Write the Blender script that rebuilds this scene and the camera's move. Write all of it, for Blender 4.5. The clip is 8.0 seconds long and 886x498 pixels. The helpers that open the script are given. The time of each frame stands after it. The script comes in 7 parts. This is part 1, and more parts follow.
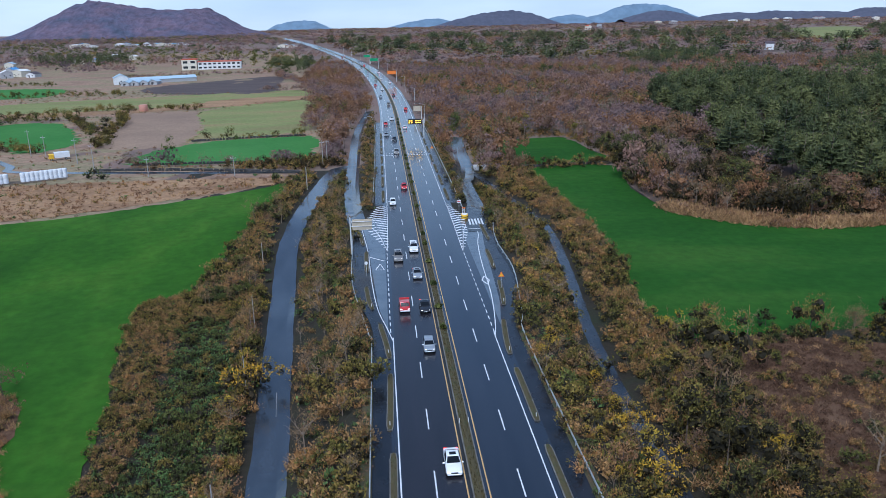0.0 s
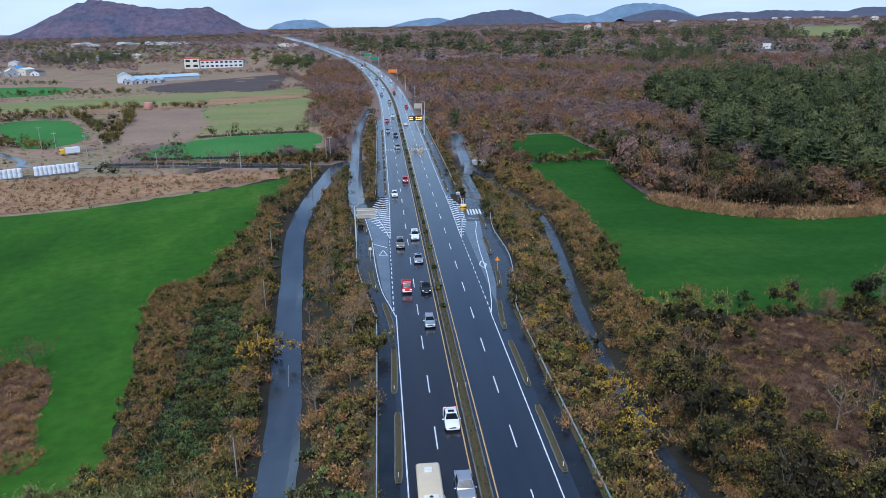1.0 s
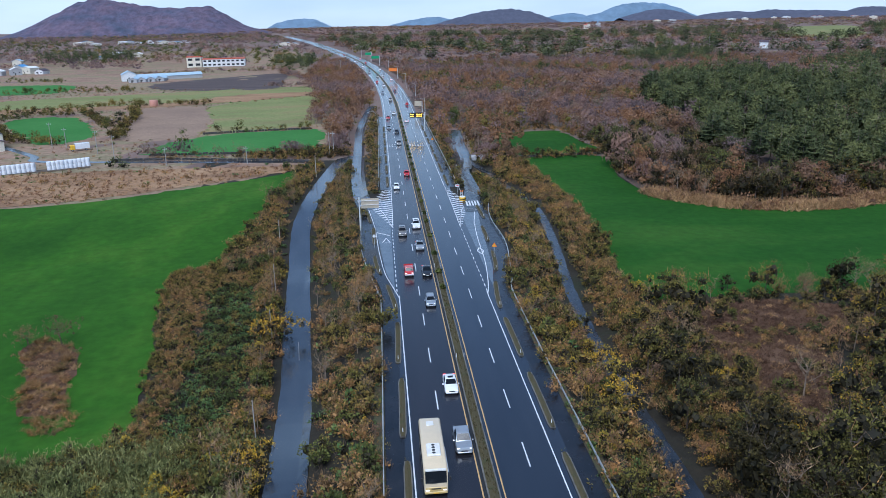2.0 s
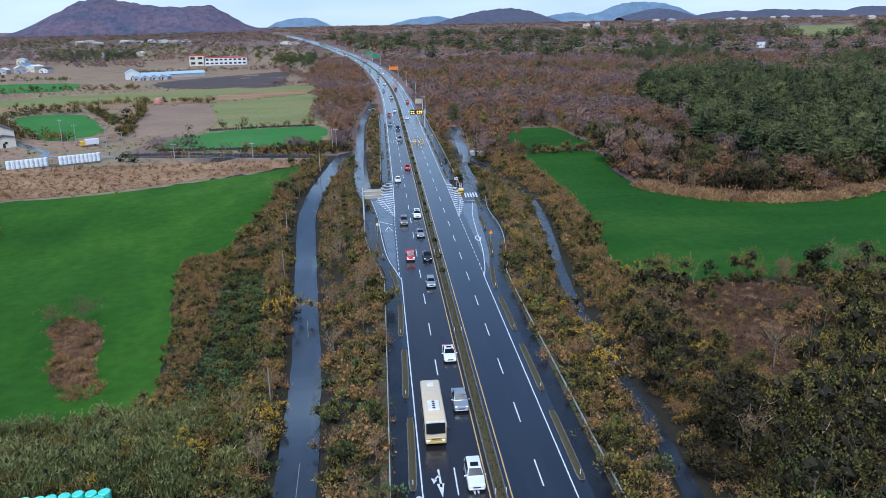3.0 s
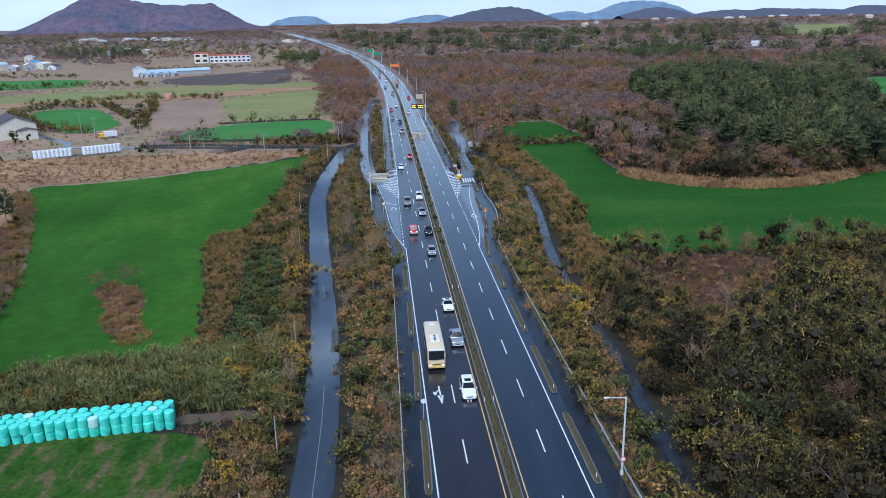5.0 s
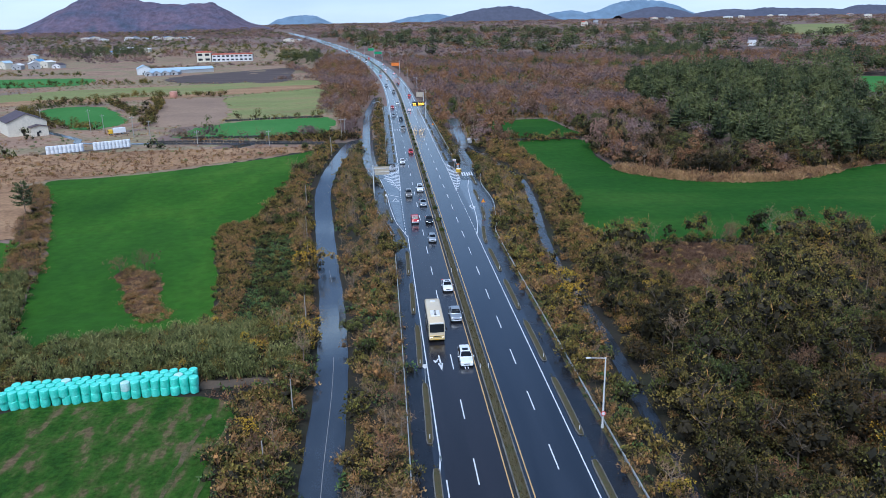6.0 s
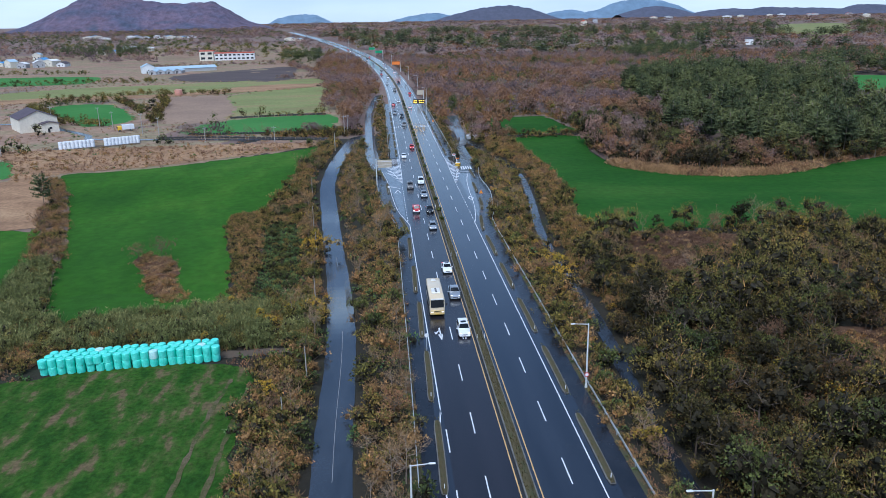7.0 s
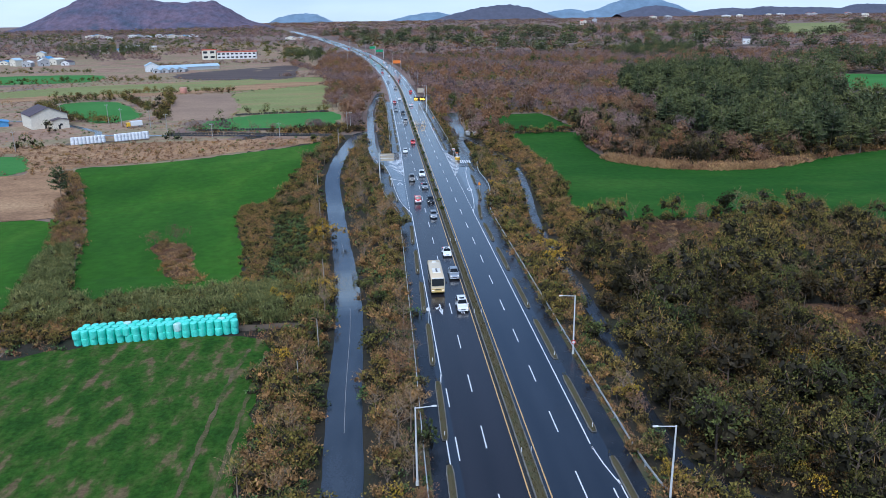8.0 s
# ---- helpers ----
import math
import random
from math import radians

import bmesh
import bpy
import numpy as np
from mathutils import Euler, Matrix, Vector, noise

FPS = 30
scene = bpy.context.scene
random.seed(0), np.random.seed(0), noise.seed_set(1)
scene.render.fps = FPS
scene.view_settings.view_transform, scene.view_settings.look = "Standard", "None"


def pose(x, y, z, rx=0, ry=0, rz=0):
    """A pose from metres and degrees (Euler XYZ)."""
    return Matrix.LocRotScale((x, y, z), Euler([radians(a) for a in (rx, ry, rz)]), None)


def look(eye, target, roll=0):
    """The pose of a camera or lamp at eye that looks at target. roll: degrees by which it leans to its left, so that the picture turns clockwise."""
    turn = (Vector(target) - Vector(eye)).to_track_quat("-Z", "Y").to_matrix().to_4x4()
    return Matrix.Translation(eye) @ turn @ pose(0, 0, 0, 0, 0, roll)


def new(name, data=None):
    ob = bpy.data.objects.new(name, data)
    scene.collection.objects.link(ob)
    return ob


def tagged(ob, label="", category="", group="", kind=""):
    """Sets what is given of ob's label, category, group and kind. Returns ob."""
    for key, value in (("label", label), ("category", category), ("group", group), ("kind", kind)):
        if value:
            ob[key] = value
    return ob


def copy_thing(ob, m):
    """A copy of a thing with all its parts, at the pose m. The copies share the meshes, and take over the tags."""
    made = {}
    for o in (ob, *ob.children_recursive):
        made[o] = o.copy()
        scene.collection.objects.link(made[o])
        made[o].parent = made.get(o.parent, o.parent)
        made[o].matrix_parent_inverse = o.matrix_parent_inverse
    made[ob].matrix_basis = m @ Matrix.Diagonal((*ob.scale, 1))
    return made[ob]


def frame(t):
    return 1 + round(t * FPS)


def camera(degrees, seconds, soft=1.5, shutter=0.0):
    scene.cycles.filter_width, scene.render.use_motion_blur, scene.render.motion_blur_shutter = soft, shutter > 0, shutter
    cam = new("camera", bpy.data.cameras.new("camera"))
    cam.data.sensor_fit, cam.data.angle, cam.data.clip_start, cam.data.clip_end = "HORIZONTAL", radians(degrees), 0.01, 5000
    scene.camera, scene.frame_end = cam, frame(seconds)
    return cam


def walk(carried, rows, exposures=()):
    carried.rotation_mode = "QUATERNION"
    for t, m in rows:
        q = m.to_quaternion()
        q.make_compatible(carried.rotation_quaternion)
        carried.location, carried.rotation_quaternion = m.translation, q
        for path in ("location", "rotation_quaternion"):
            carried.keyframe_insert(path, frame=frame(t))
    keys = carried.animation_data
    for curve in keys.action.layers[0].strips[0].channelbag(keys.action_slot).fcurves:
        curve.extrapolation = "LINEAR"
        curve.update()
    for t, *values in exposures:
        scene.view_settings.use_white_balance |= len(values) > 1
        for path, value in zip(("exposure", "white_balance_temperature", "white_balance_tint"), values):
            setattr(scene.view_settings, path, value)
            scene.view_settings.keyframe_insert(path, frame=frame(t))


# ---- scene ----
cam = camera(61.04, 8.0, 0.55)
PATH = [
    (0, (-8.590, 96.407, 45.806), (-4.856, 144.166, 31.484), -1.278),
    (0.5, (-8.954, 91.841, 45.811), (-5.215, 139.593, 31.465), -1.257),
    (1, (-9.332, 87.327, 45.830), (-5.586, 135.071, 31.460), -1.236),
    (1.5, (-9.735, 82.860, 45.866), (-5.983, 130.596, 31.472), -1.215),
    (3, (-10.848, 68.974, 45.989), (-7.078, 116.687, 31.523), -1.153),
    (3.5, (-11.212, 64.070, 46.033), (-7.436, 111.775, 31.543), -1.132),
    (4, (-11.662, 59.257, 46.087), (-7.880, 106.954, 31.573), -1.111),
    (4.5, (-12.082, 54.451, 46.160), (-8.293, 102.141, 31.622), -1.090),
    (6, (-13.321, 39.814, 46.534), (-9.514, 87.480, 31.925), -1.027),
    (6.5, (-13.754, 34.711, 46.673), (-9.941, 82.369, 32.040), -1.007),
    (7, (-14.230, 29.395, 46.792), (-10.411, 77.045, 32.134), -0.986),
    (7.5, (-14.712, 24.170, 46.908), (-10.887, 71.813, 32.227), -0.965),
    (8, (-15.200, 18.915, 46.990), (-11.369, 66.549, 32.285), -0.944),
]
walk(cam, [(t, look(eye, target, roll)) for t, eye, target, roll in PATH], [(0.0, 1.14, 5450, 10), (3.5, 1.24, 5450, 10), (8.0, 1.24, 5450, 10)])

# ---- light: an overcast late afternoon ----
SUN_TURN, SUN_HEIGHT = radians(200), radians(55)
world = bpy.data.worlds.new("world")
scene.world = world
world.use_nodes = True
_w = world.node_tree.nodes
_sky = _w.new("ShaderNodeTexSky")
_sky.sky_type, _sky.sun_disc, _sky.sun_elevation, _sky.sun_rotation = "NISHITA", False, SUN_HEIGHT, SUN_TURN
_sky.altitude, _sky.air_density, _sky.dust_density, _sky.ozone_density = 100, 1.0, 0.2, 3.0
_w["Background"].inputs["Strength"].default_value = 0.055
# a thin deck of pale cloud over the clear sky
_wl = world.node_tree.links
_cloud = _w.new("ShaderNodeTexNoise")
_cloud.inputs["Scale"].default_value, _cloud.inputs["Detail"].default_value = 2.6, 5.0
_co = _w.new("ShaderNodeTexCoord")
_mp = _w.new("ShaderNodeMapping")
_mp.inputs["Scale"].default_value = (1, 1, 5)
_wl.new(_co.outputs["Generated"], _mp.inputs["Vector"])
_wl.new(_mp.outputs[0], _cloud.inputs["Vector"])
_tone = _w.new("ShaderNodeValToRGB")
_tone.color_ramp.elements[0].position, _tone.color_ramp.elements[0].color = 0.35, (0.46, 0.58, 0.71, 1)
_tone.color_ramp.elements[1].position, _tone.color_ramp.elements[1].color = 0.68, (0.66, 0.76, 0.86, 1)
_wl.new(_cloud.outputs["Fac"], _tone.inputs[0])
_gain = _w.new("ShaderNodeVectorMath")
_gain.operation = "SCALE"
_gain.inputs["Scale"].default_value = 9.3
_wl.new(_tone.outputs[0], _gain.inputs[0])
_deck = _w.new("ShaderNodeMix")
_deck.data_type = "RGBA"
# the cloud is thick towards the horizon and thins out overhead
_axis = _w.new("ShaderNodeSeparateXYZ")
_wl.new(_co.outputs["Generated"], _axis.inputs[0])
_thin = _w.new("ShaderNodeMapRange")
_thin.interpolation_type = "SMOOTHSTEP"
for _i, _v in enumerate((0.03, 0.42, 0.86, 0.12)):
    _thin.inputs[_i + 1].default_value = _v
_wl.new(_axis.outputs[2], _thin.inputs[0])
_wl.new(_thin.outputs[0], _deck.inputs[0])
_wl.new(_sky.outputs[0], _deck.inputs[6])
_wl.new(_gain.outputs[0], _deck.inputs[7])
_wl.new(_deck.outputs[2], _w["Background"].inputs["Color"])
sun = new("sun", bpy.data.lights.new("sun", "SUN"))
sun.data.energy, sun.data.angle, sun.data.color = 1.5, radians(35), (1.0, 0.97, 0.93)
sun.matrix_world = look((0, 0, 200), (0 - 200 * math.sin(SUN_TURN) * math.cos(SUN_HEIGHT), 0 - 200 * math.cos(SUN_TURN) * math.cos(SUN_HEIGHT), 200 - 200 * math.sin(SUN_HEIGHT)))

# ---- materials ----
RNG = np.random.default_rng(7)


def nodes_of(name):
    m = bpy.data.materials.new(name)
    m.use_nodes = True
    n, l = m.node_tree.nodes, m.node_tree.links
    return m, n, l, n["Principled BSDF"]


def noise_node(n, l, scale, detail=4.0, rough=0.55, stretch=None):
    co = n.new("ShaderNodeTexCoord")
    tex = n.new("ShaderNodeTexNoise")
    tex.inputs["Scale"].default_value, tex.inputs["Detail"].default_value, tex.inputs["Roughness"].default_value = scale, detail, rough
    if stretch:
        mp = n.new("ShaderNodeMapping")
        mp.inputs["Scale"].default_value = stretch
        l.new(co.outputs["Object"], mp.inputs["Vector"])
        l.new(mp.outputs[0], tex.inputs["Vector"])
    else:
        l.new(co.outputs["Object"], tex.inputs["Vector"])
    return tex.outputs["Fac"]


def ramp(n, l, fac, stops):
    r = n.new("ShaderNodeValToRGB")
    while len(r.color_ramp.elements) < len(stops):
        r.color_ramp.elements.new(0.5)
    for e, (p, c) in zip(r.color_ramp.elements, stops):
        e.position, e.color = p, (*c, 1)
    l.new(fac, r.inputs[0])
    return r.outputs[0]


def mixed(n, l, fac, a, b, blend="MIX"):
    m = n.new("ShaderNodeMix")
    m.data_type, m.blend_type = "RGBA", blend
    for sock, v in ((m.inputs[0], fac), (m.inputs[6], a), (m.inputs[7], b)):
        if isinstance(v, (int, float)):
            sock.default_value = v
        elif isinstance(v, tuple):
            sock.default_value = (*v, 1)
        else:
            l.new(v, sock)
    return m.outputs[2]


def math_node(n, l, op, a, b=None):
    m = n.new("ShaderNodeMath")
    m.operation = op
    for sock, v in zip(m.inputs, (a, b)):
        if v is None:
            continue
        if isinstance(v, (int, float)):
            sock.default_value = v
        else:
            l.new(v, sock)
    return m.outputs[0]


def surface(name, stops, scale=1.0, fine=20.0, rough=0.8, bump=0.1, metal=0.0, fine_mix=0.35, stretch=None, rough_var=0.0, spec=0.5, bump_dist=0.05, coat=0.0):
    """A surface with two scales of variation: a broad one picks from stops, a fine one darkens and lightens."""
    m, n, l, p = nodes_of(name)
    broad = noise_node(n, l, scale, 5.0, 0.6, stretch)
    grain = noise_node(n, l, fine, 3.0, 0.6)
    col = ramp(n, l, broad, stops)
    shade = ramp(n, l, grain, [(0.3, (0.55, 0.55, 0.55)), (0.7, (1.35, 1.35, 1.35))])
    l.new(mixed(n, l, fine_mix, col, mixed(n, l, 1.0, col, shade, "MULTIPLY")), p.inputs["Base Color"])
    p.inputs["Metallic"].default_value = metal
    p.inputs["Specular IOR Level"].default_value = spec
    p.inputs["Coat Weight"].default_value = coat
    if rough_var:
        v = math_node(n, l, "MULTIPLY_ADD", noise_node(n, l, scale * 1.7, 4.0, 0.6, stretch), rough_var)
        n[-1].inputs[2].default_value = rough - rough_var / 2
        l.new(v, p.inputs["Roughness"])
    else:
        p.inputs["Roughness"].default_value = rough
    if bump:
        b = n.new("ShaderNodeBump")
        b.inputs["Strength"].default_value, b.inputs["Distance"].default_value = bump, bump_dist
        l.new(grain, b.inputs["Height"])
        l.new(b.outputs[0], p.inputs["Normal"])
    return m


def leafy(name, stops, rough=0.75, spread=0.55, flicker=0.6):
    """Leaves or twigs: each plant and each leaf picks its own tone."""
    m, n, l, p = nodes_of(name)
    at = n.new("ShaderNodeAttribute")
    at.attribute_name = "tint"
    info = n.new("ShaderNodeObjectInfo")
    geo = n.new("ShaderNodeNewGeometry")
    plant = math_node(n, l, "FRACT", math_node(n, l, "ADD", at.outputs["Fac"], info.outputs["Random"]))
    v = math_node(n, l, "ADD", math_node(n, l, "MULTIPLY", plant, 1 - spread * 0.6), math_node(n, l, "MULTIPLY", geo.outputs["Random Per Island"], spread * 0.6))
    col = ramp(n, l, v, stops)
    shade = math_node(n, l, "ADD", math_node(n, l, "MULTIPLY", geo.outputs["Random Per Island"], flicker), 1 - flicker / 2)
    cc = n.new("ShaderNodeCombineColor")
    for i in range(3):
        l.new(shade, cc.inputs[i])
    tone = mixed(n, l, 1.0, col, cc.outputs[0], "MULTIPLY")
    grain = noise_node(n, l, 1.3, 4.0, 0.7)
    l.new(mixed(n, l, 1.0, tone, ramp(n, l, grain, [(0.3, (0.5, 0.5, 0.5)), (0.5, (1.0, 1.0, 1.0)), (0.7, (1.5, 1.5, 1.5))]), "MULTIPLY"), p.inputs["Base Color"])
    p.inputs["Roughness"].default_value = rough
    p.inputs["Specular IOR Level"].default_value = 0.25
    return m


def plain(name, col, rough=0.5, metal=0.0, coat=0.0, vary=0.12, spec=0.5):
    return surface(name, [(0.3, tuple(c * (1 - vary) for c in col)), (0.7, tuple(min(1, c * (1 + vary)) for c in col))], 1.5, 30.0, rough, 0.02, metal, 0.2, spec=spec, coat=coat)


def lamp_mat(name, col, strength):
    m, n, l, p = nodes_of(name)
    p.inputs["Base Color"].default_value = (*col, 1)
    p.inputs["Emission Color"].default_value = (*col, 1)
    p.inputs["Emission Strength"].default_value = strength
    return m


M = {}
M["asphalt"] = surface("wet_asphalt", [(0.3, (0.0104, 0.0143, 0.0221)), (0.7, (0.0221, 0.0273, 0.0377))], 0.12, 9.0, 0.15, 0.08, 0, 0.4, (3.0, 0.25, 1), 0.12, bump_dist=0.004, spec=1.0)
M["asphalt_new"] = surface("fresh_asphalt", [(0.3, (0.0117, 0.0117, 0.0143)), (0.7, (0.0221, 0.0208, 0.0260))], 0.12, 9.0, 0.22, 0.08, 0, 0.4, (3.0, 0.2, 1), 0.16, bump_dist=0.006, spec=0.7)
M["path"] = surface("wet_path", [(0.3, (0.007, 0.009, 0.012)), (0.7, (0.019, 0.020, 0.024))], 0.35, 7.0, 0.24, 0.12, 0, 0.5, None, 0.3, bump_dist=0.008)
# pale blue base holds the sky reflection of the wet lay-by as colour
M["bay"] = surface("bay_asphalt", [(0.3, (0.070, 0.092, 0.116)), (0.7, (0.130, 0.158, 0.182))], 0.25, 8.0, 0.2, 0.08, 0, 0.5, None, 0.2, bump_dist=0.005, spec=0.9)
M["lane"] = surface("wet_farm_road", [(0.3, (0.018, 0.024, 0.032)), (0.7, (0.042, 0.052, 0.066))], 0.3, 6.0, 0.16, 0.08, 0, 0.5, (1.0, 0.3, 1), 0.16, bump_dist=0.004, spec=1.0)
M["lane_dark"] = surface("wet_narrow_lane", [(0.3, (0.010, 0.013, 0.017)), (0.7, (0.026, 0.029, 0.034))], 0.35, 5.0, 0.26, 0.15, 0, 0.6, (1.0, 0.4, 1), 0.34, bump_dist=0.01, spec=0.7)
M["seam"] = plain("pale_seam", (0.22, 0.22, 0.22), 0.6)
M["white_line"] = surface("road_paint_white", [(0.3, (0.6, 0.62, 0.65)), (0.7, (0.8, 0.8, 0.8))], 1.0, 12.0, 0.5, 0.02)
M["yellow_line"] = surface("road_paint_yellow", [(0.3, (0.50, 0.30, 0.11)), (0.7, (0.64, 0.41, 0.17))], 1.0, 12.0, 0.5, 0.02)
M["kerb"] = surface("kerb_concrete", [(0.3, (0.09, 0.085, 0.075)), (0.7, (0.19, 0.18, 0.16))], 0.8, 14.0, 0.8, 0.2)
M["verge"] = surface("verge_turf", [(0.25, (0.062, 0.053, 0.019)), (0.5, (0.074, 0.059, 0.025)), (0.75, (0.040, 0.053, 0.015))], 0.8, 12.0, 0.9, 0.6)
M["verge_green"] = surface("verge_grass", [(0.25, (0.035, 0.05, 0.016)), (0.5, (0.06, 0.055, 0.026)), (0.75, (0.085, 0.055, 0.028))], 0.5, 12.0, 0.9, 0.6)
# open ground raised in tone for the haze over the far plain
M["ground"] = surface("scrub_ground", [(0.3, (0.116, 0.082, 0.065)), (0.5, (0.190, 0.123, 0.097)), (0.7, (0.169, 0.138, 0.092))], 0.02, 0.6, 0.95, 0.5, bump_dist=0.3)
# soil colour darkened to hold the shade of the gaps between shrubs
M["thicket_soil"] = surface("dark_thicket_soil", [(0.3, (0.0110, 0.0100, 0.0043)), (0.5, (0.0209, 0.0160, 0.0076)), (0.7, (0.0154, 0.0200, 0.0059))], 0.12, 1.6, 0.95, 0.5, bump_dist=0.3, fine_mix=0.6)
# idle land made paler and pinker, with mauve distance haze in its colour
M["idle"] = surface("idle_land", [(0.3, (0.198, 0.131, 0.095)), (0.45, (0.305, 0.200, 0.141)), (0.55, (0.237, 0.200, 0.118)), (0.7, (0.289, 0.173, 0.133))], 0.022, 0.5, 0.95, 0.6, fine_mix=0.6, stretch=(0.6, 1.5, 1), spec=0.1)
# brighter, duller crop green that stands in for haze over the far fields
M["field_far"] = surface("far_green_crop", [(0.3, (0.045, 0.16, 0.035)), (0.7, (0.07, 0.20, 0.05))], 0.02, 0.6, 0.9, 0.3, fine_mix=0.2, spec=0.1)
M["field"] = surface("green_crop", [(0.3, (0.0218, 0.0741, 0.0076)), (0.5, (0.0342, 0.1064, 0.0095)), (0.66, (0.0608, 0.1387, 0.0152))], 0.03, 0.45, 0.9, 0.5, fine_mix=0.4, stretch=(1.3, 0.7, 1), spec=0.1)
M["field_r"] = surface("green_crop_dense", [(0.3, (0.015, 0.062, 0.007)), (0.5, (0.022, 0.081, 0.009)), (0.68, (0.038, 0.102, 0.013))], 0.03, 0.45, 0.9, 0.5, fine_mix=0.4, stretch=(0.6, 1.5, 1), spec=0.1)
M["field_b"] = surface("patchy_meadow", [(0.36, (0.020, 0.060, 0.008)), (0.48, (0.032, 0.082, 0.010)), (0.56, (0.050, 0.084, 0.017)), (0.63, (0.115, 0.094, 0.044)), (0.72, (0.130, 0.088, 0.052))], 0.42, 1.6, 0.95, 0.8, fine_mix=0.8, stretch=(1.0, 0.42, 1), spec=0.1, bump_dist=0.15)
# pasture, dry grass and fallow are lightened in colour to stand for haze
M["pasture"] = surface("pasture", [(0.3, (0.2117, 0.1862, 0.0859)), (0.45, (0.1907, 0.2166, 0.0808)), (0.55, (0.2234, 0.2274, 0.0918)), (0.7, (0.2680, 0.1921, 0.1020))], 0.025, 0.8, 0.95, 0.3, fine_mix=0.45, stretch=(0.5, 1.6, 1), spec=0.1)
M["dry"] = surface("dry_grass", [(0.3, (0.194, 0.115, 0.068)), (0.5, (0.300, 0.184, 0.104)), (0.7, (0.368, 0.239, 0.135))], 0.05, 0.9, 0.95, 0.5, fine_mix=0.55, stretch=(0.6, 1.4, 1), spec=0.1)
M["dry_red"] = surface("reddish_dry_grass", [(0.3, (0.0576, 0.0346, 0.0230)), (0.5, (0.0994, 0.0562, 0.0346)), (0.7, (0.1548, 0.0950, 0.0590))], 0.25, 2.5, 0.95, 0.6, fine_mix=0.6, spec=0.1)
M["brownfield"] = surface("fallow_field", [(0.3, (0.2214, 0.1530, 0.1107)), (0.7, (0.3060, 0.2124, 0.1449))], 0.03, 0.9, 0.95, 0.3, spec=0.2)
M["plough"] = surface("ploughed_soil", [(0.3, (0.055, 0.038, 0.034)), (0.7, (0.098, 0.070, 0.060))], 0.05, 0.9, 0.95, 0.4, stretch=(0.5, 2.0, 1), fine_mix=0.6)
M["steel"] = surface("galvanised_steel", [(0.3, (0.42, 0.45, 0.46)), (0.7, (0.6, 0.62, 0.63))], 0.5, 10.0, 0.5, 0.02, 0.2)
M["pole"] = plain("grey_painted_pole", (0.62, 0.62, 0.60), 0.45)
M["concrete_pole"] = plain("concrete_pole", (0.36, 0.34, 0.31), 0.85)
M["bark"] = surface("bark", [(0.3, (0.07, 0.05, 0.038)), (0.7, (0.15, 0.115, 0.085))], 2.0, 20.0, 0.9, 0.4)
M["pale_bark"] = surface("pale_bark", [(0.3, (0.17, 0.125, 0.090)), (0.7, (0.31, 0.245, 0.185))], 2.0, 20.0, 0.9, 0.4)
M["twig"] = leafy("bare_twigs", [(0.0, (0.1380, 0.0830, 0.0360)), (0.35, (0.2438, 0.1428, 0.0576)), (0.65, (0.3174, 0.1760, 0.0662)), (0.85, (0.3634, 0.1776, 0.0576)), (1.0, (0.2070, 0.1286, 0.0605))], flicker=0.9)
M["olive"] = leafy("olive_leaves", [(0.0, (0.0684, 0.0686, 0.0162)), (0.4, (0.1291, 0.1109, 0.0235)), (0.7, (0.1818, 0.1390, 0.0309)), (0.9, (0.2102, 0.1408, 0.0354)), (1.0, (0.1955, 0.0986, 0.0294))], flicker=0.8)
M["moss"] = leafy("moss_green_leaves", [(0.0, (0.0459, 0.0476, 0.0114)), (0.4, (0.0790, 0.0736, 0.0163)), (0.75, (0.1221, 0.0995, 0.0212)), (1.0, (0.1501, 0.0952, 0.0228))], flicker=0.7)
# inner twigs darkened to near black: crown shade is put into the colour
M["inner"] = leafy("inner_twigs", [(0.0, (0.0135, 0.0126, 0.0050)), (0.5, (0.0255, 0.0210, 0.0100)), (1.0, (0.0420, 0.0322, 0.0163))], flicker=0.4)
M["green"] = leafy("dark_green_leaves", [(0.0, (0.0374, 0.0548, 0.0159)), (0.5, (0.0718, 0.0841, 0.0215)), (1.0, (0.1226, 0.1261, 0.0281))])
M["weed"] = leafy("green_weeds", [(0.0, (0.0527, 0.0913, 0.0316)), (0.5, (0.0878, 0.1474, 0.0456)), (1.0, (0.1509, 0.2071, 0.0632))], flicker=0.4)
M["yellow"] = leafy("yellow_leaves", [(0.0, (0.238, 0.180, 0.024)), (0.5, (0.405, 0.275, 0.024)), (1.0, (0.477, 0.262, 0.024))])
# rust tones cooled a little, some haze of the far woods in the colour
M["rust"] = leafy("rust_leaves", [(0.0, (0.1307, 0.0750, 0.0496)), (0.4, (0.2084, 0.1154, 0.0637)), (0.75, (0.2732, 0.1344, 0.0625)), (1.0, (0.1652, 0.1075, 0.0720))], spread=0.2, flicker=0.3)
M["russet"] = leafy("russet_weeds", [(0.0, (0.066, 0.036, 0.022)), (0.5, (0.108, 0.058, 0.034)), (1.0, (0.160, 0.096, 0.056))], flicker=0.6)
M["litter"] = surface("leaf_litter", [(0.3, (0.060, 0.041, 0.031)), (0.7, (0.110, 0.074, 0.055))], 0.1, 1.5, 0.95, 0.5, fine_mix=0.5)
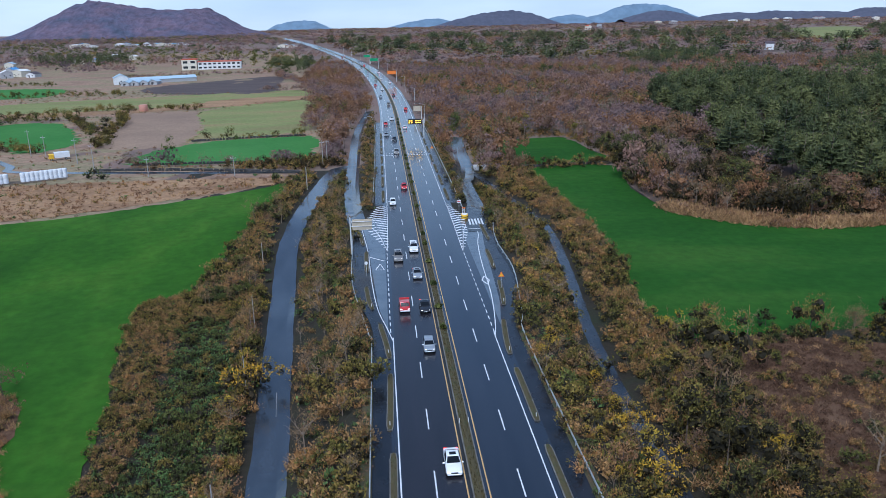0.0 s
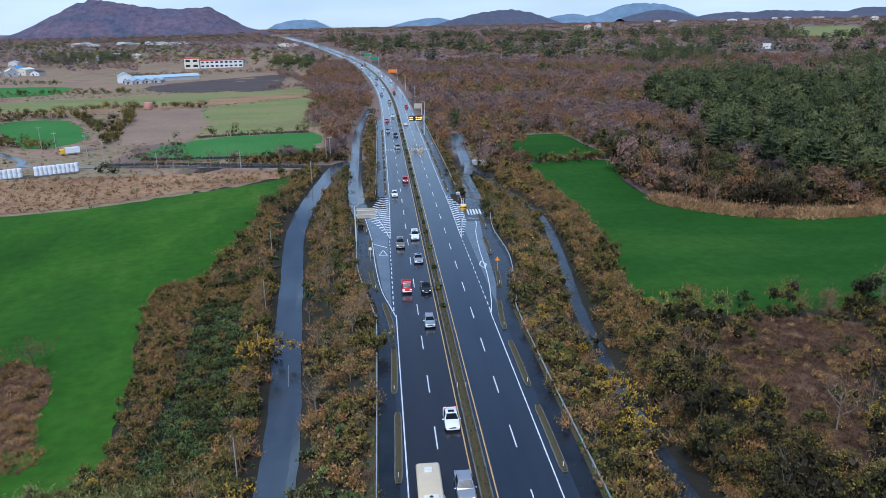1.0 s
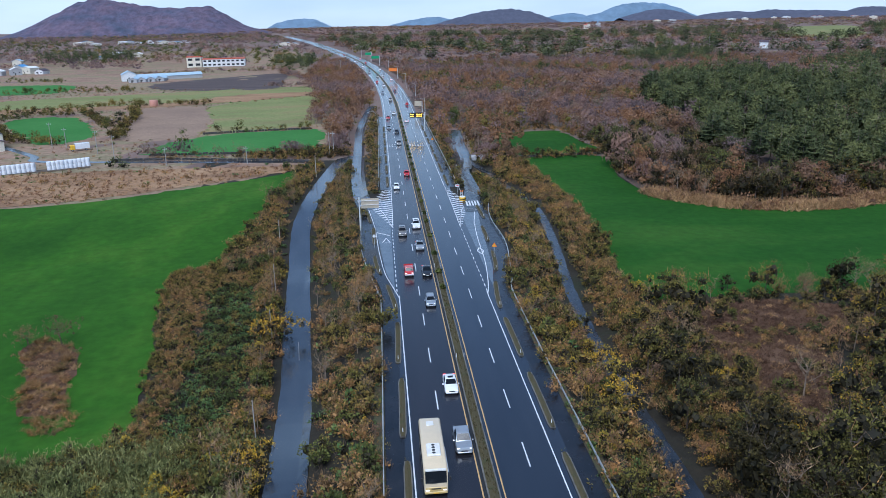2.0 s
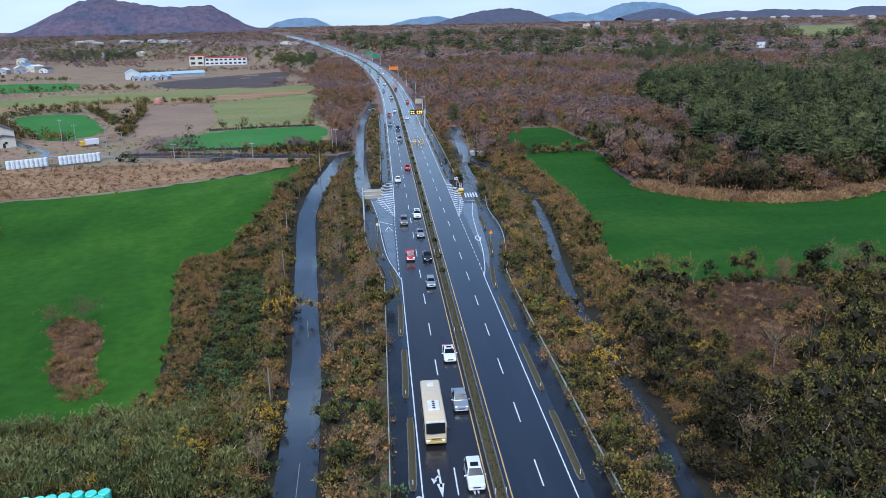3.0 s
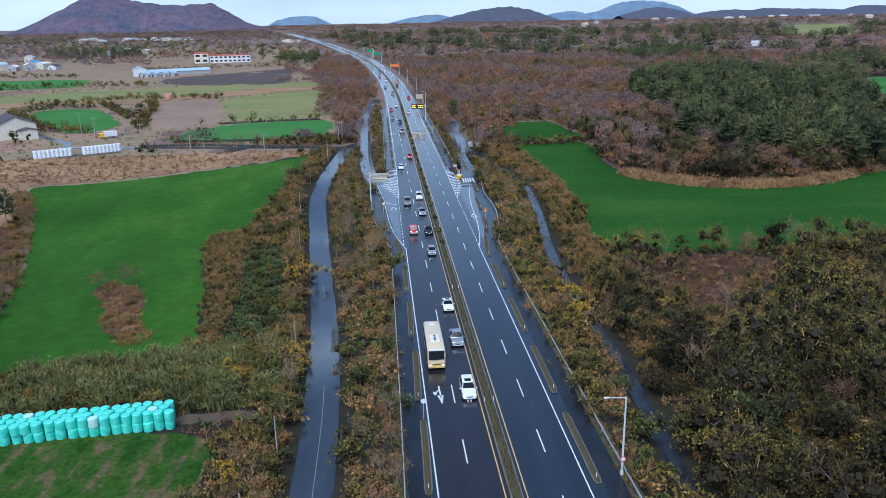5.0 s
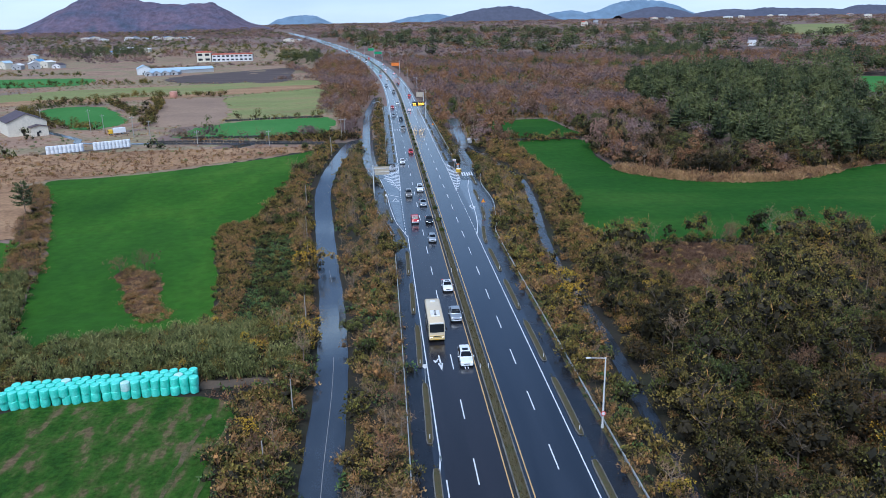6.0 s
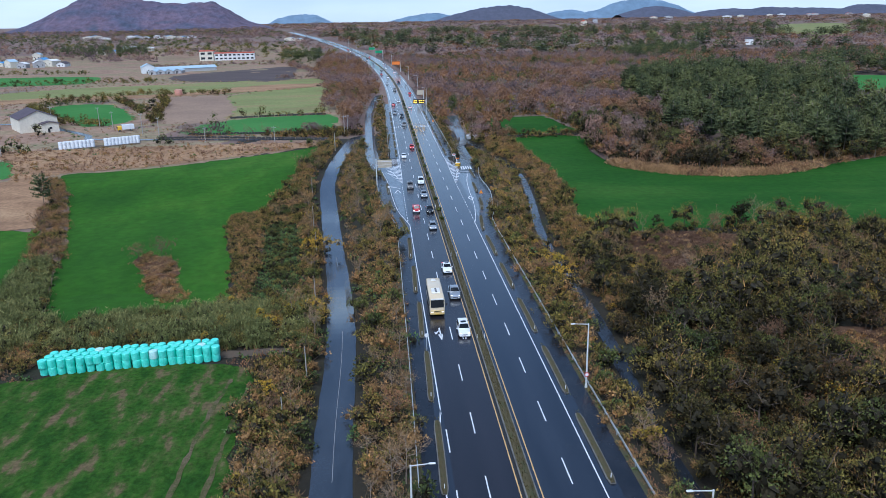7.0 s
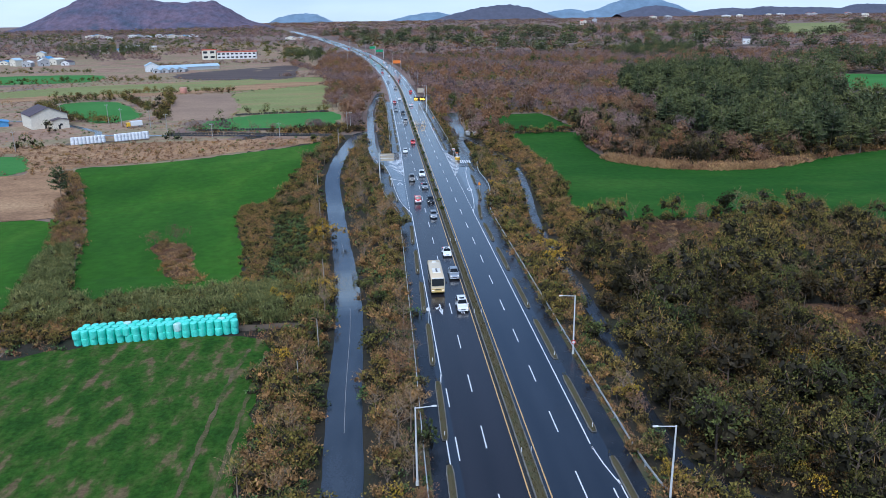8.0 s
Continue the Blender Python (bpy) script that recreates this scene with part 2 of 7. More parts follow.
# mauve-brown crowns, lightened and blued to put distance haze into the leaf colour
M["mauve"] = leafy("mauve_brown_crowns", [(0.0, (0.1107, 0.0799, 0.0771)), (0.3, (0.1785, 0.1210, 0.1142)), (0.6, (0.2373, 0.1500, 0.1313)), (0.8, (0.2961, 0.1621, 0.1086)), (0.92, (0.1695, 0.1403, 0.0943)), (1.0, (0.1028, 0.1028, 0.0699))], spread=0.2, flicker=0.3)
M["pine"] = leafy("pine_needles", [(0.0, (0.0414, 0.0528, 0.0221)), (0.5, (0.0805, 0.0946, 0.0348)), (1.0, (0.1472, 0.1518, 0.0510))], spread=0.3, flicker=0.4)
M["deep"] = leafy("deep_olive_leaves", [(0.0, (0.0279, 0.0253, 0.0067)), (0.45, (0.0515, 0.0397, 0.0101)), (0.75, (0.0752, 0.0451, 0.0128)), (0.92, (0.1159, 0.0505, 0.0134)), (1.0, (0.0902, 0.0667, 0.0128))], flicker=0.7)
M["reed"] = leafy("grey_green_reeds", [(0.0, (0.0966, 0.1086, 0.0357)), (0.5, (0.1619, 0.1711, 0.0561)), (1.0, (0.2410, 0.2263, 0.0782))])
M["straw"] = leafy("straw", [(0.0, (0.231, 0.132, 0.059)), (0.5, (0.370, 0.220, 0.099)), (1.0, (0.485, 0.297, 0.139))])
M["far_wood"] = surface("far_wood", [(0.3, (0.05, 0.042, 0.045)), (0.5, (0.085, 0.058, 0.055)), (0.7, (0.06, 0.06, 0.06))], 0.012, 0.12, 0.95, 0.6, bump_dist=3.0)
# wooded slopes with haze mixed into the colour as a paler blue-mauve
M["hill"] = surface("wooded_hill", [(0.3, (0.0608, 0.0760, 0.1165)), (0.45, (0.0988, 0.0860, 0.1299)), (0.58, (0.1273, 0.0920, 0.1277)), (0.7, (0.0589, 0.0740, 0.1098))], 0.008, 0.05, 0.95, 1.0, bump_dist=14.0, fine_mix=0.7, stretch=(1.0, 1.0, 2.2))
# horizon hills: the blue of distance haze is put into both base colours
M["hazed_far_hill"] = surface("distant_hill", [(0.3, (0.120, 0.189, 0.265)), (0.7, (0.156, 0.227, 0.302))], 0.002, 0.02, 0.95, 0.1)
M["hazed_dusk_hill"] = surface("dusky_hill", [(0.3, (0.066, 0.073, 0.105)), (0.7, (0.085, 0.089, 0.122))], 0.004, 0.04, 0.95, 0.3, bump_dist=4.0)
M["teal_wrap"] = surface("teal_bale_wrap", [(0.3, (0.075, 0.60, 0.45)), (0.7, (0.19, 0.80, 0.66))], 1.5, 9.0, 0.3, 0.3, bump_dist=0.03)
M["pale_wrap"] = surface("faded_bale_wrap", [(0.3, (0.34, 0.66, 0.60)), (0.7, (0.62, 0.82, 0.78))], 2.0, 9.0, 0.35, 0.3, bump_dist=0.03)
M["white_wrap"] = surface("white_bale_wrap", [(0.3, (0.7, 0.72, 0.74)), (0.7, (0.85, 0.86, 0.87))], 1.5, 9.0, 0.35, 0.25, bump_dist=0.03)
M["pink_wrap"] = plain("pink_wrap", (0.55, 0.27, 0.20), 0.7)
M["car_white"] = plain("white_car_paint", (0.78, 0.79, 0.80), 0.25, 0, 0.8, 0.03)
M["car_silver"] = plain("silver_car_paint", (0.42, 0.45, 0.48), 0.3, 0.5, 0.8, 0.03)
M["car_grey"] = plain("warm_grey_car_paint", (0.28, 0.26, 0.24), 0.3, 0.4, 0.8, 0.03)
M["car_black"] = plain("black_car_paint", (0.02, 0.022, 0.026), 0.2, 0, 1.0, 0.03)
M["car_red"] = plain("red_car_paint", (0.55, 0.02, 0.025), 0.3, 0, 0.8, 0.03)
M["cream"] = plain("cream_coach_paint", (0.68, 0.55, 0.36), 0.35, 0, 0.6, 0.04)
M["gold_cream"] = plain("golden_cream_paint", (0.56, 0.40, 0.15), 0.35)
M["cream_pale"] = plain("pale_roof_paint", (0.72, 0.70, 0.64), 0.5)
M["glass"] = plain("dark_car_glass", (0.008, 0.010, 0.012), 0.08, 0, 0.0, 0.03, spec=0.35)
M["tyre"] = plain("tyre_rubber", (0.018, 0.018, 0.018), 0.85)
M["rim"] = plain("alloy_rim", (0.45, 0.46, 0.47), 0.35, 0.8)
M["trim"] = plain("black_plastic", (0.02, 0.02, 0.02), 0.6)
M["plate"] = plain("plate_white", (0.75, 0.75, 0.73), 0.5)
M["headlight"] = lamp_mat("headlight_lens", (1.0, 0.93, 0.8), 0.55)
M["taillight"] = lamp_mat("taillight_lens", (0.9, 0.04, 0.02), 1.2)
M["amber"] = lamp_mat("amber_led", (1.0, 0.55, 0.05), 1.6)
M["sign_back"] = plain("sign_back_beige", (0.50, 0.42, 0.31), 0.6)
M["sign_black"] = plain("sign_black", (0.015, 0.015, 0.016), 0.5)
M["sign_white"] = plain("sign_white", (0.75, 0.75, 0.75), 0.5)
M["sign_red"] = plain("sign_red", (0.6, 0.03, 0.03), 0.5)
M["sign_green"] = plain("sign_green", (0.02, 0.30, 0.12), 0.5)
M["sign_blue"] = plain("sign_blue", (0.04, 0.20, 0.50), 0.5)
M["orange"] = plain("sign_orange", (0.85, 0.22, 0.03), 0.5)
M["cushion_yellow"] = plain("cushion_yellow", (0.75, 0.45, 0.03), 0.5)
M["wall_cream"] = plain("cream_render", (0.70, 0.64, 0.52), 0.85)
M["wall_white"] = plain("white_render", (0.72, 0.72, 0.70), 0.85)
M["wall_grey"] = plain("grey_render", (0.42, 0.42, 0.42), 0.85)
M["roof_dark"] = surface("dark_roof", [(0.3, (0.06, 0.045, 0.055)), (0.7, (0.10, 0.075, 0.085))], 0.5, 5.0, 0.7, 0.2)
M["roof_red"] = plain("red_roof", (0.50, 0.10, 0.05), 0.7)
M["roof_blue"] = plain("pale_blue_roof_sheet", (0.40, 0.52, 0.60), 0.5)
M["roof_sky"] = plain("blue_roof", (0.10, 0.30, 0.55), 0.6)
M["window"] = plain("window_pane", (0.03, 0.035, 0.04), 0.1)
M["stone"] = surface("basalt_wall", [(0.3, (0.03, 0.028, 0.028)), (0.7, (0.08, 0.075, 0.07))], 1.0, 6.0, 0.9, 0.8, bump_dist=0.1)
M["rut"] = surface("worn_meadow_soil", [(0.36, (0.040, 0.076, 0.016)), (0.5, (0.085, 0.080, 0.034)), (0.66, (0.125, 0.100, 0.060))], 0.5, 4.0, 0.95, 0.4, fine_mix=0.6, spec=0.1)
M["dirt"] = surface("farm_track_soil", [(0.3, (0.0672, 0.0509, 0.0366)), (0.7, (0.1232, 0.0904, 0.0608))], 0.3, 4.0, 0.95, 0.4)


# ---- building tools ----
class Geo:
    """Collects vertices and faces for one mesh."""

    def __init__(self):
        self.v, self.f = [], []

    def add(self, verts, faces):
        k = len(self.v)
        self.v += [tuple(map(float, p)) for p in verts]
        self.f += [tuple(i + k for i in q) for q in faces]
        return self

    def box(self, x0, x1, y0, y1, z0, z1, bev=0.0):
        b = min(bev, abs(x1 - x0) / 3, abs(y1 - y0) / 3, abs(z1 - z0) / 3)
        if b <= 0:
            return self.add([(x, y, z) for z in (z0, z1) for y in (y0, y1) for x in (x0, x1)],
                            [(0, 2, 3, 1), (4, 5, 7, 6), (0, 1, 5, 4), (2, 6, 7, 3), (0, 4, 6, 2), (1, 3, 7, 5)])
        rings = []
        for z, i in ((z0, b), (z0 + b, 0), (z1 - b, 0), (z1, b)):
            rings.append([(x0 + i + b, y0 + i, z), (x1 - i - b, y0 + i, z), (x1 - i, y0 + i + b, z), (x1 - i, y1 - i - b, z),
                          (x1 - i - b, y1 - i, z), (x0 + i + b, y1 - i, z), (x0 + i, y1 - i - b, z), (x0 + i, y0 + i + b, z)])
        return self.loft(rings)

    def loft(self, rings, caps=True, closed=True):
        n = len(rings[0])
        faces = []
        for r in range(len(rings) - 1):
            for i in range(n if closed else n - 1):
                j = (i + 1) % n
                faces.append((r * n + i, r * n + j, (r + 1) * n + j, (r + 1) * n + i))
        if caps:
            faces += [tuple(range(n - 1, -1, -1)), tuple((len(rings) - 1) * n + i for i in range(n))]
        return self.add([p for r in rings for p in r], faces)

    def cyl(self, a, b, r0, r1=None, n=10, caps=True):
        a, b = Vector(a), Vector(b)
        r1 = r0 if r1 is None else r1
        d = (b - a).normalized()
        u = d.orthogonal().normalized()
        w = d.cross(u)
        ring = lambda c, r: [c + (u * math.cos(t) + w * math.sin(t)) * r for t in (2 * math.pi * i / n for i in range(n))]
        return self.loft([ring(a, r0), ring(b, r1)], caps)

    def mesh(self, name, mats, smooth=False):
        me = bpy.data.meshes.new(name)
        me.from_pydata(self.v, [], self.f)
        for m in mats if isinstance(mats, (list, tuple)) else [mats]:
            me.materials.append(m)
        if smooth:
            me.shade_smooth()
            me.set_sharp_from_angle(angle=radians(40))
        me.update()
        return me


def thing(name, label, category, group="", place=None, kind=""):
    ob = new(name)
    ob.empty_display_size = 0.2
    if place is not None:
        ob.matrix_basis = place
    return tagged(ob, label, category, group, kind)


def part(name, geo, material, parent, label="", smooth=False, at=None):
    me = geo if isinstance(geo, bpy.types.Mesh) else geo.mesh(name, material, smooth)
    ob = new(name, me)
    ob.parent = parent
    if at is not None:
        ob.matrix_basis = at
    return tagged(ob, label) if label else ob


def solo(name, geo, material, label, category, kind="", group="", smooth=False):
    return tagged(new(name, geo.mesh(name, material, smooth)), label, category, group, kind)


# ---- the lie of the land ----
def smooth01(a, b, v):
    u = np.clip((np.asarray(v, float) - a) / (b - a), 0, 1)
    return u * u * (3 - 2 * u)


def rise(y):
    s = np.maximum(0, np.asarray(y, float) - 430)
    return 44 * (1 - np.exp(-0.018 * s * s / (s + 150) / 44))


def road_x(y):
    s = np.maximum(0, np.asarray(y, float) - 480)
    far = np.maximum(0, s - 560)
    near = np.minimum(s, 560)
    return -near * near * 1.43e-4 - far * 0.16 - far * far * 3e-5


def shoulder(y):
    """Half the width of the road's embankment at its top."""
    return 12.6 + 4.6 * smooth01(203, 232, y) * (1 - smooth01(276, 290, y))


def land(x, y):
    x, y = np.asarray(x, float), np.asarray(y, float)
    d = np.abs(x - road_x(y))
    e = shoulder(y)
    s = np.clip((d - e) / 7.0, 0, 1)
    z = rise(y) - 0.12 - 2.9 * s * s * (3 - 2 * s)
    # the fields lie in a shallow dip on both sides of the road
    dip = np.where(x < 0, 3.6 * smooth01(142, 180, y) * (1 - 0.9 * smooth01(238, 300, y)), 3.4 * smooth01(140, 195, y) * (1 - 0.75 * smooth01(310, 390, y)))
    z = z - dip * smooth01(3, 11, d - e)
    roll = 0.35 * np.sin(x * 0.031 + 1.3) * np.sin(y * 0.027) + 0.5 * np.sin(x * 0.011 + y * 0.008)
    return z + roll * np.clip((d - e - 7) / 25.0, 0, 1)


def land_z(x, y):
    return float(land(x, y))


def inside(poly, x, y):
    """Which of the points lie in a polygon."""
    x, y = np.asarray(x, float), np.asarray(y, float)
    hit = np.zeros(x.shape, bool)
    for (x0, y0), (x1, y1) in zip(poly, poly[1:] + poly[:1]):
        if y0 != y1:
            hit ^= ((y0 > y) != (y1 > y)) & (x < (x1 - x0) * (y - y0) / (y1 - y0) + x0)
    return hit


def smooth_line(points, step, closed=False):
    """A rounded line through the points."""
    p = [np.array(q, float) for q in points]
    n = len(p)
    out = []
    for i in range(n if closed else n - 1):
        a, b, c, d = (p[(i + k) % n] if closed else p[min(max(i + k, 0), n - 1)] for k in (-1, 0, 1, 2))
        m = max(1, int(np.linalg.norm(c - b) / step))
        for j in range(m):
            t = j / m
            out.append(0.5 * (2 * b + (c - a) * t + (2 * a - 5 * b + 4 * c - d) * t * t + (3 * b - a - 3 * c + d) * t ** 3))
    if not closed:
        out.append(p[-1])
    return out


def ribbon(points, half, lift, step=3.0, wobble=0.0, seed=3, across=4):
    """A road over the land, half metres to each side of a rounded line."""
    line = smooth_line(points, step)
    rng = np.random.default_rng(seed)
    g = Geo()
    rows = []
    for i, q in enumerate(line):
        d = line[min(i + 1, len(line) - 1)] - line[max(i - 1, 0)]
        d = d / np.linalg.norm(d)
        n = np.array((d[1], -d[0]))
        w0, w1 = half + rng.uniform(-wobble, wobble), half + rng.uniform(-wobble, wobble)
        rows.append([q + n * (-w0 + (w0 + w1) * k / across) for k in range(across + 1)])
    for r in rows:
        zs = [land_z(*q) for q in r]
        mid = sum(zs) / len(zs)
        g.v += [(float(q[0]), float(q[1]), max(z, mid) + lift) for q, z in zip(r, zs)]
    w = across + 1
    for i in range(len(rows) - 1):
        for k in range(across):
            g.f.append((i * w + k, i * w + k + 1, (i + 1) * w + k + 1, (i + 1) * w + k))
    return g


def strip(x0, x1, y0, y1, z, step=10.0, follow=True):
    """A band along the main road."""
    n = max(1, int((y1 - y0) / step))
    g = Geo()
    for i in range(n + 1):
        y = y0 + (y1 - y0) * i / n
        c = float(road_x(y)) if follow else 0.0
        h = float(rise(y)) + z
        g.v += [(c + x0, y, h), (c + x1, y, h)]
    g.f = [(2 * i, 2 * i + 1, 2 * i + 3, 2 * i + 2) for i in range(n)]
    return g


def sheet(poly, lift, cell, ragged=0.6, seed=1):
    """A field that lies on the land: an even grid trimmed to a ragged outline."""
    edge = [tuple(q) for q in smooth_line(poly, 3.0, True)]
    rng = np.random.default_rng(seed)
    edge = [(x + rng.normal(0, ragged), y + rng.normal(0, ragged)) for x, y in edge]
    bm = bmesh.new()
    vs = [bm.verts.new((x, y, 0)) for x, y in edge]
    bm.faces.new(vs)
    for axis in (0, 1):
        lo, hi = min(e[axis] for e in edge), max(e[axis] for e in edge)
        k = lo + cell
        while k < hi:
            co, no = [0, 0, 0], [0, 0, 0]
            co[axis], no[axis] = k, 1
            bmesh.ops.bisect_plane(bm, geom=bm.verts[:] + bm.edges[:] + bm.faces[:], plane_co=co, plane_no=no)
            k += cell
    bmesh.ops.triangulate(bm, faces=bm.faces[:])
    for v in bm.verts:
        v.co.z = land_z(v.co.x, v.co.y) + lift
    me = bpy.data.meshes.new("field")
    bm.to_mesh(me)
    bm.free()
    if me.polygons and sum(q.normal.z for q in me.polygons) < 0:
        me.flip_normals()
    return me


# ---- ground, fields and roads ----
def build_ground():
    xs = np.unique(np.concatenate([np.arange(-4800, -400, 200), np.arange(-400, -60, 12), np.arange(-60, 61, 2.0), np.arange(72, 400, 12), np.arange(400, 4801, 200)]))
    ys = np.unique(np.concatenate([np.arange(-1500, 40, 110), np.arange(40, 480, 4), np.arange(480, 1200, 20), np.arange(1200, 4801, 120)]))
    X, Y = np.meshgrid(xs, ys)
    Z = land(X, Y)
    v = np.stack([X.ravel(), Y.ravel(), Z.ravel()], 1)
    n = len(xs)
    i = (np.arange(len(ys) - 1)[:, None] * n + np.arange(n - 1)).ravel()
    me = bpy.data.meshes.new("ground")
    me.from_pydata(v.tolist(), [], np.stack([i, i + 1, i + n + 1, i + n], 1).tolist())
    me.materials.append(M["ground"])
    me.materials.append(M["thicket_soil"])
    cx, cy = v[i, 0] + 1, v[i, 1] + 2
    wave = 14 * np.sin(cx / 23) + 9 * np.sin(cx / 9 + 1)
    # ground under the near scrub takes the soil with shade in its colour
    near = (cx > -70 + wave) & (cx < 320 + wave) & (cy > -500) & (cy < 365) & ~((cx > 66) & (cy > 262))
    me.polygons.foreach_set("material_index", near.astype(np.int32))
    me.shade_smooth()
    return tagged(new("ground", me), "brown scrubby ground rolling to the horizon", "ground", kind="structure")


build_ground()

FIELD_A = [(-124.9, 295.9), (-112.7, 299.8), (-94.6, 305.8), (-75.5, 316.9), (-55.3, 329), (-42.2, 341.1), (-36.2, 353.1), (-40.2, 318.9), (-43.5, 286.4), (-46.8, 261.1), (-48.5, 243.4), (-56, 240.3), (-56, 228.6),
           (-50.7, 201.7), (-46.4, 179.2), (-45.9, 169.1), (-47.5, 163.3), (-55.5, 160.4), (-72.4, 156.2), (-81.6, 175.7), (-88.2, 197.4), (-96.8, 225.3), (-111.4, 265.1)]
ISLET = [(-72.8, 200.6), (-68.8, 193.7), (-65.9, 187.2), (-63.4, 179.2), (-59.3, 171.4), (-55.6, 169.3), (-54.0, 173.2), (-57.0, 180.7), (-60.0, 187.7), (-61.0, 194.1), (-64.0, 201.2), (-67.8, 204.1), (-71.6, 204.6)]
FIELD_B = [(-120, 126), (-75, 131), (-66, 134), (-56, 136), (-40, 136), (-35, 134), (-34, 126), (-34, 115), (-33, 106), (-33, 92), (-32, 60), (-120, 60)]
FIELD_C = [(42.8, 359.8), (74.7, 361.5), (71.6, 333.2), (71.3, 315.4), (73.5, 297.4), (85.3, 284.6), (98.1, 278.2), (121.6, 277.1), (145.2, 288.9), (168.7, 297.4), (204, 309.2), (246.7, 306), (214.7, 236.5), (161.2, 215.1), (114.2, 199.1),
           (82.1, 209.7), (57.5, 209.7), (45.7, 209.7), (38.2, 215.1), (40.4, 236.5), (43.6, 258.9), (45.7, 283.5), (45.7, 315.4)]
FIELD_D = [(39.9, 424.2), (49, 428.3), (68, 431), (73.4, 426.2), (75.5, 390.6), (75.2, 369.8), (44.6, 365.6), (42.3, 369.8), (38.9, 390.6)]
FIELD_OVAL = [(-215, 510), (-207, 530), (-184, 526), (-154, 472), (-147, 445), (-162.1, 426.7), (-176, 447)]
FIELD_STRIP = [(-92, 438), (-70, 450), (-40, 452), (-37.2, 413.6), (-37.2, 384.4), (-101.7, 386.4), (-104.7, 412.6)]
PASTURE = [(-117, 572), (-57, 619), (-48, 520), (-47, 472), (-94, 447), (-100, 500)]
FALLOW = [(-163, 558), (-121, 573), (-103, 500), (-98, 436), (-126.8, 431.7), (-145, 480)]
UPPER_GREEN = [(-420, 741), (-286, 770), (-258, 692), (-323, 674), (-420, 668)]
SIDE_GREEN = [(-191.3, 323.9), (-152, 325.9), (-143, 312.8), (-142.1, 295), (-151.9, 288.1), (-192.4, 288.1)]
LOWER_GREEN = [(-160.1, 232.9), (-107.5, 231.8), (-97.9, 203.9), (-91.3, 176.9), (-84.1, 153.5), (-90.3, 147.3), (-151.4, 150.9)]
PLOUGH = [(-195, 760), (-109, 841), (-92, 760), (-96, 684), (-180, 699)]
MEADOW = [(-300, 593), (-259, 640), (-206, 664), (-64, 698), (-57, 627), (-120, 585), (-152, 582), (-232, 553)]
DRY_NEAR = [(-216.5, 347.1), (-151, 352.1), (-100.6, 354.1), (-44.2, 352.1), (-40.2, 345.1), (-55.3, 333), (-94.6, 309.8), (-126.8, 298.8), (-137, 285.6), (-161.1, 332), (-211.5, 332)]
DRY_RIGHT = [(44.5, 207.6), (59.4, 208.2), (77.0, 200.0), (72.2, 187.5), (60.5, 184.6), (51.0, 168.8), (40.6, 154.1), (37.1, 156.5), (40.8, 170.6), (42.3, 187.0)]
DRY_LOWER = [(52, 136), (70, 134), (74, 124), (58, 114), (47, 117)]
DRY_FAR = [(-260, 575), (-160, 596), (-110, 640), (-60, 650), (-58, 628), (-120, 588), (-200, 560), (-290, 540)]
IDLE = [(-342.4, 269.9), (-129.2, 292.3), (-40.2, 354.1), (-36, 470), (-46, 620), (-60, 760), (-95, 980), (-200, 1350), (-760, 1350), (-620, 900), (-420, 500)]
DRY_LEFT = [(-213.6, 242.4), (-110.8, 236.1), (-116.8, 264.3), (-129.2, 291.5), (-146.9, 287.3), (-202.9, 286.4)]
WOOD_FLOOR = [(30, 372), (43.7, 361.5), (40.9, 426.2), (76, 436), (78.7, 363.1), (72, 343.4), (74.6, 306), (86.3, 288.9), (121.6, 281.4), (171.9, 300.6), (252.1, 312.4), (651.3, 426.2), (720, 1000), (-16, 1000), (0, 640), (14, 480), (28, 440)]
FAR_GREEN = [(300, 520), (350, 610), (400, 608), (520, 590), (460, 490), (330, 510)]
PINE_GLADE = [(228, 396), (300, 520), (470, 495), (345, 385), (248, 374)]
FAR_MEADOW = [(700, 1330), (815, 1345), (1235, 2030), (1100, 2070), (890, 1750)]

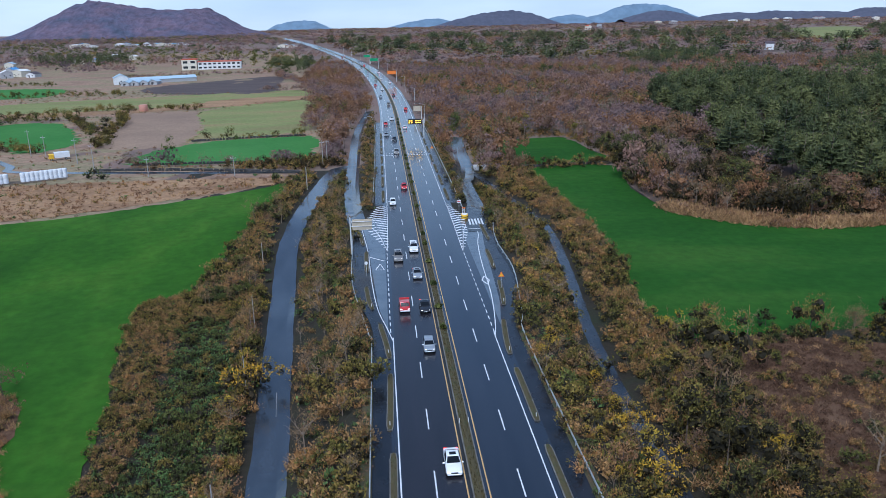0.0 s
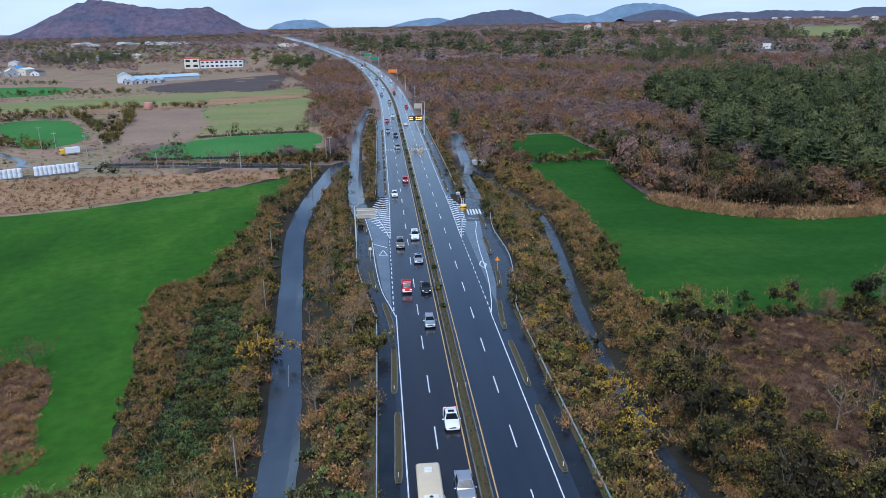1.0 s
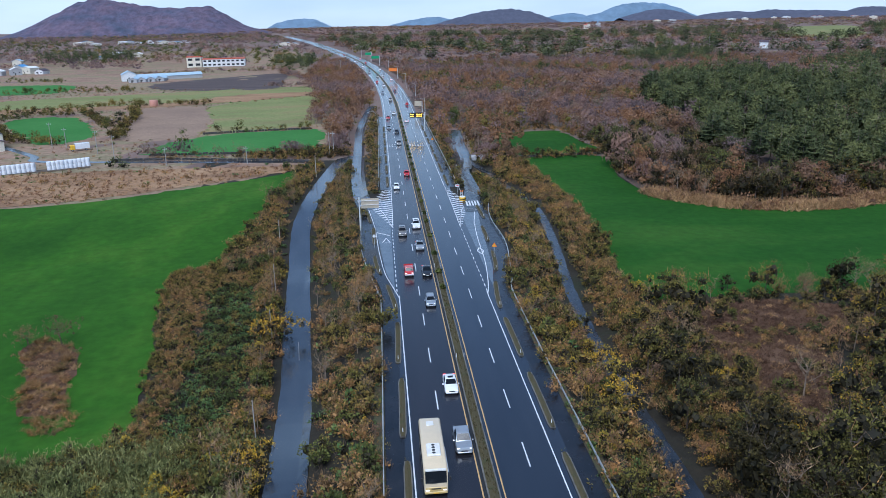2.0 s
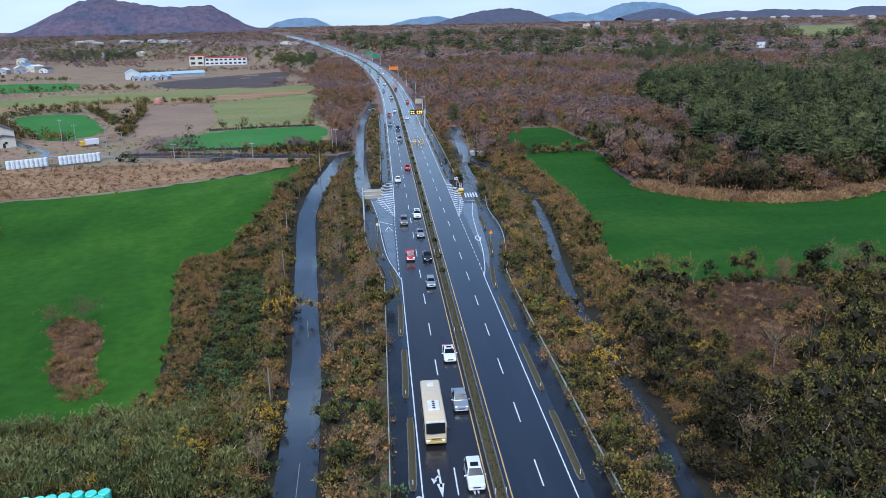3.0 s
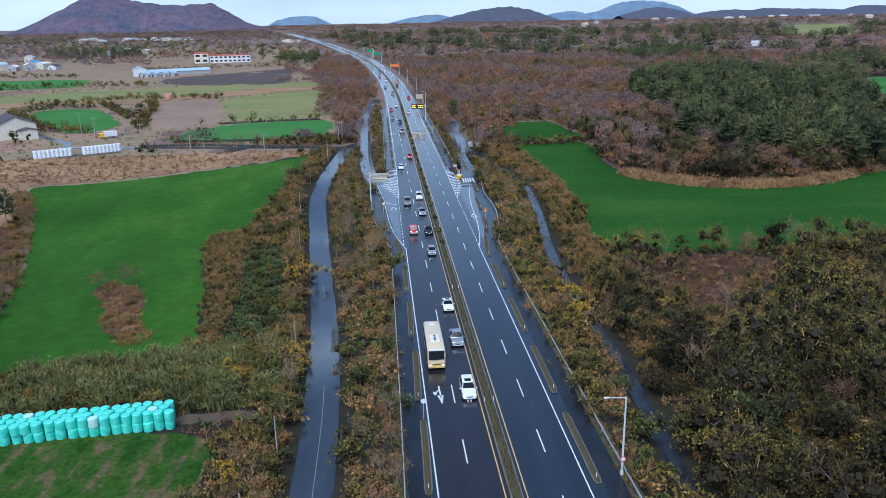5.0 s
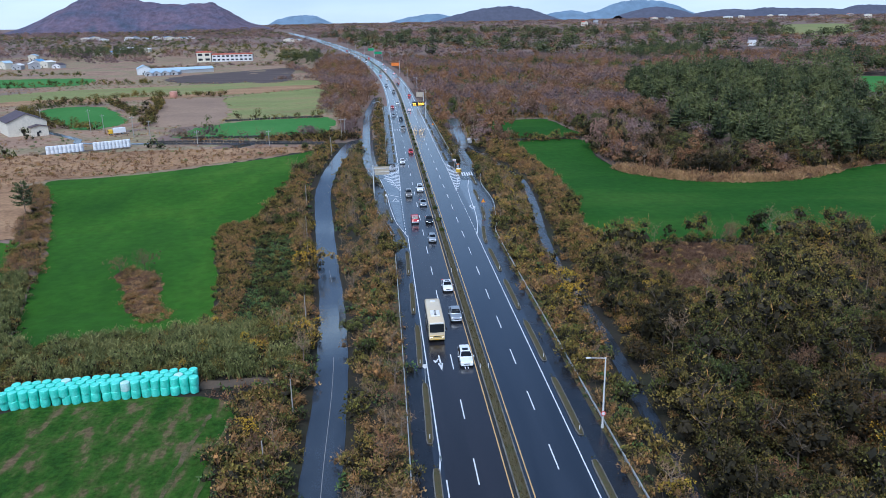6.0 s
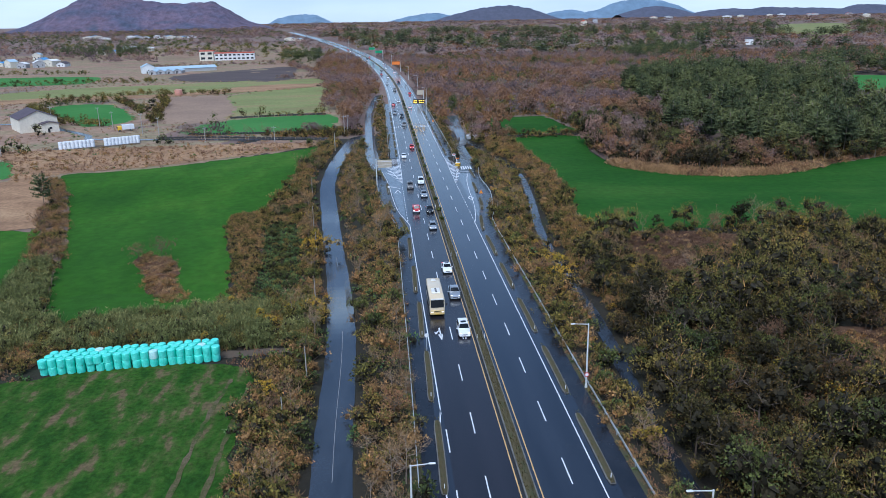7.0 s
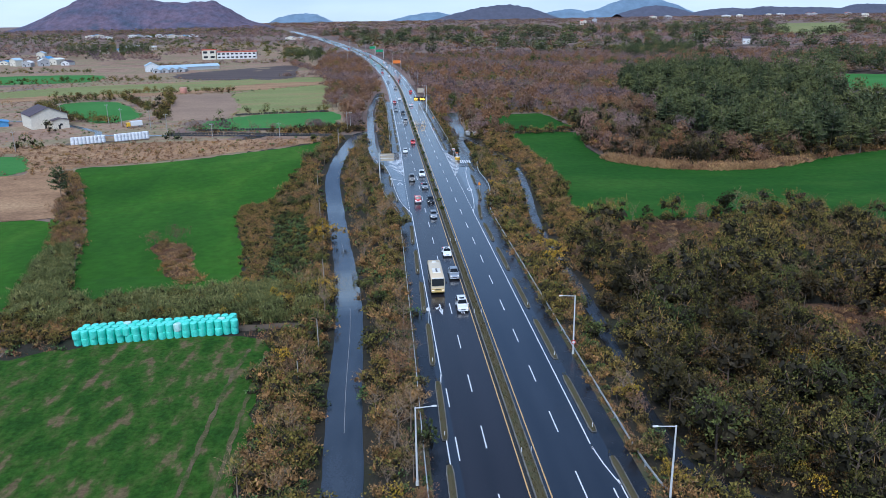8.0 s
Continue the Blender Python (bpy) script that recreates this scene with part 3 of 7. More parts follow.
for name, poly, mat, label, cell in (
        ("crop_field", FIELD_A, "field", "bright green winter crop in a large field", 12), ("crop_field", FIELD_B, "field_b", "patchy green meadow with bare earth scars", 12),
        ("crop_field", FIELD_C, "field_r", "deep green winter crop beside the wood", 12), ("crop_field", FIELD_D, "field_r", "small green field edged by trees", 12),
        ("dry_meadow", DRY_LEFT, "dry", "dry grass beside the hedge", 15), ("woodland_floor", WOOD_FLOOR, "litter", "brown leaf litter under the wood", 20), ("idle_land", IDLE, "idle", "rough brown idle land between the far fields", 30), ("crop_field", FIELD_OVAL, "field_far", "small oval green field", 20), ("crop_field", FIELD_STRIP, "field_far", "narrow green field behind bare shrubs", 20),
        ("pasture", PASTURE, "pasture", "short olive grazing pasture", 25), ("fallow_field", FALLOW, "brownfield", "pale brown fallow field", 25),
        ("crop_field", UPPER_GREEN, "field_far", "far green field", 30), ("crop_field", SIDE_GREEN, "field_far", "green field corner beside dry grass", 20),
        ("crop_field", LOWER_GREEN, "field", "green field beyond the hedge", 20), ("ploughed_field", PLOUGH, "plough", "dark ploughed earth", 30),
        ("pasture", MEADOW, "pasture", "olive meadow with dry patches", 30), ("dry_meadow", DRY_NEAR, "dry", "brown dry grassland", 15),
        ("dry_meadow", DRY_RIGHT, "dry_red", "reddish dry grass clearing", 8), ("dry_meadow", DRY_LOWER, "dry_red", "reddish dry grass clearing", 8),
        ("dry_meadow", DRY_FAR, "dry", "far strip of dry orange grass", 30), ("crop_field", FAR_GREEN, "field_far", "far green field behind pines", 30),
        ("dry_meadow", ISLET, "dry_red", "patch of dry grass inside the field", 6), ("pasture", FAR_MEADOW, "pasture", "far pale meadow", 60)):
    lift = {"idle_land": 0.04, "woodland_floor": 0.04, "dry_meadow": 0.16}.get(name, 1.2 if poly is FAR_MEADOW else 0.10)
    me = sheet(poly, lift, cell, 0.5 if cell < 20 else 1.5)
    me.materials.append(M[mat])
    tagged(new(name, me), label, "field", kind="structure")

# tracks and farm roads
FARM_LEFT = [(-19, -400), (-20, 30), (-21, 90), (-21.6, 114), (-22, 143), (-24.4, 180.3), (-26.2, 199.6), (-29.7, 240.3), (-31.8, 266.7), (-31.7, 284), (-29.6, 319.9), (-25.1, 364.2), (-19.5, 367.1)]
SERVICE_LEFT = [(-14.5, 268), (-16.6, 287), (-18.3, 320.5), (-19, 355.9), (-19.6, 401.3), (-20, 445), (-18, 490), (-14.6, 522)]
FARM_RIGHT = [(150, 20), (60, 62), (30, 80), (21, 87), (17.6, 92), (17.5, 100), (18.3, 110), (20, 128), (20.8, 138), (22.2, 160), (24.2, 190), (25.9, 213.6), (28.2, 232), (30.8, 252.3), (33.2, 276), (33.4, 292), (31.4, 311), (28.7, 326), (25.5, 345), (21.8, 360)]
JUNCTION_RIGHT = [(17.5, 334), (19, 346), (20.8, 362), (21.6, 382), (23.2, 409), (25, 440)]
CROSS_TRACK = [(-36.2, 360.2), (-84.5, 367.2), (-140.9, 379.3), (-152, 395.4), (-184, 431), (-211, 446), (-260, 450)]
RAMP_RIGHT = [(12.6, 262), (12.9, 272), (14.4, 282), (15.9, 296), (16.1, 310), (16.4, 324), (18, 338)]
for name, line, half, mat, label in (("farm_road", FARM_LEFT, 2.4, "lane", "narrow wet grey farm road"), ("service_road", SERVICE_LEFT, 2.2, "lane", "wet concrete service road"),
                                     ("farm_road", FARM_RIGHT, 1.1, "lane_dark", "narrow wet lane between shrubs"), ("farm_track", CROSS_TRACK, 1.6, "lane", "thin wet track past the fields"),
                                     ("slip_road", RAMP_RIGHT, 2.3, "lane_dark", "short wet slip road with puddles"), ("service_road", JUNCTION_RIGHT, 3.0, "lane", "wet grey service road at the junction")):
    solo(name, ribbon(line, half, 0.17, 2.5, 0.10, across=4), M[mat], label, "road", "structure")
solo("farm_track", ribbon([(-151, 355.2), (-135.9, 358.2), (-118.8, 365.2)], 3.0, 0.2, 3.0, 0.6), M["dirt"], "dark earth yard beside white bales", "track", "structure")
solo("farm_track", ribbon([(-41, 139), (-33, 139.5), (-25, 139), (-22, 138.5)], 1.3, 0.07, 2.0, 0.3), M["dirt"], "muddy track to the bale stack", "track", "structure")
for rut in ([(-34.4, 129.5), (-34.9, 115), (-35.2, 100.7), (-35, 84)], [(-37.2, 130.5), (-38.2, 121), (-38.8, 108), (-39.2, 84)]):
    solo("wheel_rut", ribbon(rut, 0.3, 0.125, 1.2, 0.2, across=2), M["rut"], "pale worn wheel rut across the meadow", "track", "structure")
solo("lane_seam", ribbon([(-19.4, -300), (-20.2, 30), (-21.0, 90), (-21.5, 114), (-21.8, 143), (-24, 180.3), (-25.9, 199.6)], 0.04, 0.185, 3.0, across=1), M["seam"], "thin pale seam along the farm road", "road line", "structure")

# the dual carriageway
road = solo("road", strip(-9.0, 9.0, -700, 2100, 0.0, 10), M["asphalt"], "wet dark dual carriageway with a planted median", "road", "structure")
left_way = solo("road_surface", strip(-8.0, -1.2, -700, 470, 0.004, 10), M["asphalt_new"], "newer darker asphalt of the oncoming lanes", "road", "structure")
for side in (-1, 1):
    solo("cycle_path", strip(min(side * 9.0, side * 11.2), max(side * 9.0, side * 11.2), -700, 203, -0.004), M["path"], "narrow wet cycle path beside the road", "path", "structure")
    solo("cycle_path", strip(min(side * 9.0, side * 11.2), max(side * 9.0, side * 11.2), 292, 470, -0.004), M["path"], "narrow wet cycle path beside the road", "path", "structure")
    solo("verge", strip(min(side * 11.2, side * 12.5), max(side * 11.2, side * 12.5), -700, 203, -0.03), M["verge_green"], "grassy verge with fallen leaves", "verge", "structure")
    solo("verge", strip(min(side * 11.2, side * 12.5), max(side * 11.2, side * 12.5), 305, 470, -0.03), M["verge_green"], "grassy verge with fallen leaves", "verge", "structure")


def bay_edge(y):
    """How far the lay-by's paved lane reaches from the road's middle."""
    return np.interp(y, (203, 208, 216, 231, 250, 262, 274, 281), (8.9, 9.2, 10.4, 11.3, 12.4, 13.4, 14.6, 14.9))


def apron(inner, outer, side, z):
    """A band of the widened road beside the carriageway."""
    g = Geo()
    ys = np.arange(203, 281, 3.0)
    for y in ys:
        g.v += [(side * float(inner(y)), float(y), z), (side * float(outer(y)), float(y), z)]
    g.f = [(2 * i, 2 * i + 1, 2 * i + 3, 2 * i + 2) if side > 0 else (2 * i, 2 * i + 2, 2 * i + 3, 2 * i + 1) for i in range(len(ys) - 1)]
    return g


for side in (-1, 1):
    solo("layby", apron(lambda y: 8.9, bay_edge, side, 0.003), M["bay"], "wet asphalt of the bus lay-by with pale sky sheen in its colour", "road", "structure")
    solo("cycle_path", apron(lambda y: bay_edge(y) - 0.1, lambda y: max(float(bay_edge(y)) + 0.4, float(shoulder(y)) - 1.4), side, -0.006), M["path"], "dark wet path round the lay-by", "path", "structure")


def line_geo(x, y0, y1, w=0.15, step=8.0):
    return strip(x - w / 2, x + w / 2, y0, y1, 0.009, step)


for x, y0, y1, mat, label in ((-1.42, -700, 1400, "yellow_line", "yellow edge line along the median"), (0.78, -700, 1400, "yellow_line", "yellow edge line along the median"),
                              (-8.2, 112, 203, "white_line", "solid white edge line"), (-9.0, -700, 107, "white_line", "solid white edge line"), (7.35, 92, 203, "white_line", "solid white edge line"), (8.4, -700, 86, "white_line", "solid white edge line"),
                              (-7.95, 291, 1400, "white_line", "solid white edge line"), (7.6, 293, 1400, "white_line", "solid white edge line")):
    solo("edge_line", line_geo(x, y0, y1), M[mat], label, "road line", "structure")


def slant_line(pts, w=0.15):
    g = Geo()
    line = smooth_line(pts, 2.0)
    for i, q in enumerate(line):
        d = line[min(i + 1, len(line) - 1)] - line[max(i - 1, 0)]
        d = d / np.linalg.norm(d)
        for s in (-1, 1):
            g.v.append((float(q[0] + s * d[1] * w / 2), float(q[1] - s * d[0] * w / 2), 0.009 + float(rise(q[1]))))
    g.f = [(2 * i, 2 * i + 1, 2 * i + 3, 2 * i + 2) for i in range(len(line) - 1)]
    return g


for pts in ([(-9.0, 106.5), (-8.6, 109), (-8.2, 113)], [(7.35, 93), (7.7, 89), (8.4, 85)], [(-8.25, 202), (-9.1, 207), (-10.6, 216), (-11.7, 231), (-12.6, 250), (-14.6, 272)],
            [(7.4, 202), (8.3, 208), (9.5, 221), (10.2, 238), (11.2, 252), (12.4, 261), (12.3, 272)], [(-8.4, 249), (-10, 261), (-11.6, 268), (-14.7, 273)], [(-8.4, 249), (-8.15, 270), (-8.0, 292)],
            [(7.4, 247), (9.1, 261.5), (10.4, 268), (12.1, 274)], [(7.4, 247), (7.6, 270), (7.7, 293)]):
    solo("edge_line", slant_line(pts), M["white_line"], "white lay-by edge line", "road line", "structure")

# lane dashes, one by one
_dash = strip(-0.075, 0.075, 0, 5.0, 0.0, 5.0, False).mesh("lane_dash", M["white_line"])
_dot = strip(-0.075, 0.075, 0, 1.6, 0.0, 2.0, False).mesh("lane_dash", M["white_line"])


def dash_at(x, y, me=_dash):
    slope = math.atan2(float(rise(y + 5) - rise(y)), 5)
    turn = math.atan2(float(road_x(y) - road_x(y + 5)), 5)
    part("lane_dash", me, None, road, at=pose(x + float(road_x(y)), y, 0.010 + float(rise(y)), math.degrees(slope), 0, math.degrees(turn)))


for k in range(62):
    dash_at(4.3, 62 - 5 + 13 * k)
    dash_at(-4.58, 57.6 - 5 + 13.63 * k)
for k in range(5):
    dash_at(-7.9, 103.4 - 12.1 * k)
    dash_at(7.45, 79.6 - 12.1 * k)
for k in range(16):
    dash_at(-8.55, 205 + 2.75 * k, _dot)
    dash_at(7.45, 203 + 2.75 * k, _dot)

# painted marks
def flat_poly(pts, z=0.010):
    g = Geo()
    g.v = [(x, y, z) for x, y in pts]
    g.f = [tuple(range(len(pts)))]
    return g


def band(a, b, w, z=0.010):
    a, b = np.array(a, float), np.array(b, float)
    d = (b - a) / np.linalg.norm(b - a)
    n = np.array((d[1], -d[0])) * w / 2
    return [tuple(q) for q in (a - n, a + n, b + n, b - n)]


def mark(name, polys, label, z=0.010):
    g = Geo()
    for p in polys:
        f = flat_poly(p, z)
        area = sum(x0 * y1 - x1 * y0 for (x0, y0), (x1, y1) in zip(p, p[1:] + p[:1]))
        if area < 0:
            f.f = [q[::-1] for q in f.f]
        g.add(f.v, f.f)
    return solo(name, g, M["white_line"], label, "road marking", "structure")


for x in (-6.3, -2.6):
    mark("lane_arrow", [band((x, 139.2), (x + 0.1, 136.0), 0.22), [(x - 0.35, 136.6), (x + 0.1, 134.2), (x + 0.45, 136.6)],
                        band((x + 0.02, 138.2), (x - 0.55, 137.3), 0.2), [(x - 0.9, 137.7), (x - 0.25, 137.3), (x - 0.65, 136.6)]], "white straight and turn arrow on the lane")
x = -3.0
mark("lane_arrow", [band((x, 139.2), (x + 0.1, 136.0), 0.22), [(x - 0.35, 136.6), (x + 0.1, 134.2), (x + 0.45, 136.6)],
                    band((x + 0.02, 138.4), (x + 0.6, 137.6), 0.2), [(x + 0.3, 137.6), (x + 0.95, 138.2), (x + 0.72, 136.9)]], "white straight and turn arrow on the lane")
mark("yield_triangle", [band((-10.9, 236.8), (-9.2, 236.8), 0.16), band((-10.9, 236.8), (-10.05, 240.6), 0.16), band((-9.2, 236.8), (-10.05, 240.6), 0.16)], "white give-way triangle on the lay-by")
mark("diamond_mark", [band((9.55, 225.4), (10.2, 227.8), 0.22), band((10.2, 227.8), (9.5, 230.2), 0.22), band((9.5, 230.2), (8.85, 227.8), 0.22), band((8.85, 227.8), (9.55, 225.4), 0.22)], "white diamond ahead of the crossing")
mark("stop_line", [band((-12.1, 245.5), (-9.2, 242.5), 0.3)], "white stop line in the lay-by")
mark("zebra_crossing", [band((11.5 + 0.75 * k, 268), (11.7 + 0.75 * k, 273.6), 0.42) for k in range(5)], "white zebra stripes across the slip road", 0.08)
mark("zebra_crossing", [band((10.6, 264.6), (13.6, 264.0), 0.3)], "white stop line before the crossing", 0.08)

mark("crossing_stud", [band((-8 + 1.0 * k, y), (-8 + 1.0 * k, y + 0.9), 0.45) for k in range(16) if not 6 <= k <= 8 for y in (371.5, 375.0)], "white crossing studs over both carriageways")


def gore(side, tip, outer, top, x_in):
    """Hatching between the road and the slip road."""
    polys = []
    for k in range(22):
        y = tip + 1.2 + 2.2 * k
        if y > top - 0.5:
            break
        reach = outer(y)
        mid = x_in + side * reach * 0.5
        end = x_in + side * reach
        if reach < 0.5:
            continue
        polys.append(band((x_in, y - 0.2), (mid, y + reach * 0.32), 0.6))
        polys.append(band((mid, y + reach * 0.32), (end, y - 0.1), 0.6))
    return mark("hatching", polys, "white hatched lines beside the slip road", 0.009 if side > 0 else 0.011)


gore(-1, 249, lambda y: 6.0 * min(1, (y - 249) / 23) if y < 272 else max(0.3, 6.0 - (y - 272) * 0.2), 292, -8.25)
gore(1, 247, lambda y: 4.4 * min(1, (y - 247) / 26) if y < 274 else max(0.3, 4.4 - (y - 274) * 0.24), 292, 7.6)


# ---- kerbed islands, median, rails ----
def tuft_patch(rng, pts, h, size, n):
    """Short grass blades rising out of a bed."""
    g = Geo()
    for _ in range(n):
        x, y, z = pts(rng)
        a = rng.uniform(0, math.pi)
        w, t = size * rng.uniform(0.6, 1.3), h * rng.uniform(0.4, 1.2)
        dx, dy = math.cos(a) * w, math.sin(a) * w
        g.add([(x - dx, y - dy, z), (x + dx, y + dy, z), (x + rng.normal(0, 0.1), y + rng.normal(0, 0.1), z + t)], [(0, 1, 2)])
    return g


def island(line, half=0.48):
    rng = np.random.default_rng(int(line[0][1]) * 7 + 1)
    ob = thing("traffic_island", "long kerbed island filled with short brown grass", "traffic island", "islands beside the road")
    pts = smooth_line(line, 1.5)
    kerb, bed = Geo(), Geo()
    rings_k = []
    n = len(pts)
    for i, q in enumerate(pts):
        d = pts[min(i + 1, n - 1)] - pts[max(i - 1, 0)]
        d = d / np.linalg.norm(d)
        nn = np.array((d[1], -d[0]))
        w = half * (0.72 if i in (0, n - 1) else 1)
        prof = [(-w, -0.05), (-w, 0.13), (-w + 0.04, 0.16), (-w + 0.13, 0.16), (-w + 0.13, 0.10), (w - 0.13, 0.10), (w - 0.13, 0.16), (w - 0.04, 0.16), (w, 0.13), (w, -0.05)]
        rings_k.append([(q[0] + nn[0] * a, q[1] + nn[1] * a, b) for a, b in prof])
        bed.v += [(q[0] + nn[0] * a, q[1] + nn[1] * a, b) for a, b in ((-w + 0.12, 0.13), (0, 0.24), (w - 0.12, 0.13))]
    kerb.loft(rings_k)
    for i in range(n - 1):
        for k in range(2):
            bed.f.append((3 * i + k, 3 * i + k + 1, 3 * i + k + 4, 3 * i + k + 3))
    part("kerb", kerb, M["kerb"], ob)
    part("turf", bed, M["verge"], ob, "brown and olive turf")

    def spot(r):
        q = pts[r.integers(0, n)]
        return q[0] + r.uniform(-half + 0.15, half - 0.15), q[1] + r.uniform(-0.8, 0.8), 0.15
    part("grass", tuft_patch(rng, spot, 0.22, 0.05, 110), M["straw_grass"], ob)["kind"] = "stuff"
    q = pts[1]
    part("marker_post", Geo().cyl((q[0], q[1] - 0.2, 0.1), (q[0], q[1] - 0.2, 0.75), 0.05, 0.05, 8), M["sign_white"], ob, "short white marker post")
    return ob


M["straw_grass"] = leafy("short_dry_grass", [(0.0, (0.05, 0.042, 0.016)), (0.5, (0.085, 0.065, 0.024)), (1.0, (0.055, 0.065, 0.02))])
for k in range(-2, 5):
    y = 95.6 + 20 * k
    island([(-9.15 - (0.5 if k < 0 else 0), y), (-8.95 - (0.35 if k < 0 else 0), y + 7.5), (-8.85 - (0.3 if k < 0 else 0), y + 14.8)], 0.46)
    x = 8.5 if k >= 0 else 9.0
    island([(x, y), (x + 0.03, y + 7.5), (x, y + 14.6)], 0.46)
for line in ([(-8.9, 195.6), (-9.2, 200), (-10.2, 208.6)], [(-11.4, 215.5), (-12.1, 220), (-12.6, 226.6)], [(-12.6, 235.8), (-12.8, 242), (-12.9, 249.2)], [(-13.6, 254.4), (-14.3, 261), (-15.3, 268)],
             [(8.5, 194.9), (8.8, 200), (9.6, 207.8)], [(10.8, 214.6), (11.4, 220), (11.9, 227.1)], [(12.1, 234.6), (12.3, 241), (12.4, 246.9)], [(14.0, 255), (13.9, 262), (13.8, 268)]):
    island(line, 0.46)
for k in range(7):
    y = 296 + 20 * k
    island([(-8.9, y), (-8.9, y + 7), (-8.9, y + 14)], 0.46)
    island([(8.8, y), (8.8, y + 7), (8.8, y + 14)], 0.46)


def build_median():
    ob = thing("median", "raised median strip planted with brown turf and low shrubs", "median", kind="structure")
    rng = np.random.default_rng(21)
    kerb, bed = Geo(), Geo()
    ys = np.concatenate([np.arange(-700, 480, 4.0), np.arange(480, 1400, 20.0)])
    ring = []
    for y in ys:
        c, h = float(road_x(y)) - 0.32, float(rise(y))
        w = 0.66
        prof = [(-w, -0.05), (-w, 0.17), (-w + 0.05, 0.2), (-w + 0.16, 0.2), (-w + 0.16, 0.1), (w - 0.16, 0.1), (w - 0.16, 0.2), (w - 0.05, 0.2), (w, 0.17), (w, -0.05)]
        ring.append([(c + a, y, h + b) for a, b in prof])
        bed.v += [(c + a, y, h + b) for a, b in ((-w + 0.15, 0.17), (0, 0.30 + rng.uniform(-0.04, 0.06)), (w - 0.15, 0.17))]
    kerb.loft(ring)
    bed.f = [(3 * i + k, 3 * i + k + 1, 3 * i + k + 4, 3 * i + k + 3) for i in range(len(ys) - 1) for k in range(2)]
    part("kerb", kerb, M["kerb"], ob)
    part("turf", bed, M["verge"], ob, "brown turf of the median")
    part("grass", tuft_patch(rng, lambda r: (-0.32 + r.uniform(-0.45, 0.45), r.uniform(70, 330), 0.22), 0.28, 0.06, 5200), M["straw_grass"], ob)["kind"] = "stuff"
    gutter = strip(-1.3, -1.0, -700, 700, 0.012, 8.0)
    part("gutter", gutter, M["trim"], ob, "dark wet gutter")
    post = Geo().cyl((0, 0, 0.1), (0, 0, 0.85), 0.04, 0.04, 8).mesh("delineator_post", M["sign_white"])
    for k in range(9):
        y = 92 + 42 * k
        part("delineator_post", post, None, ob, at=pose(-0.85, y, 0))
        part("delineator_post", post, None, ob, at=pose(0.25, y, 0))
    shrub = Geo()
    for _ in range(70):
        p = rng.normal(0, 1, 3)
        p = p / np.linalg.norm(p) * rng.uniform(0.25, 0.5)
        q, s = rng.normal(0, 1, (2, 3)) * 0.12
        c = np.array((p[0], p[1] * 1.3, 0.55 + p[2] * 0.7))
        shrub.add([c - q - s, c + q - s, c + q + s, c - q + s], [(0, 1, 2, 3)])
    me = shrub.mesh("low_shrub", M["green"])
    y = 205.0
    while y < 480:
        part("low_shrub", me, None, ob, at=pose(-0.32 + float(road_x(y)), y, float(rise(y)) + 0.1, 0, 0, rng.uniform(0, 360)))
        y += rng.uniform(7, 16)
    return ob


build_median()


def guard_rail(line, every=4.0):
    ob = thing("guard_rail", "galvanised steel crash barrier on posts along the verge", "guard rail", "barriers", kind="structure")
    pts = smooth_line(line, 2.0)
    beam = Geo()
    rings = []
    n = len(pts)
    zs = []
    for i, q in enumerate(pts):
        d = pts[min(i + 1, n - 1)] - pts[max(i - 1, 0)]
        d = d / np.linalg.norm(d)
        nn = np.array((d[1], -d[0]))
        z = max(land_z(*q), float(rise(q[1])) - 0.12) if abs(q[0] - float(road_x(q[1]))) < float(shoulder(q[1])) else land_z(*q)
        zs.append(z)
        prof = [(0, 0.5), (0.07, 0.56), (0, 0.62), (0, 0.68), (0.07, 0.74), (0, 0.82), (-0.05, 0.82), (-0.05, 0.5)]
        rings.append([(q[0] + nn[0] * a, q[1] + nn[1] * a, z + b) for a, b in prof])
    beam.loft(rings)
    part("beam", beam, M["steel"], ob, "corrugated steel beam")
    post = Geo().cyl((0, 0, -0.3), (0, 0, 0.86), 0.06, 0.06, 8).mesh("post", M["steel"])
    gone = 0.0
    for i in range(1, n):
        gone += float(np.linalg.norm(pts[i] - pts[i - 1]))
        if gone >= every:
            gone = 0.0
            part("post", post, None, ob, at=pose(pts[i][0], pts[i][1], zs[i]))
    return ob


guard_rail([(-12.0, 40), (-11.8, 90), (-11.5, 130), (-11.4, 195), (-11.8, 203), (-13.2, 212.7), (-15.3, 230), (-15.9, 255), (-16.6, 272), (-19.0, 287)])
guard_rail([(12.6, 83), (12.0, 88), (11.8, 105), (11.7, 150), (11.7, 199), (12.9, 209), (15.5, 232), (15.3, 252), (16.6, 266), (18.6, 276), (19.5, 290)])
guard_rail([(-11.7, 294), (-11.5, 350), (-11.5, 440), (-13.5, 490), (-17.5, 505), (-17.0, 530)])
guard_rail([(11.3, 280), (11.6, 320), (11.5, 420), (11.4, 470)])


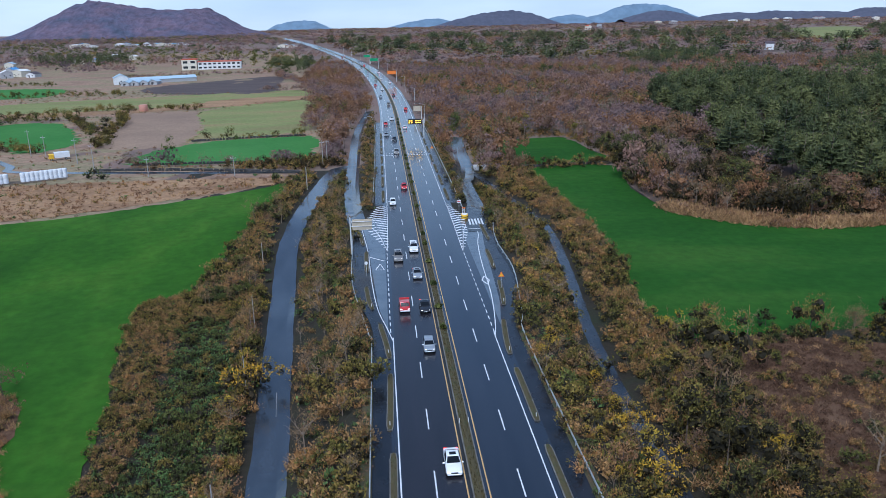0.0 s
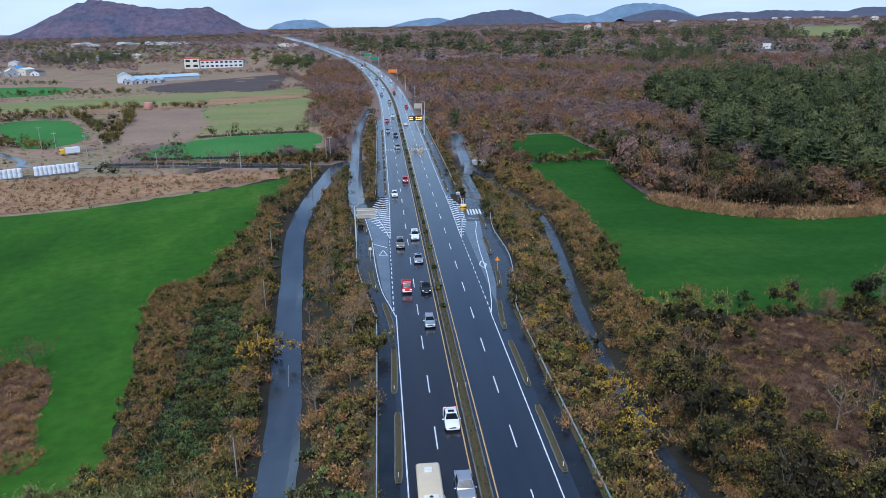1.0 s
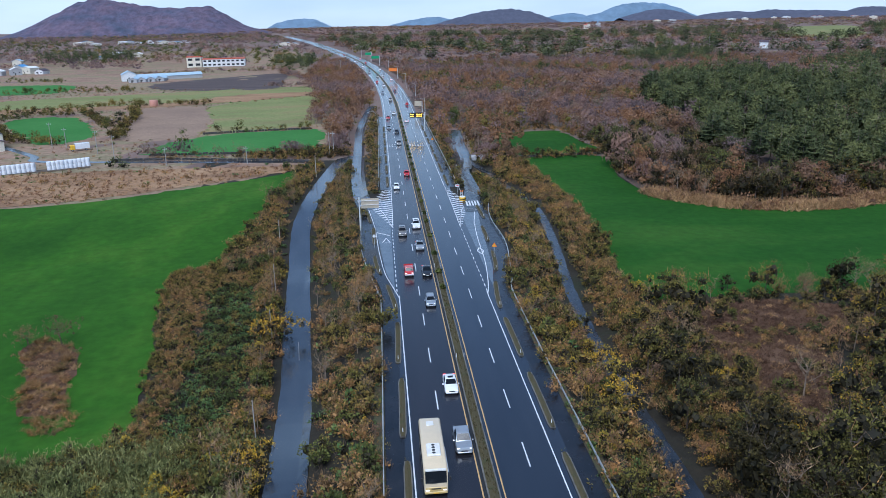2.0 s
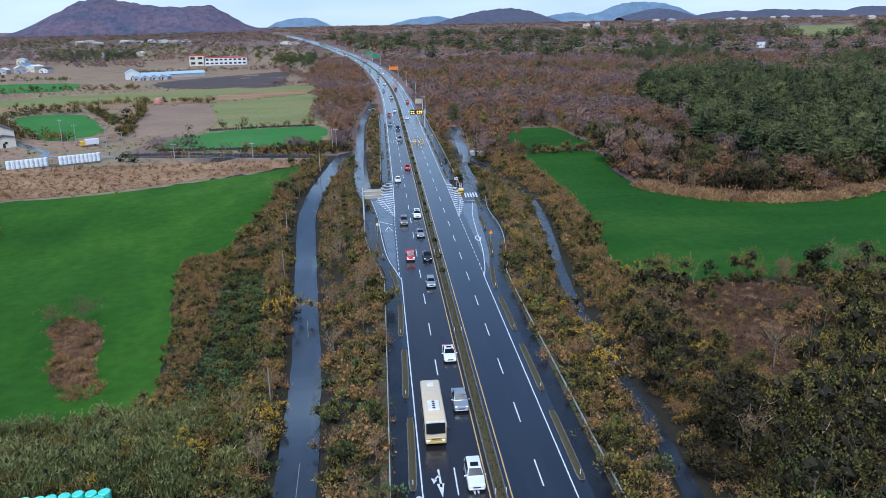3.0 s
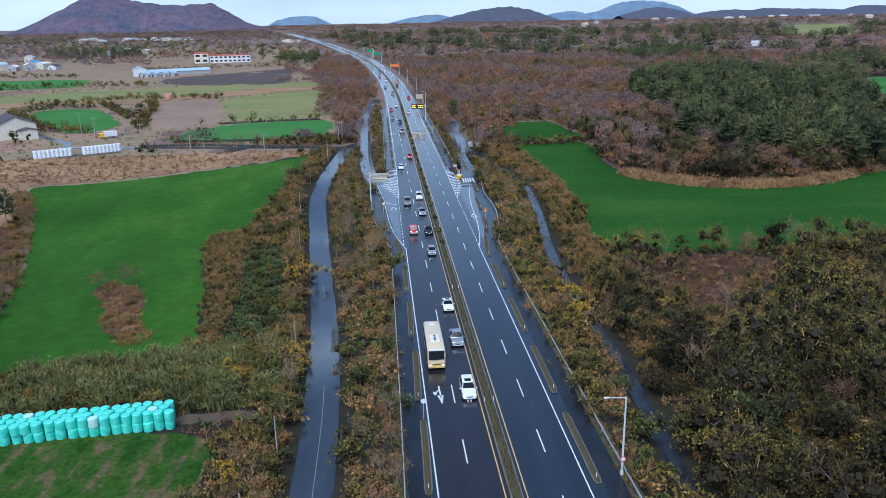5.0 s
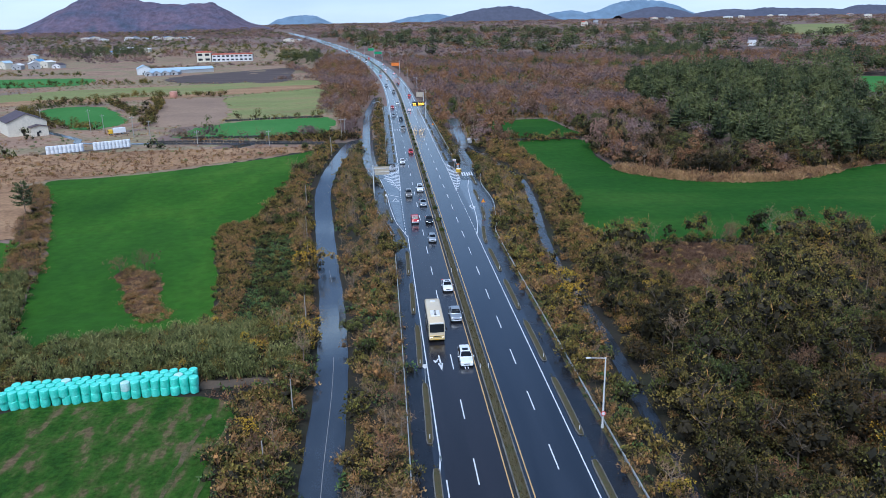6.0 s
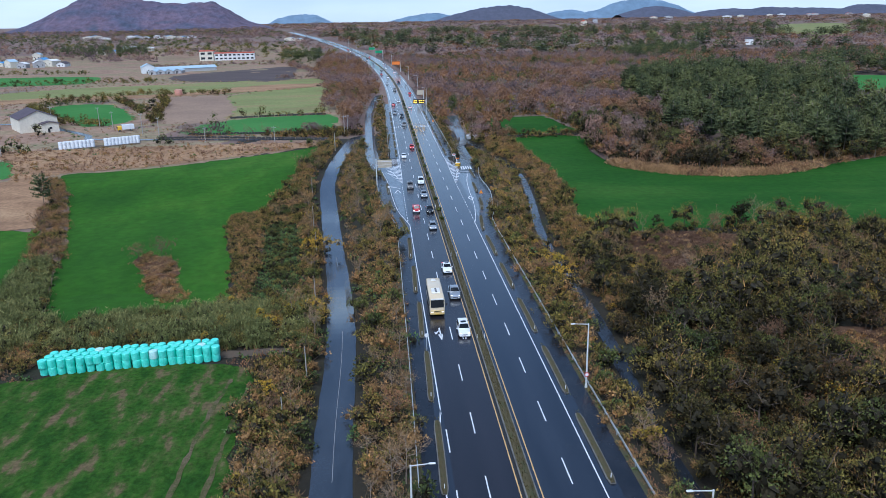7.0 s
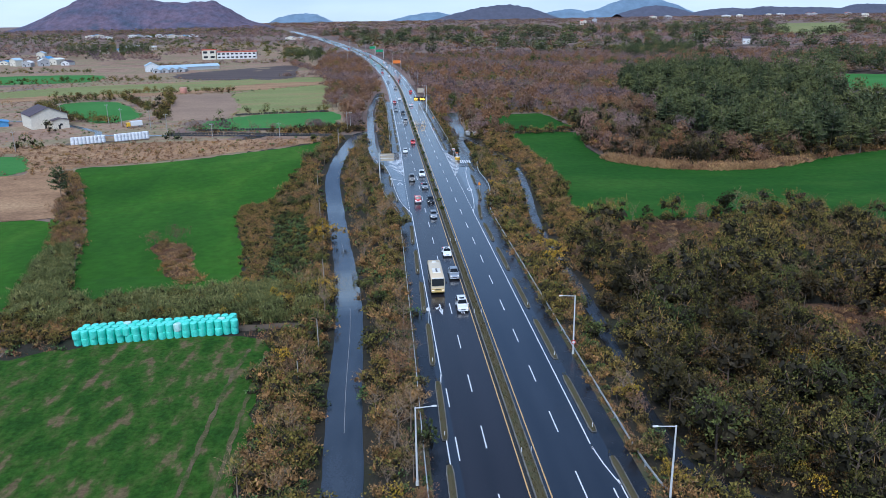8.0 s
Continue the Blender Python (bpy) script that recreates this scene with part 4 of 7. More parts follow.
# ---- lamps, signs and other roadside things ----
def street_lamp(x, y, side, h=9.0, reach=2.0, disc=False):
    ob = thing("street_lamp", "tall pale grey street lamp with a single arm over the road", "street lamp", "street lamps", pose(x, y, land_z(x, y)))
    h += 0.15
    part("pole", Geo().cyl((0, 0, 0), (0, 0, h), 0.13, 0.08, 12), M["pole"], ob, smooth=True)
    part("base", Geo().cyl((0, 0, 0), (0, 0, 0.5), 0.2, 0.17, 12), M["pole"], ob, smooth=True)
    arm = part("arm", Geo().cyl((0, 0, h - 0.08), (-side * reach, 0, h + 0.06), 0.06, 0.045, 8), M["pole"], ob, smooth=True)
    part("lamp_head", Geo().box(-side * reach - 0.35, -side * reach + 0.25, -0.13, 0.13, h, h + 0.12, 0.04), M["pole"], arm)
    if disc:
        s = part("round_sign", Geo().cyl((0, -0.16, 2.0), (0, -0.13, 2.0), 0.32, 0.32, 20), M["sign_red"], ob, "small round red-rimmed sign")
        part("sign_face", Geo().cyl((0, -0.168, 2.0), (0, -0.165, 2.0), 0.23, 0.23, 20), M["sign_white"], s)
    return ob


street_lamp(11.4, 117.0, 1, disc=True)
street_lamp(12.1, 81.1, 1)
street_lamp(-12.8, 87.5, -1)
for y, s in ((455, 1), (540, 1), (625, 1), (700, 1), (780, 1), (860, 1), (940, 1), (1020, 1), (1100, 1), (1180, 1)):
    street_lamp(float(road_x(y)) + s * 12, y, s, 10.0, 2.2)


def post_sign(x, y, kind):
    z0 = land_z(x, y) + 0.1
    h = 2.6
    label = {"round": "round white sign on a thin steel post", "warn": "orange triangular warning sign on a post", "yield": "white inverted triangle sign on a post", "board": "white rectangular sign board on posts"}[kind]
    ob = thing("road_sign", label, "road sign", "", pose(x, y, z0))
    part("post", Geo().cyl((0, 0, 0), (0, 0, h + 0.2), 0.05, 0.05, 10), M["steel"], ob, smooth=True)
    if kind == "round":
        part("plate", Geo().cyl((0, -0.09, h), (0, -0.06, h), 0.31, 0.31, 24), M["sign_white"], ob)
        part("rim", Geo().cyl((0, -0.058, h), (0, -0.04, h), 0.34, 0.34, 24), M["steel"], ob)
    elif kind == "board":
        part("plate", Geo().box(-0.55, 0.55, -0.1, -0.05, 1.9, 2.6, 0.02), M["sign_white"], ob)
        part("panel_bar", Geo().box(-0.42, 0.42, -0.108, -0.103, 2.15, 2.35), M["sign_red"], ob, "red bars on the board")
    else:
        s = 1 if kind == "warn" else -1
        tri = [(-0.55, 0), (0.55, 0), (0, 0.95)]
        ring = lambda yy, k: [(a * k, yy, h - 0.2 + s * (b - 0.3) * k + 0.3 * s) for a, b in tri]
        part("plate", Geo().loft([ring(-0.09, 1), ring(-0.05, 1)]), M["orange"] if kind == "warn" else M["sign_white"], ob)
        part("face", Geo().loft([ring(-0.098, 0.5), ring(-0.094, 0.5)]), M["cushion_yellow"] if kind == "warn" else M["sign_red"], ob)
    return ob


post_sign(-8.75, 130.6, "round")
post_sign(11.6, 222.5, "warn")
post_sign(-12.6, 233.5, "round")
post_sign(9.5, 370.0, "warn")
post_sign(10.4, 283.5, "board")


def sign_gantry_back():
    ob = thing("direction_sign", "large direction sign seen from its beige back on a steel mast", "road sign", "", pose(-15.9, 248.5, -0.1))
    part("mast", Geo().cyl((0, 0, 0), (0, 0, 7.9), 0.17, 0.14, 12), M["pole"], ob, smooth=True)
    part("arm", Geo().cyl((0, 0.1, 7.0), (4.6, 0.1, 7.0), 0.08, 0.07, 8), M["pole"], ob)
    part("arm", Geo().cyl((0, 0.1, 6.0), (4.6, 0.1, 6.0), 0.08, 0.07, 8), M["pole"], ob)
    part("panel", Geo().box(0.4, 4.5, 0.18, 0.24, 5.2, 7.5, 0.02), M["sign_back"], ob, "beige sheet metal sign back")
    for z in (5.9, 6.8):
        part("stiffener", Geo().box(0.4, 4.5, 0.165, 0.178, z, z + 0.03), M["sign_back"], ob)


sign_gantry_back()


def message_sign():
    ob = thing("message_sign", "black overhead message sign with amber letters on a cantilever mast", "road sign", "", pose(9.2, 413, -0.1))
    part("mast", Geo().cyl((0, 0, 0), (0, 0, 8.2), 0.22, 0.18, 12), M["pole"], ob, smooth=True)
    part("arm", Geo().cyl((0, 0, 7.4), (-6.3, 0, 7.4), 0.12, 0.09, 8), M["pole"], ob)
    part("panel", Geo().box(-6.6, -0.7, -0.45, -0.1, 6.1, 8.3, 0.05), M["sign_black"], ob)
    rng = np.random.default_rng(5)
    for row, z in enumerate((7.3, 6.5)):
        for k in range(6):
            if k == 2:
                continue
            x = -6.3 + 0.92 * k
            part("text_bar", Geo().box(x, x + 0.66, -0.462, -0.455, z + 0.08, z + 0.4), M["amber"], ob, "amber light bar")


message_sign()


def crash_cushion():
    ob = thing("crash_cushion", "yellow and black crash cushion at the barrier's end", "crash cushion", "", pose(10.9, 275.2, 0))
    ring = lambda z, k: [(math.cos(t) * 0.9 * k, math.sin(t) * 1.3 * k, z) for t in (2 * math.pi * i / 16 for i in range(16))]
    part("drum", Geo().loft([ring(0, 1), ring(0.85, 1), ring(0.95, 0.92)]), M["cushion_yellow"], ob, smooth=True)
    part("lid", Geo().loft([ring(0.955, 0.8), ring(1.0, 0.75)]), M["sign_white"], ob)
    part("stripe", Geo().loft([ring(0.35, 1.012), ring(0.55, 1.012)], caps=False), M["sign_black"], ob)
    for x in (-0.2, 0.3):
        part("beacon_post", Geo().cyl((x, 2.2, 0), (x, 2.2, 2.2), 0.07, 0.07, 8), M["sign_white"], ob)
        part("beacon", Geo().cyl((x, 2.12, 2.0), (x, 2.08, 2.0), 0.2, 0.2, 14), M["orange"], ob)


crash_cushion()


def utility_pole(x, y, h=9.0, arms=True, lean=0.0, pale=False):
    ob = thing("utility_pole", "concrete utility pole standing in the scrub", "utility pole", "utility poles", pose(x, y, land_z(x, y) - 0.2, 0, lean))
    part("pole", Geo().cyl((0, 0, 0), (0, 0, h), 0.10 if pale else 0.17, 0.06 if pale else 0.10, 10), M["concrete_pole"], ob, smooth=True)
    if arms:
        part("cross_arm", Geo().box(-0.9, 0.9, -0.05, 0.05, h - 0.8, h - 0.7, 0.01), M["steel"], ob)
        for dx in (-0.8, 0.0, 0.8):
            part("insulator", Geo().cyl((dx, 0, h - 0.7), (dx, 0, h - 0.45), 0.06, 0.04, 8), M["sign_white"], ob)
    return ob


POLES = [(-26.3, 129.3, 5.5), (-28.0, 115.3, 5.0), (-28, 166.2, 6.0), (-30.3, 199.6, 6.5), (-33, 225.3, 6.5), (-35.8, 256.9, 7.0), (-32.6, 331, 7.5), (-30.6, 374.3, 9.5), (-29.1, 375.8, 9.5)]
for x, y, h in POLES:
    utility_pole(x, y, h, h > 8, 0, h < 7.5)
for x, y, h in ((-125.7, 394, 10), (-113.5, 377, 10), (-154, 420, 11), (-146, 415, 9), (-90, 362, 7), (-60, 359, 7), (-165, 340, 9), (-185, 440, 10), (122, 906, 17), (170, 910, 18), (246, 1042, 16), (416, 1050, 18), (-45, 800, 14)):
    utility_pole(x, y, h)


def cable(points, sag=0.6, r=0.02):
    g = Geo()
    for a, b in zip(points, points[1:]):
        a, b = np.array(a), np.array(b)
        last = None
        for i in range(9):
            t = i / 8
            p = a + (b - a) * t - np.array((0, 0, 4 * sag * t * (1 - t)))
            if last is not None:
                g.cyl(last, p, r, r, 4, False)
            last = p
    return solo("cable", g, M["trim"], "thin dark overhead cable between poles", "cable")


cable([(x, y, land_z(x, y) + h - 0.35) for x, y, h in sorted(POLES[:8], key=lambda q: q[1])])


# ---- bales ----
def bale_proto(mat, label, name="silage_bale", r=0.62, h=1.25):
    ob = thing(name, label, "bale", "stack of wrapped bales")
    rings = []
    n = 16
    for z, k in ((0, 0.86), (0.06, 0.97), (0.2, 1.0), (h * 0.5, 1.015), (h - 0.2, 1.0), (h - 0.06, 0.97), (h, 0.86)):
        rings.append([(math.cos(2 * math.pi * i / n) * r * k * (1 + 0.02 * math.sin(3 * i + z * 7)), math.sin(2 * math.pi * i / n) * r * k, z) for i in range(n)])
    part("wrap", Geo().loft(rings), M[mat], ob, smooth=True)
    part("fold", Geo().cyl((0, 0, h), (0, 0, h + 0.025), r * 0.45, r * 0.3, 10), M[mat], ob)
    return ob


def bale_stack():
    rng = np.random.default_rng(4)
    teal = bale_proto("teal_wrap", "round silage bale in bright turquoise plastic film")
    faded = bale_proto("pale_wrap", "round silage bale in faded whitish turquoise film")
    used = set()
    for row in range(3):
        for k in range(20):
            x = -65.2 + 1.29 * k + 0.35 * row
            y = 135.0 + 0.115 * k + 1.25 * row
            for lv in range(2):
                if row > 0 and k == 19:
                    continue
                first = faded if lv and (row, k) in ((0, 12), (1, 17), (2, 5)) else teal
                grow = rng.uniform(0.94, 1.03)
                m = pose(x + rng.normal(0, 0.06), y + rng.normal(0, 0.10), land_z(x, y) + 0.05 + lv * 1.22, rng.normal(0, 1.6), rng.normal(0, 1.6), rng.uniform(0, 360)) @ Matrix.Diagonal((grow, grow, 1, 1))
                if first.name not in used:
                    used.add(first.name)
                    first.matrix_basis = m
                else:
                    copy_thing(first, m)


bale_stack()


def white_bales():
    first = bale_proto("white_wrap", "round silage bale in white plastic film", "white_bale", 0.85, 1.6)
    n = 0
    for x0, y0, x1, y1, m in ((-147, 353, -136, 358.5, 9), (-131, 360, -119.5, 366, 10)):
        for k in range(m):
            for lv in range(2):
                x, y = x0 + (x1 - x0) * k / (m - 1), y0 + (y1 - y0) * k / (m - 1)
                p = pose(x, y, land_z(x, y) + 0.1 + lv * 1.6, 0, 0, 37 * k)
                if n == 0:
                    first.matrix_basis = p
                else:
                    copy_thing(first, p)
                n += 1


white_bales()
pink = bale_proto("pink_wrap", "single pale pink wrapped bale in the meadow", "straw_bale", 2.6, 4.0)
pink.matrix_basis = pose(-155, 582, land_z(-155, 582))


# ---- vehicles ----
def rounded(y, w, z0, z1, r=0.12, top_in=0.0):
    """A car's cross-section: flat below, rounded above."""
    wt = w - top_in
    return [(-w + 0.06, y, z0), (w - 0.06, y, z0), (w, y, z0 + 0.1), (w, y, z0 + (z1 - z0) * 0.6), (wt, y, z1 - r * 0.6), (wt - r, y, z1),
            (-wt + r, y, z1), (-wt, y, z1 - r * 0.6), (-w, y, z0 + (z1 - z0) * 0.6), (-w, y, z0 + 0.1)]


SHAPES = {  # length, half width, stations of the body (y, shoulder height), stations of the cabin (y, half width below, half width above, height)
    "sedan": (4.6, 0.90, [(-2.3, 0.55), (-2.15, 0.70), (-1.2, 0.84), (-0.6, 0.90), (1.2, 0.93), (1.9, 0.92), (2.25, 0.84), (2.3, 0.6)], (-1.05, -0.30, 0.85, 1.65, 1.44)),
    "hatch": (4.0, 0.86, [(-2.0, 0.55), (-1.88, 0.74), (-1.1, 0.88), (-0.6, 0.94), (1.2, 0.96), (1.8, 0.95), (2.0, 0.7)], (-1.05, -0.40, 1.45, 1.92, 1.50)),
    "suv": (4.6, 0.94, [(-2.3, 0.62), (-2.18, 0.86), (-1.2, 1.02), (-0.75, 1.06), (1.3, 1.08), (2.1, 1.06), (2.3, 0.75)], (-1.10, -0.45, 1.75, 2.22, 1.72)),
    "pickup": (4.95, 0.95, [(-2.45, 0.66), (-2.32, 0.90), (-1.35, 1.04), (-0.9, 1.06), (0.75, 1.08), (2.3, 1.06), (2.45, 0.75)], (-1.25, -0.62, 0.62, 0.95, 1.76)),
}


def wheel(car, x, y, r=0.33, w=0.22):
    s = 1 if x > 0 else -1
    t = part("wheel", Geo().cyl((x - s * w, y, r), (x, y, r), r, r, 16), M["tyre"], car, "black tyre", smooth=True)
    part("rim", Geo().cyl((x + s * 0.004, y, r), (x + s * 0.02, y, r), r * 0.62, r * 0.5, 12), M["rim"], t)


def car(kind, paint, label, x, y, away=False, lights=True, roof=None):
    L, w, body, cab = SHAPES[kind]
    ob = thing({"pickup": "pickup_truck"}.get(kind, "car"), label, "car", "vehicles on the road")
    part("body", Geo().loft([rounded(yy, w * (0.86 if i in (0, len(body) - 1) else 0.95 if i in (1, len(body) - 2) else 1.0), 0.26, z, 0.12, 0.05) for i, (yy, z) in enumerate(body)]), M[paint], ob, smooth=True)
    y0, y1, y2, y3, h = cab
    sh = body[3][1] - 0.04
    wb, wt = w - 0.06, w - 0.24
    sect = lambda yy, ww, z: [(-ww, yy, sh), (ww, yy, sh), (ww - (wb - wt) * (z - sh) / (h - sh) , yy, z - 0.05), (ww - (wb - wt) * (z - sh) / (h - sh) - 0.12, yy, z), (-ww + (wb - wt) * (z - sh) / (h - sh) + 0.12, yy, z), (-ww + (wb - wt) * (z - sh) / (h - sh), yy, z - 0.05)]
    cabin = part("cabin", Geo().loft([sect(y0, wb, sh + 0.05), sect(y1, wb, h - 0.04), sect((y1 + y2) / 2, wb, h), sect(y2, wb, h - 0.03), sect(y3, wb, sh + 0.08)]), M[roof or paint], ob, smooth=True)

    def pane(name, q):
        c = np.mean(np.array(q), 0)
        nrm = np.cross(np.array(q[1]) - np.array(q[0]), np.array(q[2]) - np.array(q[0]))
        nrm = nrm / np.linalg.norm(nrm)
        if np.dot(nrm, c - np.array((0, (y1 + y2) / 2, sh + 0.2))) < 0:
            nrm = -nrm
        a = [tuple(np.array(p) + nrm * 0.035) for p in q]
        b = [tuple(np.array(p) - nrm * 0.03) for p in q]
        part(name, Geo().loft([b, a]), M["glass"], cabin)

    ti = wb - wt
    pane("windscreen", [(-wb + 0.10, y0 + 0.07, sh + 0.10), (wb - 0.10, y0 + 0.07, sh + 0.10), (wt - 0.08, y1 - 0.03, h - 0.09), (-wt + 0.08, y1 - 0.03, h - 0.09)])
    pane("rear_window", [(-wb + 0.12, y3 - 0.06, sh + 0.14), (wb - 0.12, y3 - 0.06, sh + 0.14), (wt - 0.10, y2 + 0.05, h - 0.10), (-wt + 0.10, y2 + 0.05, h - 0.10)])
    for s in (-1, 1):
        for a, b in ((y1 + 0.05, (y1 + y2) / 2 - 0.05), ((y1 + y2) / 2 + 0.05, y2 - 0.05)):
            k = lambda z: wb - ti * (z - sh) / (h - sh)
            pane("side_window", [(s * k(sh + 0.08), a - (0.25 if a < y1 + 0.1 else 0), sh + 0.08), (s * k(sh + 0.08), b, sh + 0.08), (s * k(h - 0.13), b, h - 0.13), (s * k(h - 0.13), a, h - 0.13)])
        m = part("mirror", Geo().box(s * (w + 0.02), s * (w + 0.2), y0 + 0.15, y0 + 0.28, sh - 0.02, sh + 0.13, 0.03), M[paint], ob)
        z = body[1][1]
        hl = part("headlight", Geo().box(s * w * 0.58, s * w * 0.82, -L / 2 + 0.03, -L / 2 + 0.2, z - 0.13, z - 0.05, 0.03), M["headlight"], ob)
        part("tail_light", Geo().box(s * w * 0.55, s * w * 0.85, L / 2 - 0.2, L / 2 + 0.012, 0.72, 0.86, 0.03), M["taillight"], ob)
        for yy in (-L / 2 + 0.82, L / 2 - 0.85):
            wheel(ob, s * (w - 0.01 + 0.015), yy, 0.36 if kind in ("suv", "pickup") else 0.32)
    part("grille", Geo().box(-w * 0.42, w * 0.42, -L / 2 - 0.02, -L / 2 + 0.1, 0.46, 0.60, 0.02), M["trim"], ob)
    part("bumper", Geo().box(-w * 0.8, w * 0.8, -L / 2 - 0.03, -L / 2 + 0.15, 0.28, 0.42, 0.04), M[paint], ob)
    part("plate", Geo().box(-0.26, 0.26, -L / 2 - 0.045, -L / 2 - 0.032, 0.33, 0.41), M["plate"], ob, "plain white plate")
    if kind == "suv":
        part("sunroof", Geo().box(-0.42, 0.42, y1 + 0.25, y1 + 1.0, h + 0.004, h + 0.012), M["glass"], cabin)
    if kind == "sedan":
        part("sunroof", Geo().box(-0.36, 0.36, y1 + 0.2, y1 + 0.75, h - 0.008, h + 0.008), M["glass"], cabin)
    if kind == "pickup":
        bed = part("cargo_bed", Geo().box(-0.78, 0.78, 1.05, 2.33, 1.0, 1.062, 0.02), M["trim"], ob)
        for s in (-1, 1):
            part("roof_rail", Geo().box(s * 0.6 - 0.03, s * 0.6 + 0.03, y1 + 0.1, y2 - 0.05, h, h + 0.05, 0.01), M["rim"], cabin)
    ob.matrix_basis = pose(x, y + (0 if away else L / 2), 0.012, 0, 0, 180 if away else 0)
    return ob


def coach(x, y):
    ob = thing("coach", "cream tourist coach with a pale roof unit and dark windows", "bus", "vehicles on the road", pose(x, y, 0.012))
    L, w, h = 10.6, 1.22, 3.2

    def ring(yy, ww, z1, z0=0.42):
        r = 0.22
        return [(-ww + 0.05, yy, z0), (ww - 0.05, yy, z0), (ww, yy, z0 + 0.12), (ww, yy, z1 - r), (ww - r * 0.35, yy, z1 - r * 0.3), (ww - r, yy, z1), (-ww + r, yy, z1), (-ww + r * 0.35, yy, z1 - r * 0.3), (-ww, yy, z1 - r), (-ww, yy, z0 + 0.12)]
    body = part("body", Geo().loft([ring(0.0, w * 0.93, 1.3), ring(0.06, w * 0.97, 1.75), ring(0.32, w, h - 0.15), ring(0.6, w, h), ring(L - 0.4, w, h), ring(L - 0.1, w * 0.98, h - 0.12), ring(L, w * 0.95, h - 0.5)]), M["cream"], ob, smooth=True)
    part("windscreen", Geo().loft([[(-1.08, 0.0, 1.66), (1.08, 0.0, 1.66), (1.08, 0.22, 2.85), (-1.08, 0.22, 2.85)], [(-1.08, 0.2, 1.66), (1.08, 0.2, 1.66), (1.08, 0.5, 2.85), (-1.08, 0.5, 2.85)]]), M["glass"], body)
    part("visor", Geo().box(-1.05, 1.05, 0.2, 0.55, 2.86, 3.08, 0.04), M["cream_pale"], body)
    for s in (-1, 1):
        for k in range(6):
            y0 = 0.95 + 1.52 * k
            part("side_window", Geo().box(s * (w - 0.03), s * (w + 0.012), y0, y0 + 1.42, 1.55, 2.6, 0.02), M["glass"], body)
        part("mirror_arm", Geo().cyl((s * 1.2, 0.2, 2.7), (s * 1.42, -0.22, 2.5), 0.03, 0.03, 6), M["trim"], ob)
        part("mirror", Geo().box(s * 1.42 - 0.1, s * 1.42 + 0.1, -0.3, -0.18, 2.05, 2.5, 0.03), M["trim"], ob)
        part("headlight", Geo().box(s * 0.70, s * 1.02, -0.10, 0.12, 0.80, 0.95, 0.03), M["headlight"], ob)
        part("indicator", Geo().box(s * 0.75, s * 1.06, 0.0, 0.12, 1.04, 1.12, 0.02), M["orange"], ob)
        for yy in (1.9, 7.6):
            wheel(ob, s * (w - 0.01 + 0.015), yy, 0.5, 0.3)
    part("air_unit", Geo().box(-0.72, 0.72, 2.4, 4.7, h - 0.02, h + 0.22, 0.06), M["cream_pale"], ob, "pale roof air unit")
    for k in range(4):
        part("fan_grille", Geo().cyl((0, 2.8 + 0.5 * k, h + 0.222), (0, 2.8 + 0.5 * k, h + 0.24), 0.19, 0.17, 14), M["trim"], ob)
    part("roof_hatch", Geo().box(-0.4, 0.4, 8.6, 9.5, h - 0.02, h + 0.08, 0.04), M["cream_pale"], ob)
    part("bumper", Geo().box(-1.16, 1.16, -0.08, 0.2, 0.42, 0.72, 0.06), M["gold_cream"], ob)
    part("front_mask", Geo().box(-1.06, 1.06, -0.06, 0.1, 0.70, 1.2, 0.05), M["gold_cream"], ob, "golden cream front panel")
    part("wiper", Geo().box(-0.7, 0.1, -0.06, -0.02, 1.66, 1.70), M["trim"], ob)
    part("grille", Geo().box(-0.5, 0.5, -0.075, -0.05, 0.98, 1.1, 0.01), M["trim"], ob)
    part("destination_bar", Geo().box(-0.7, 0.7, 0.10, 0.2, 1.22, 1.36, 0.02), M["trim"], ob)
    part("plate", Geo().box(-0.3, 0.3, -0.1, -0.083, 0.5, 0.62), M["cushion_yellow"], ob, "plain yellow plate")
    return ob


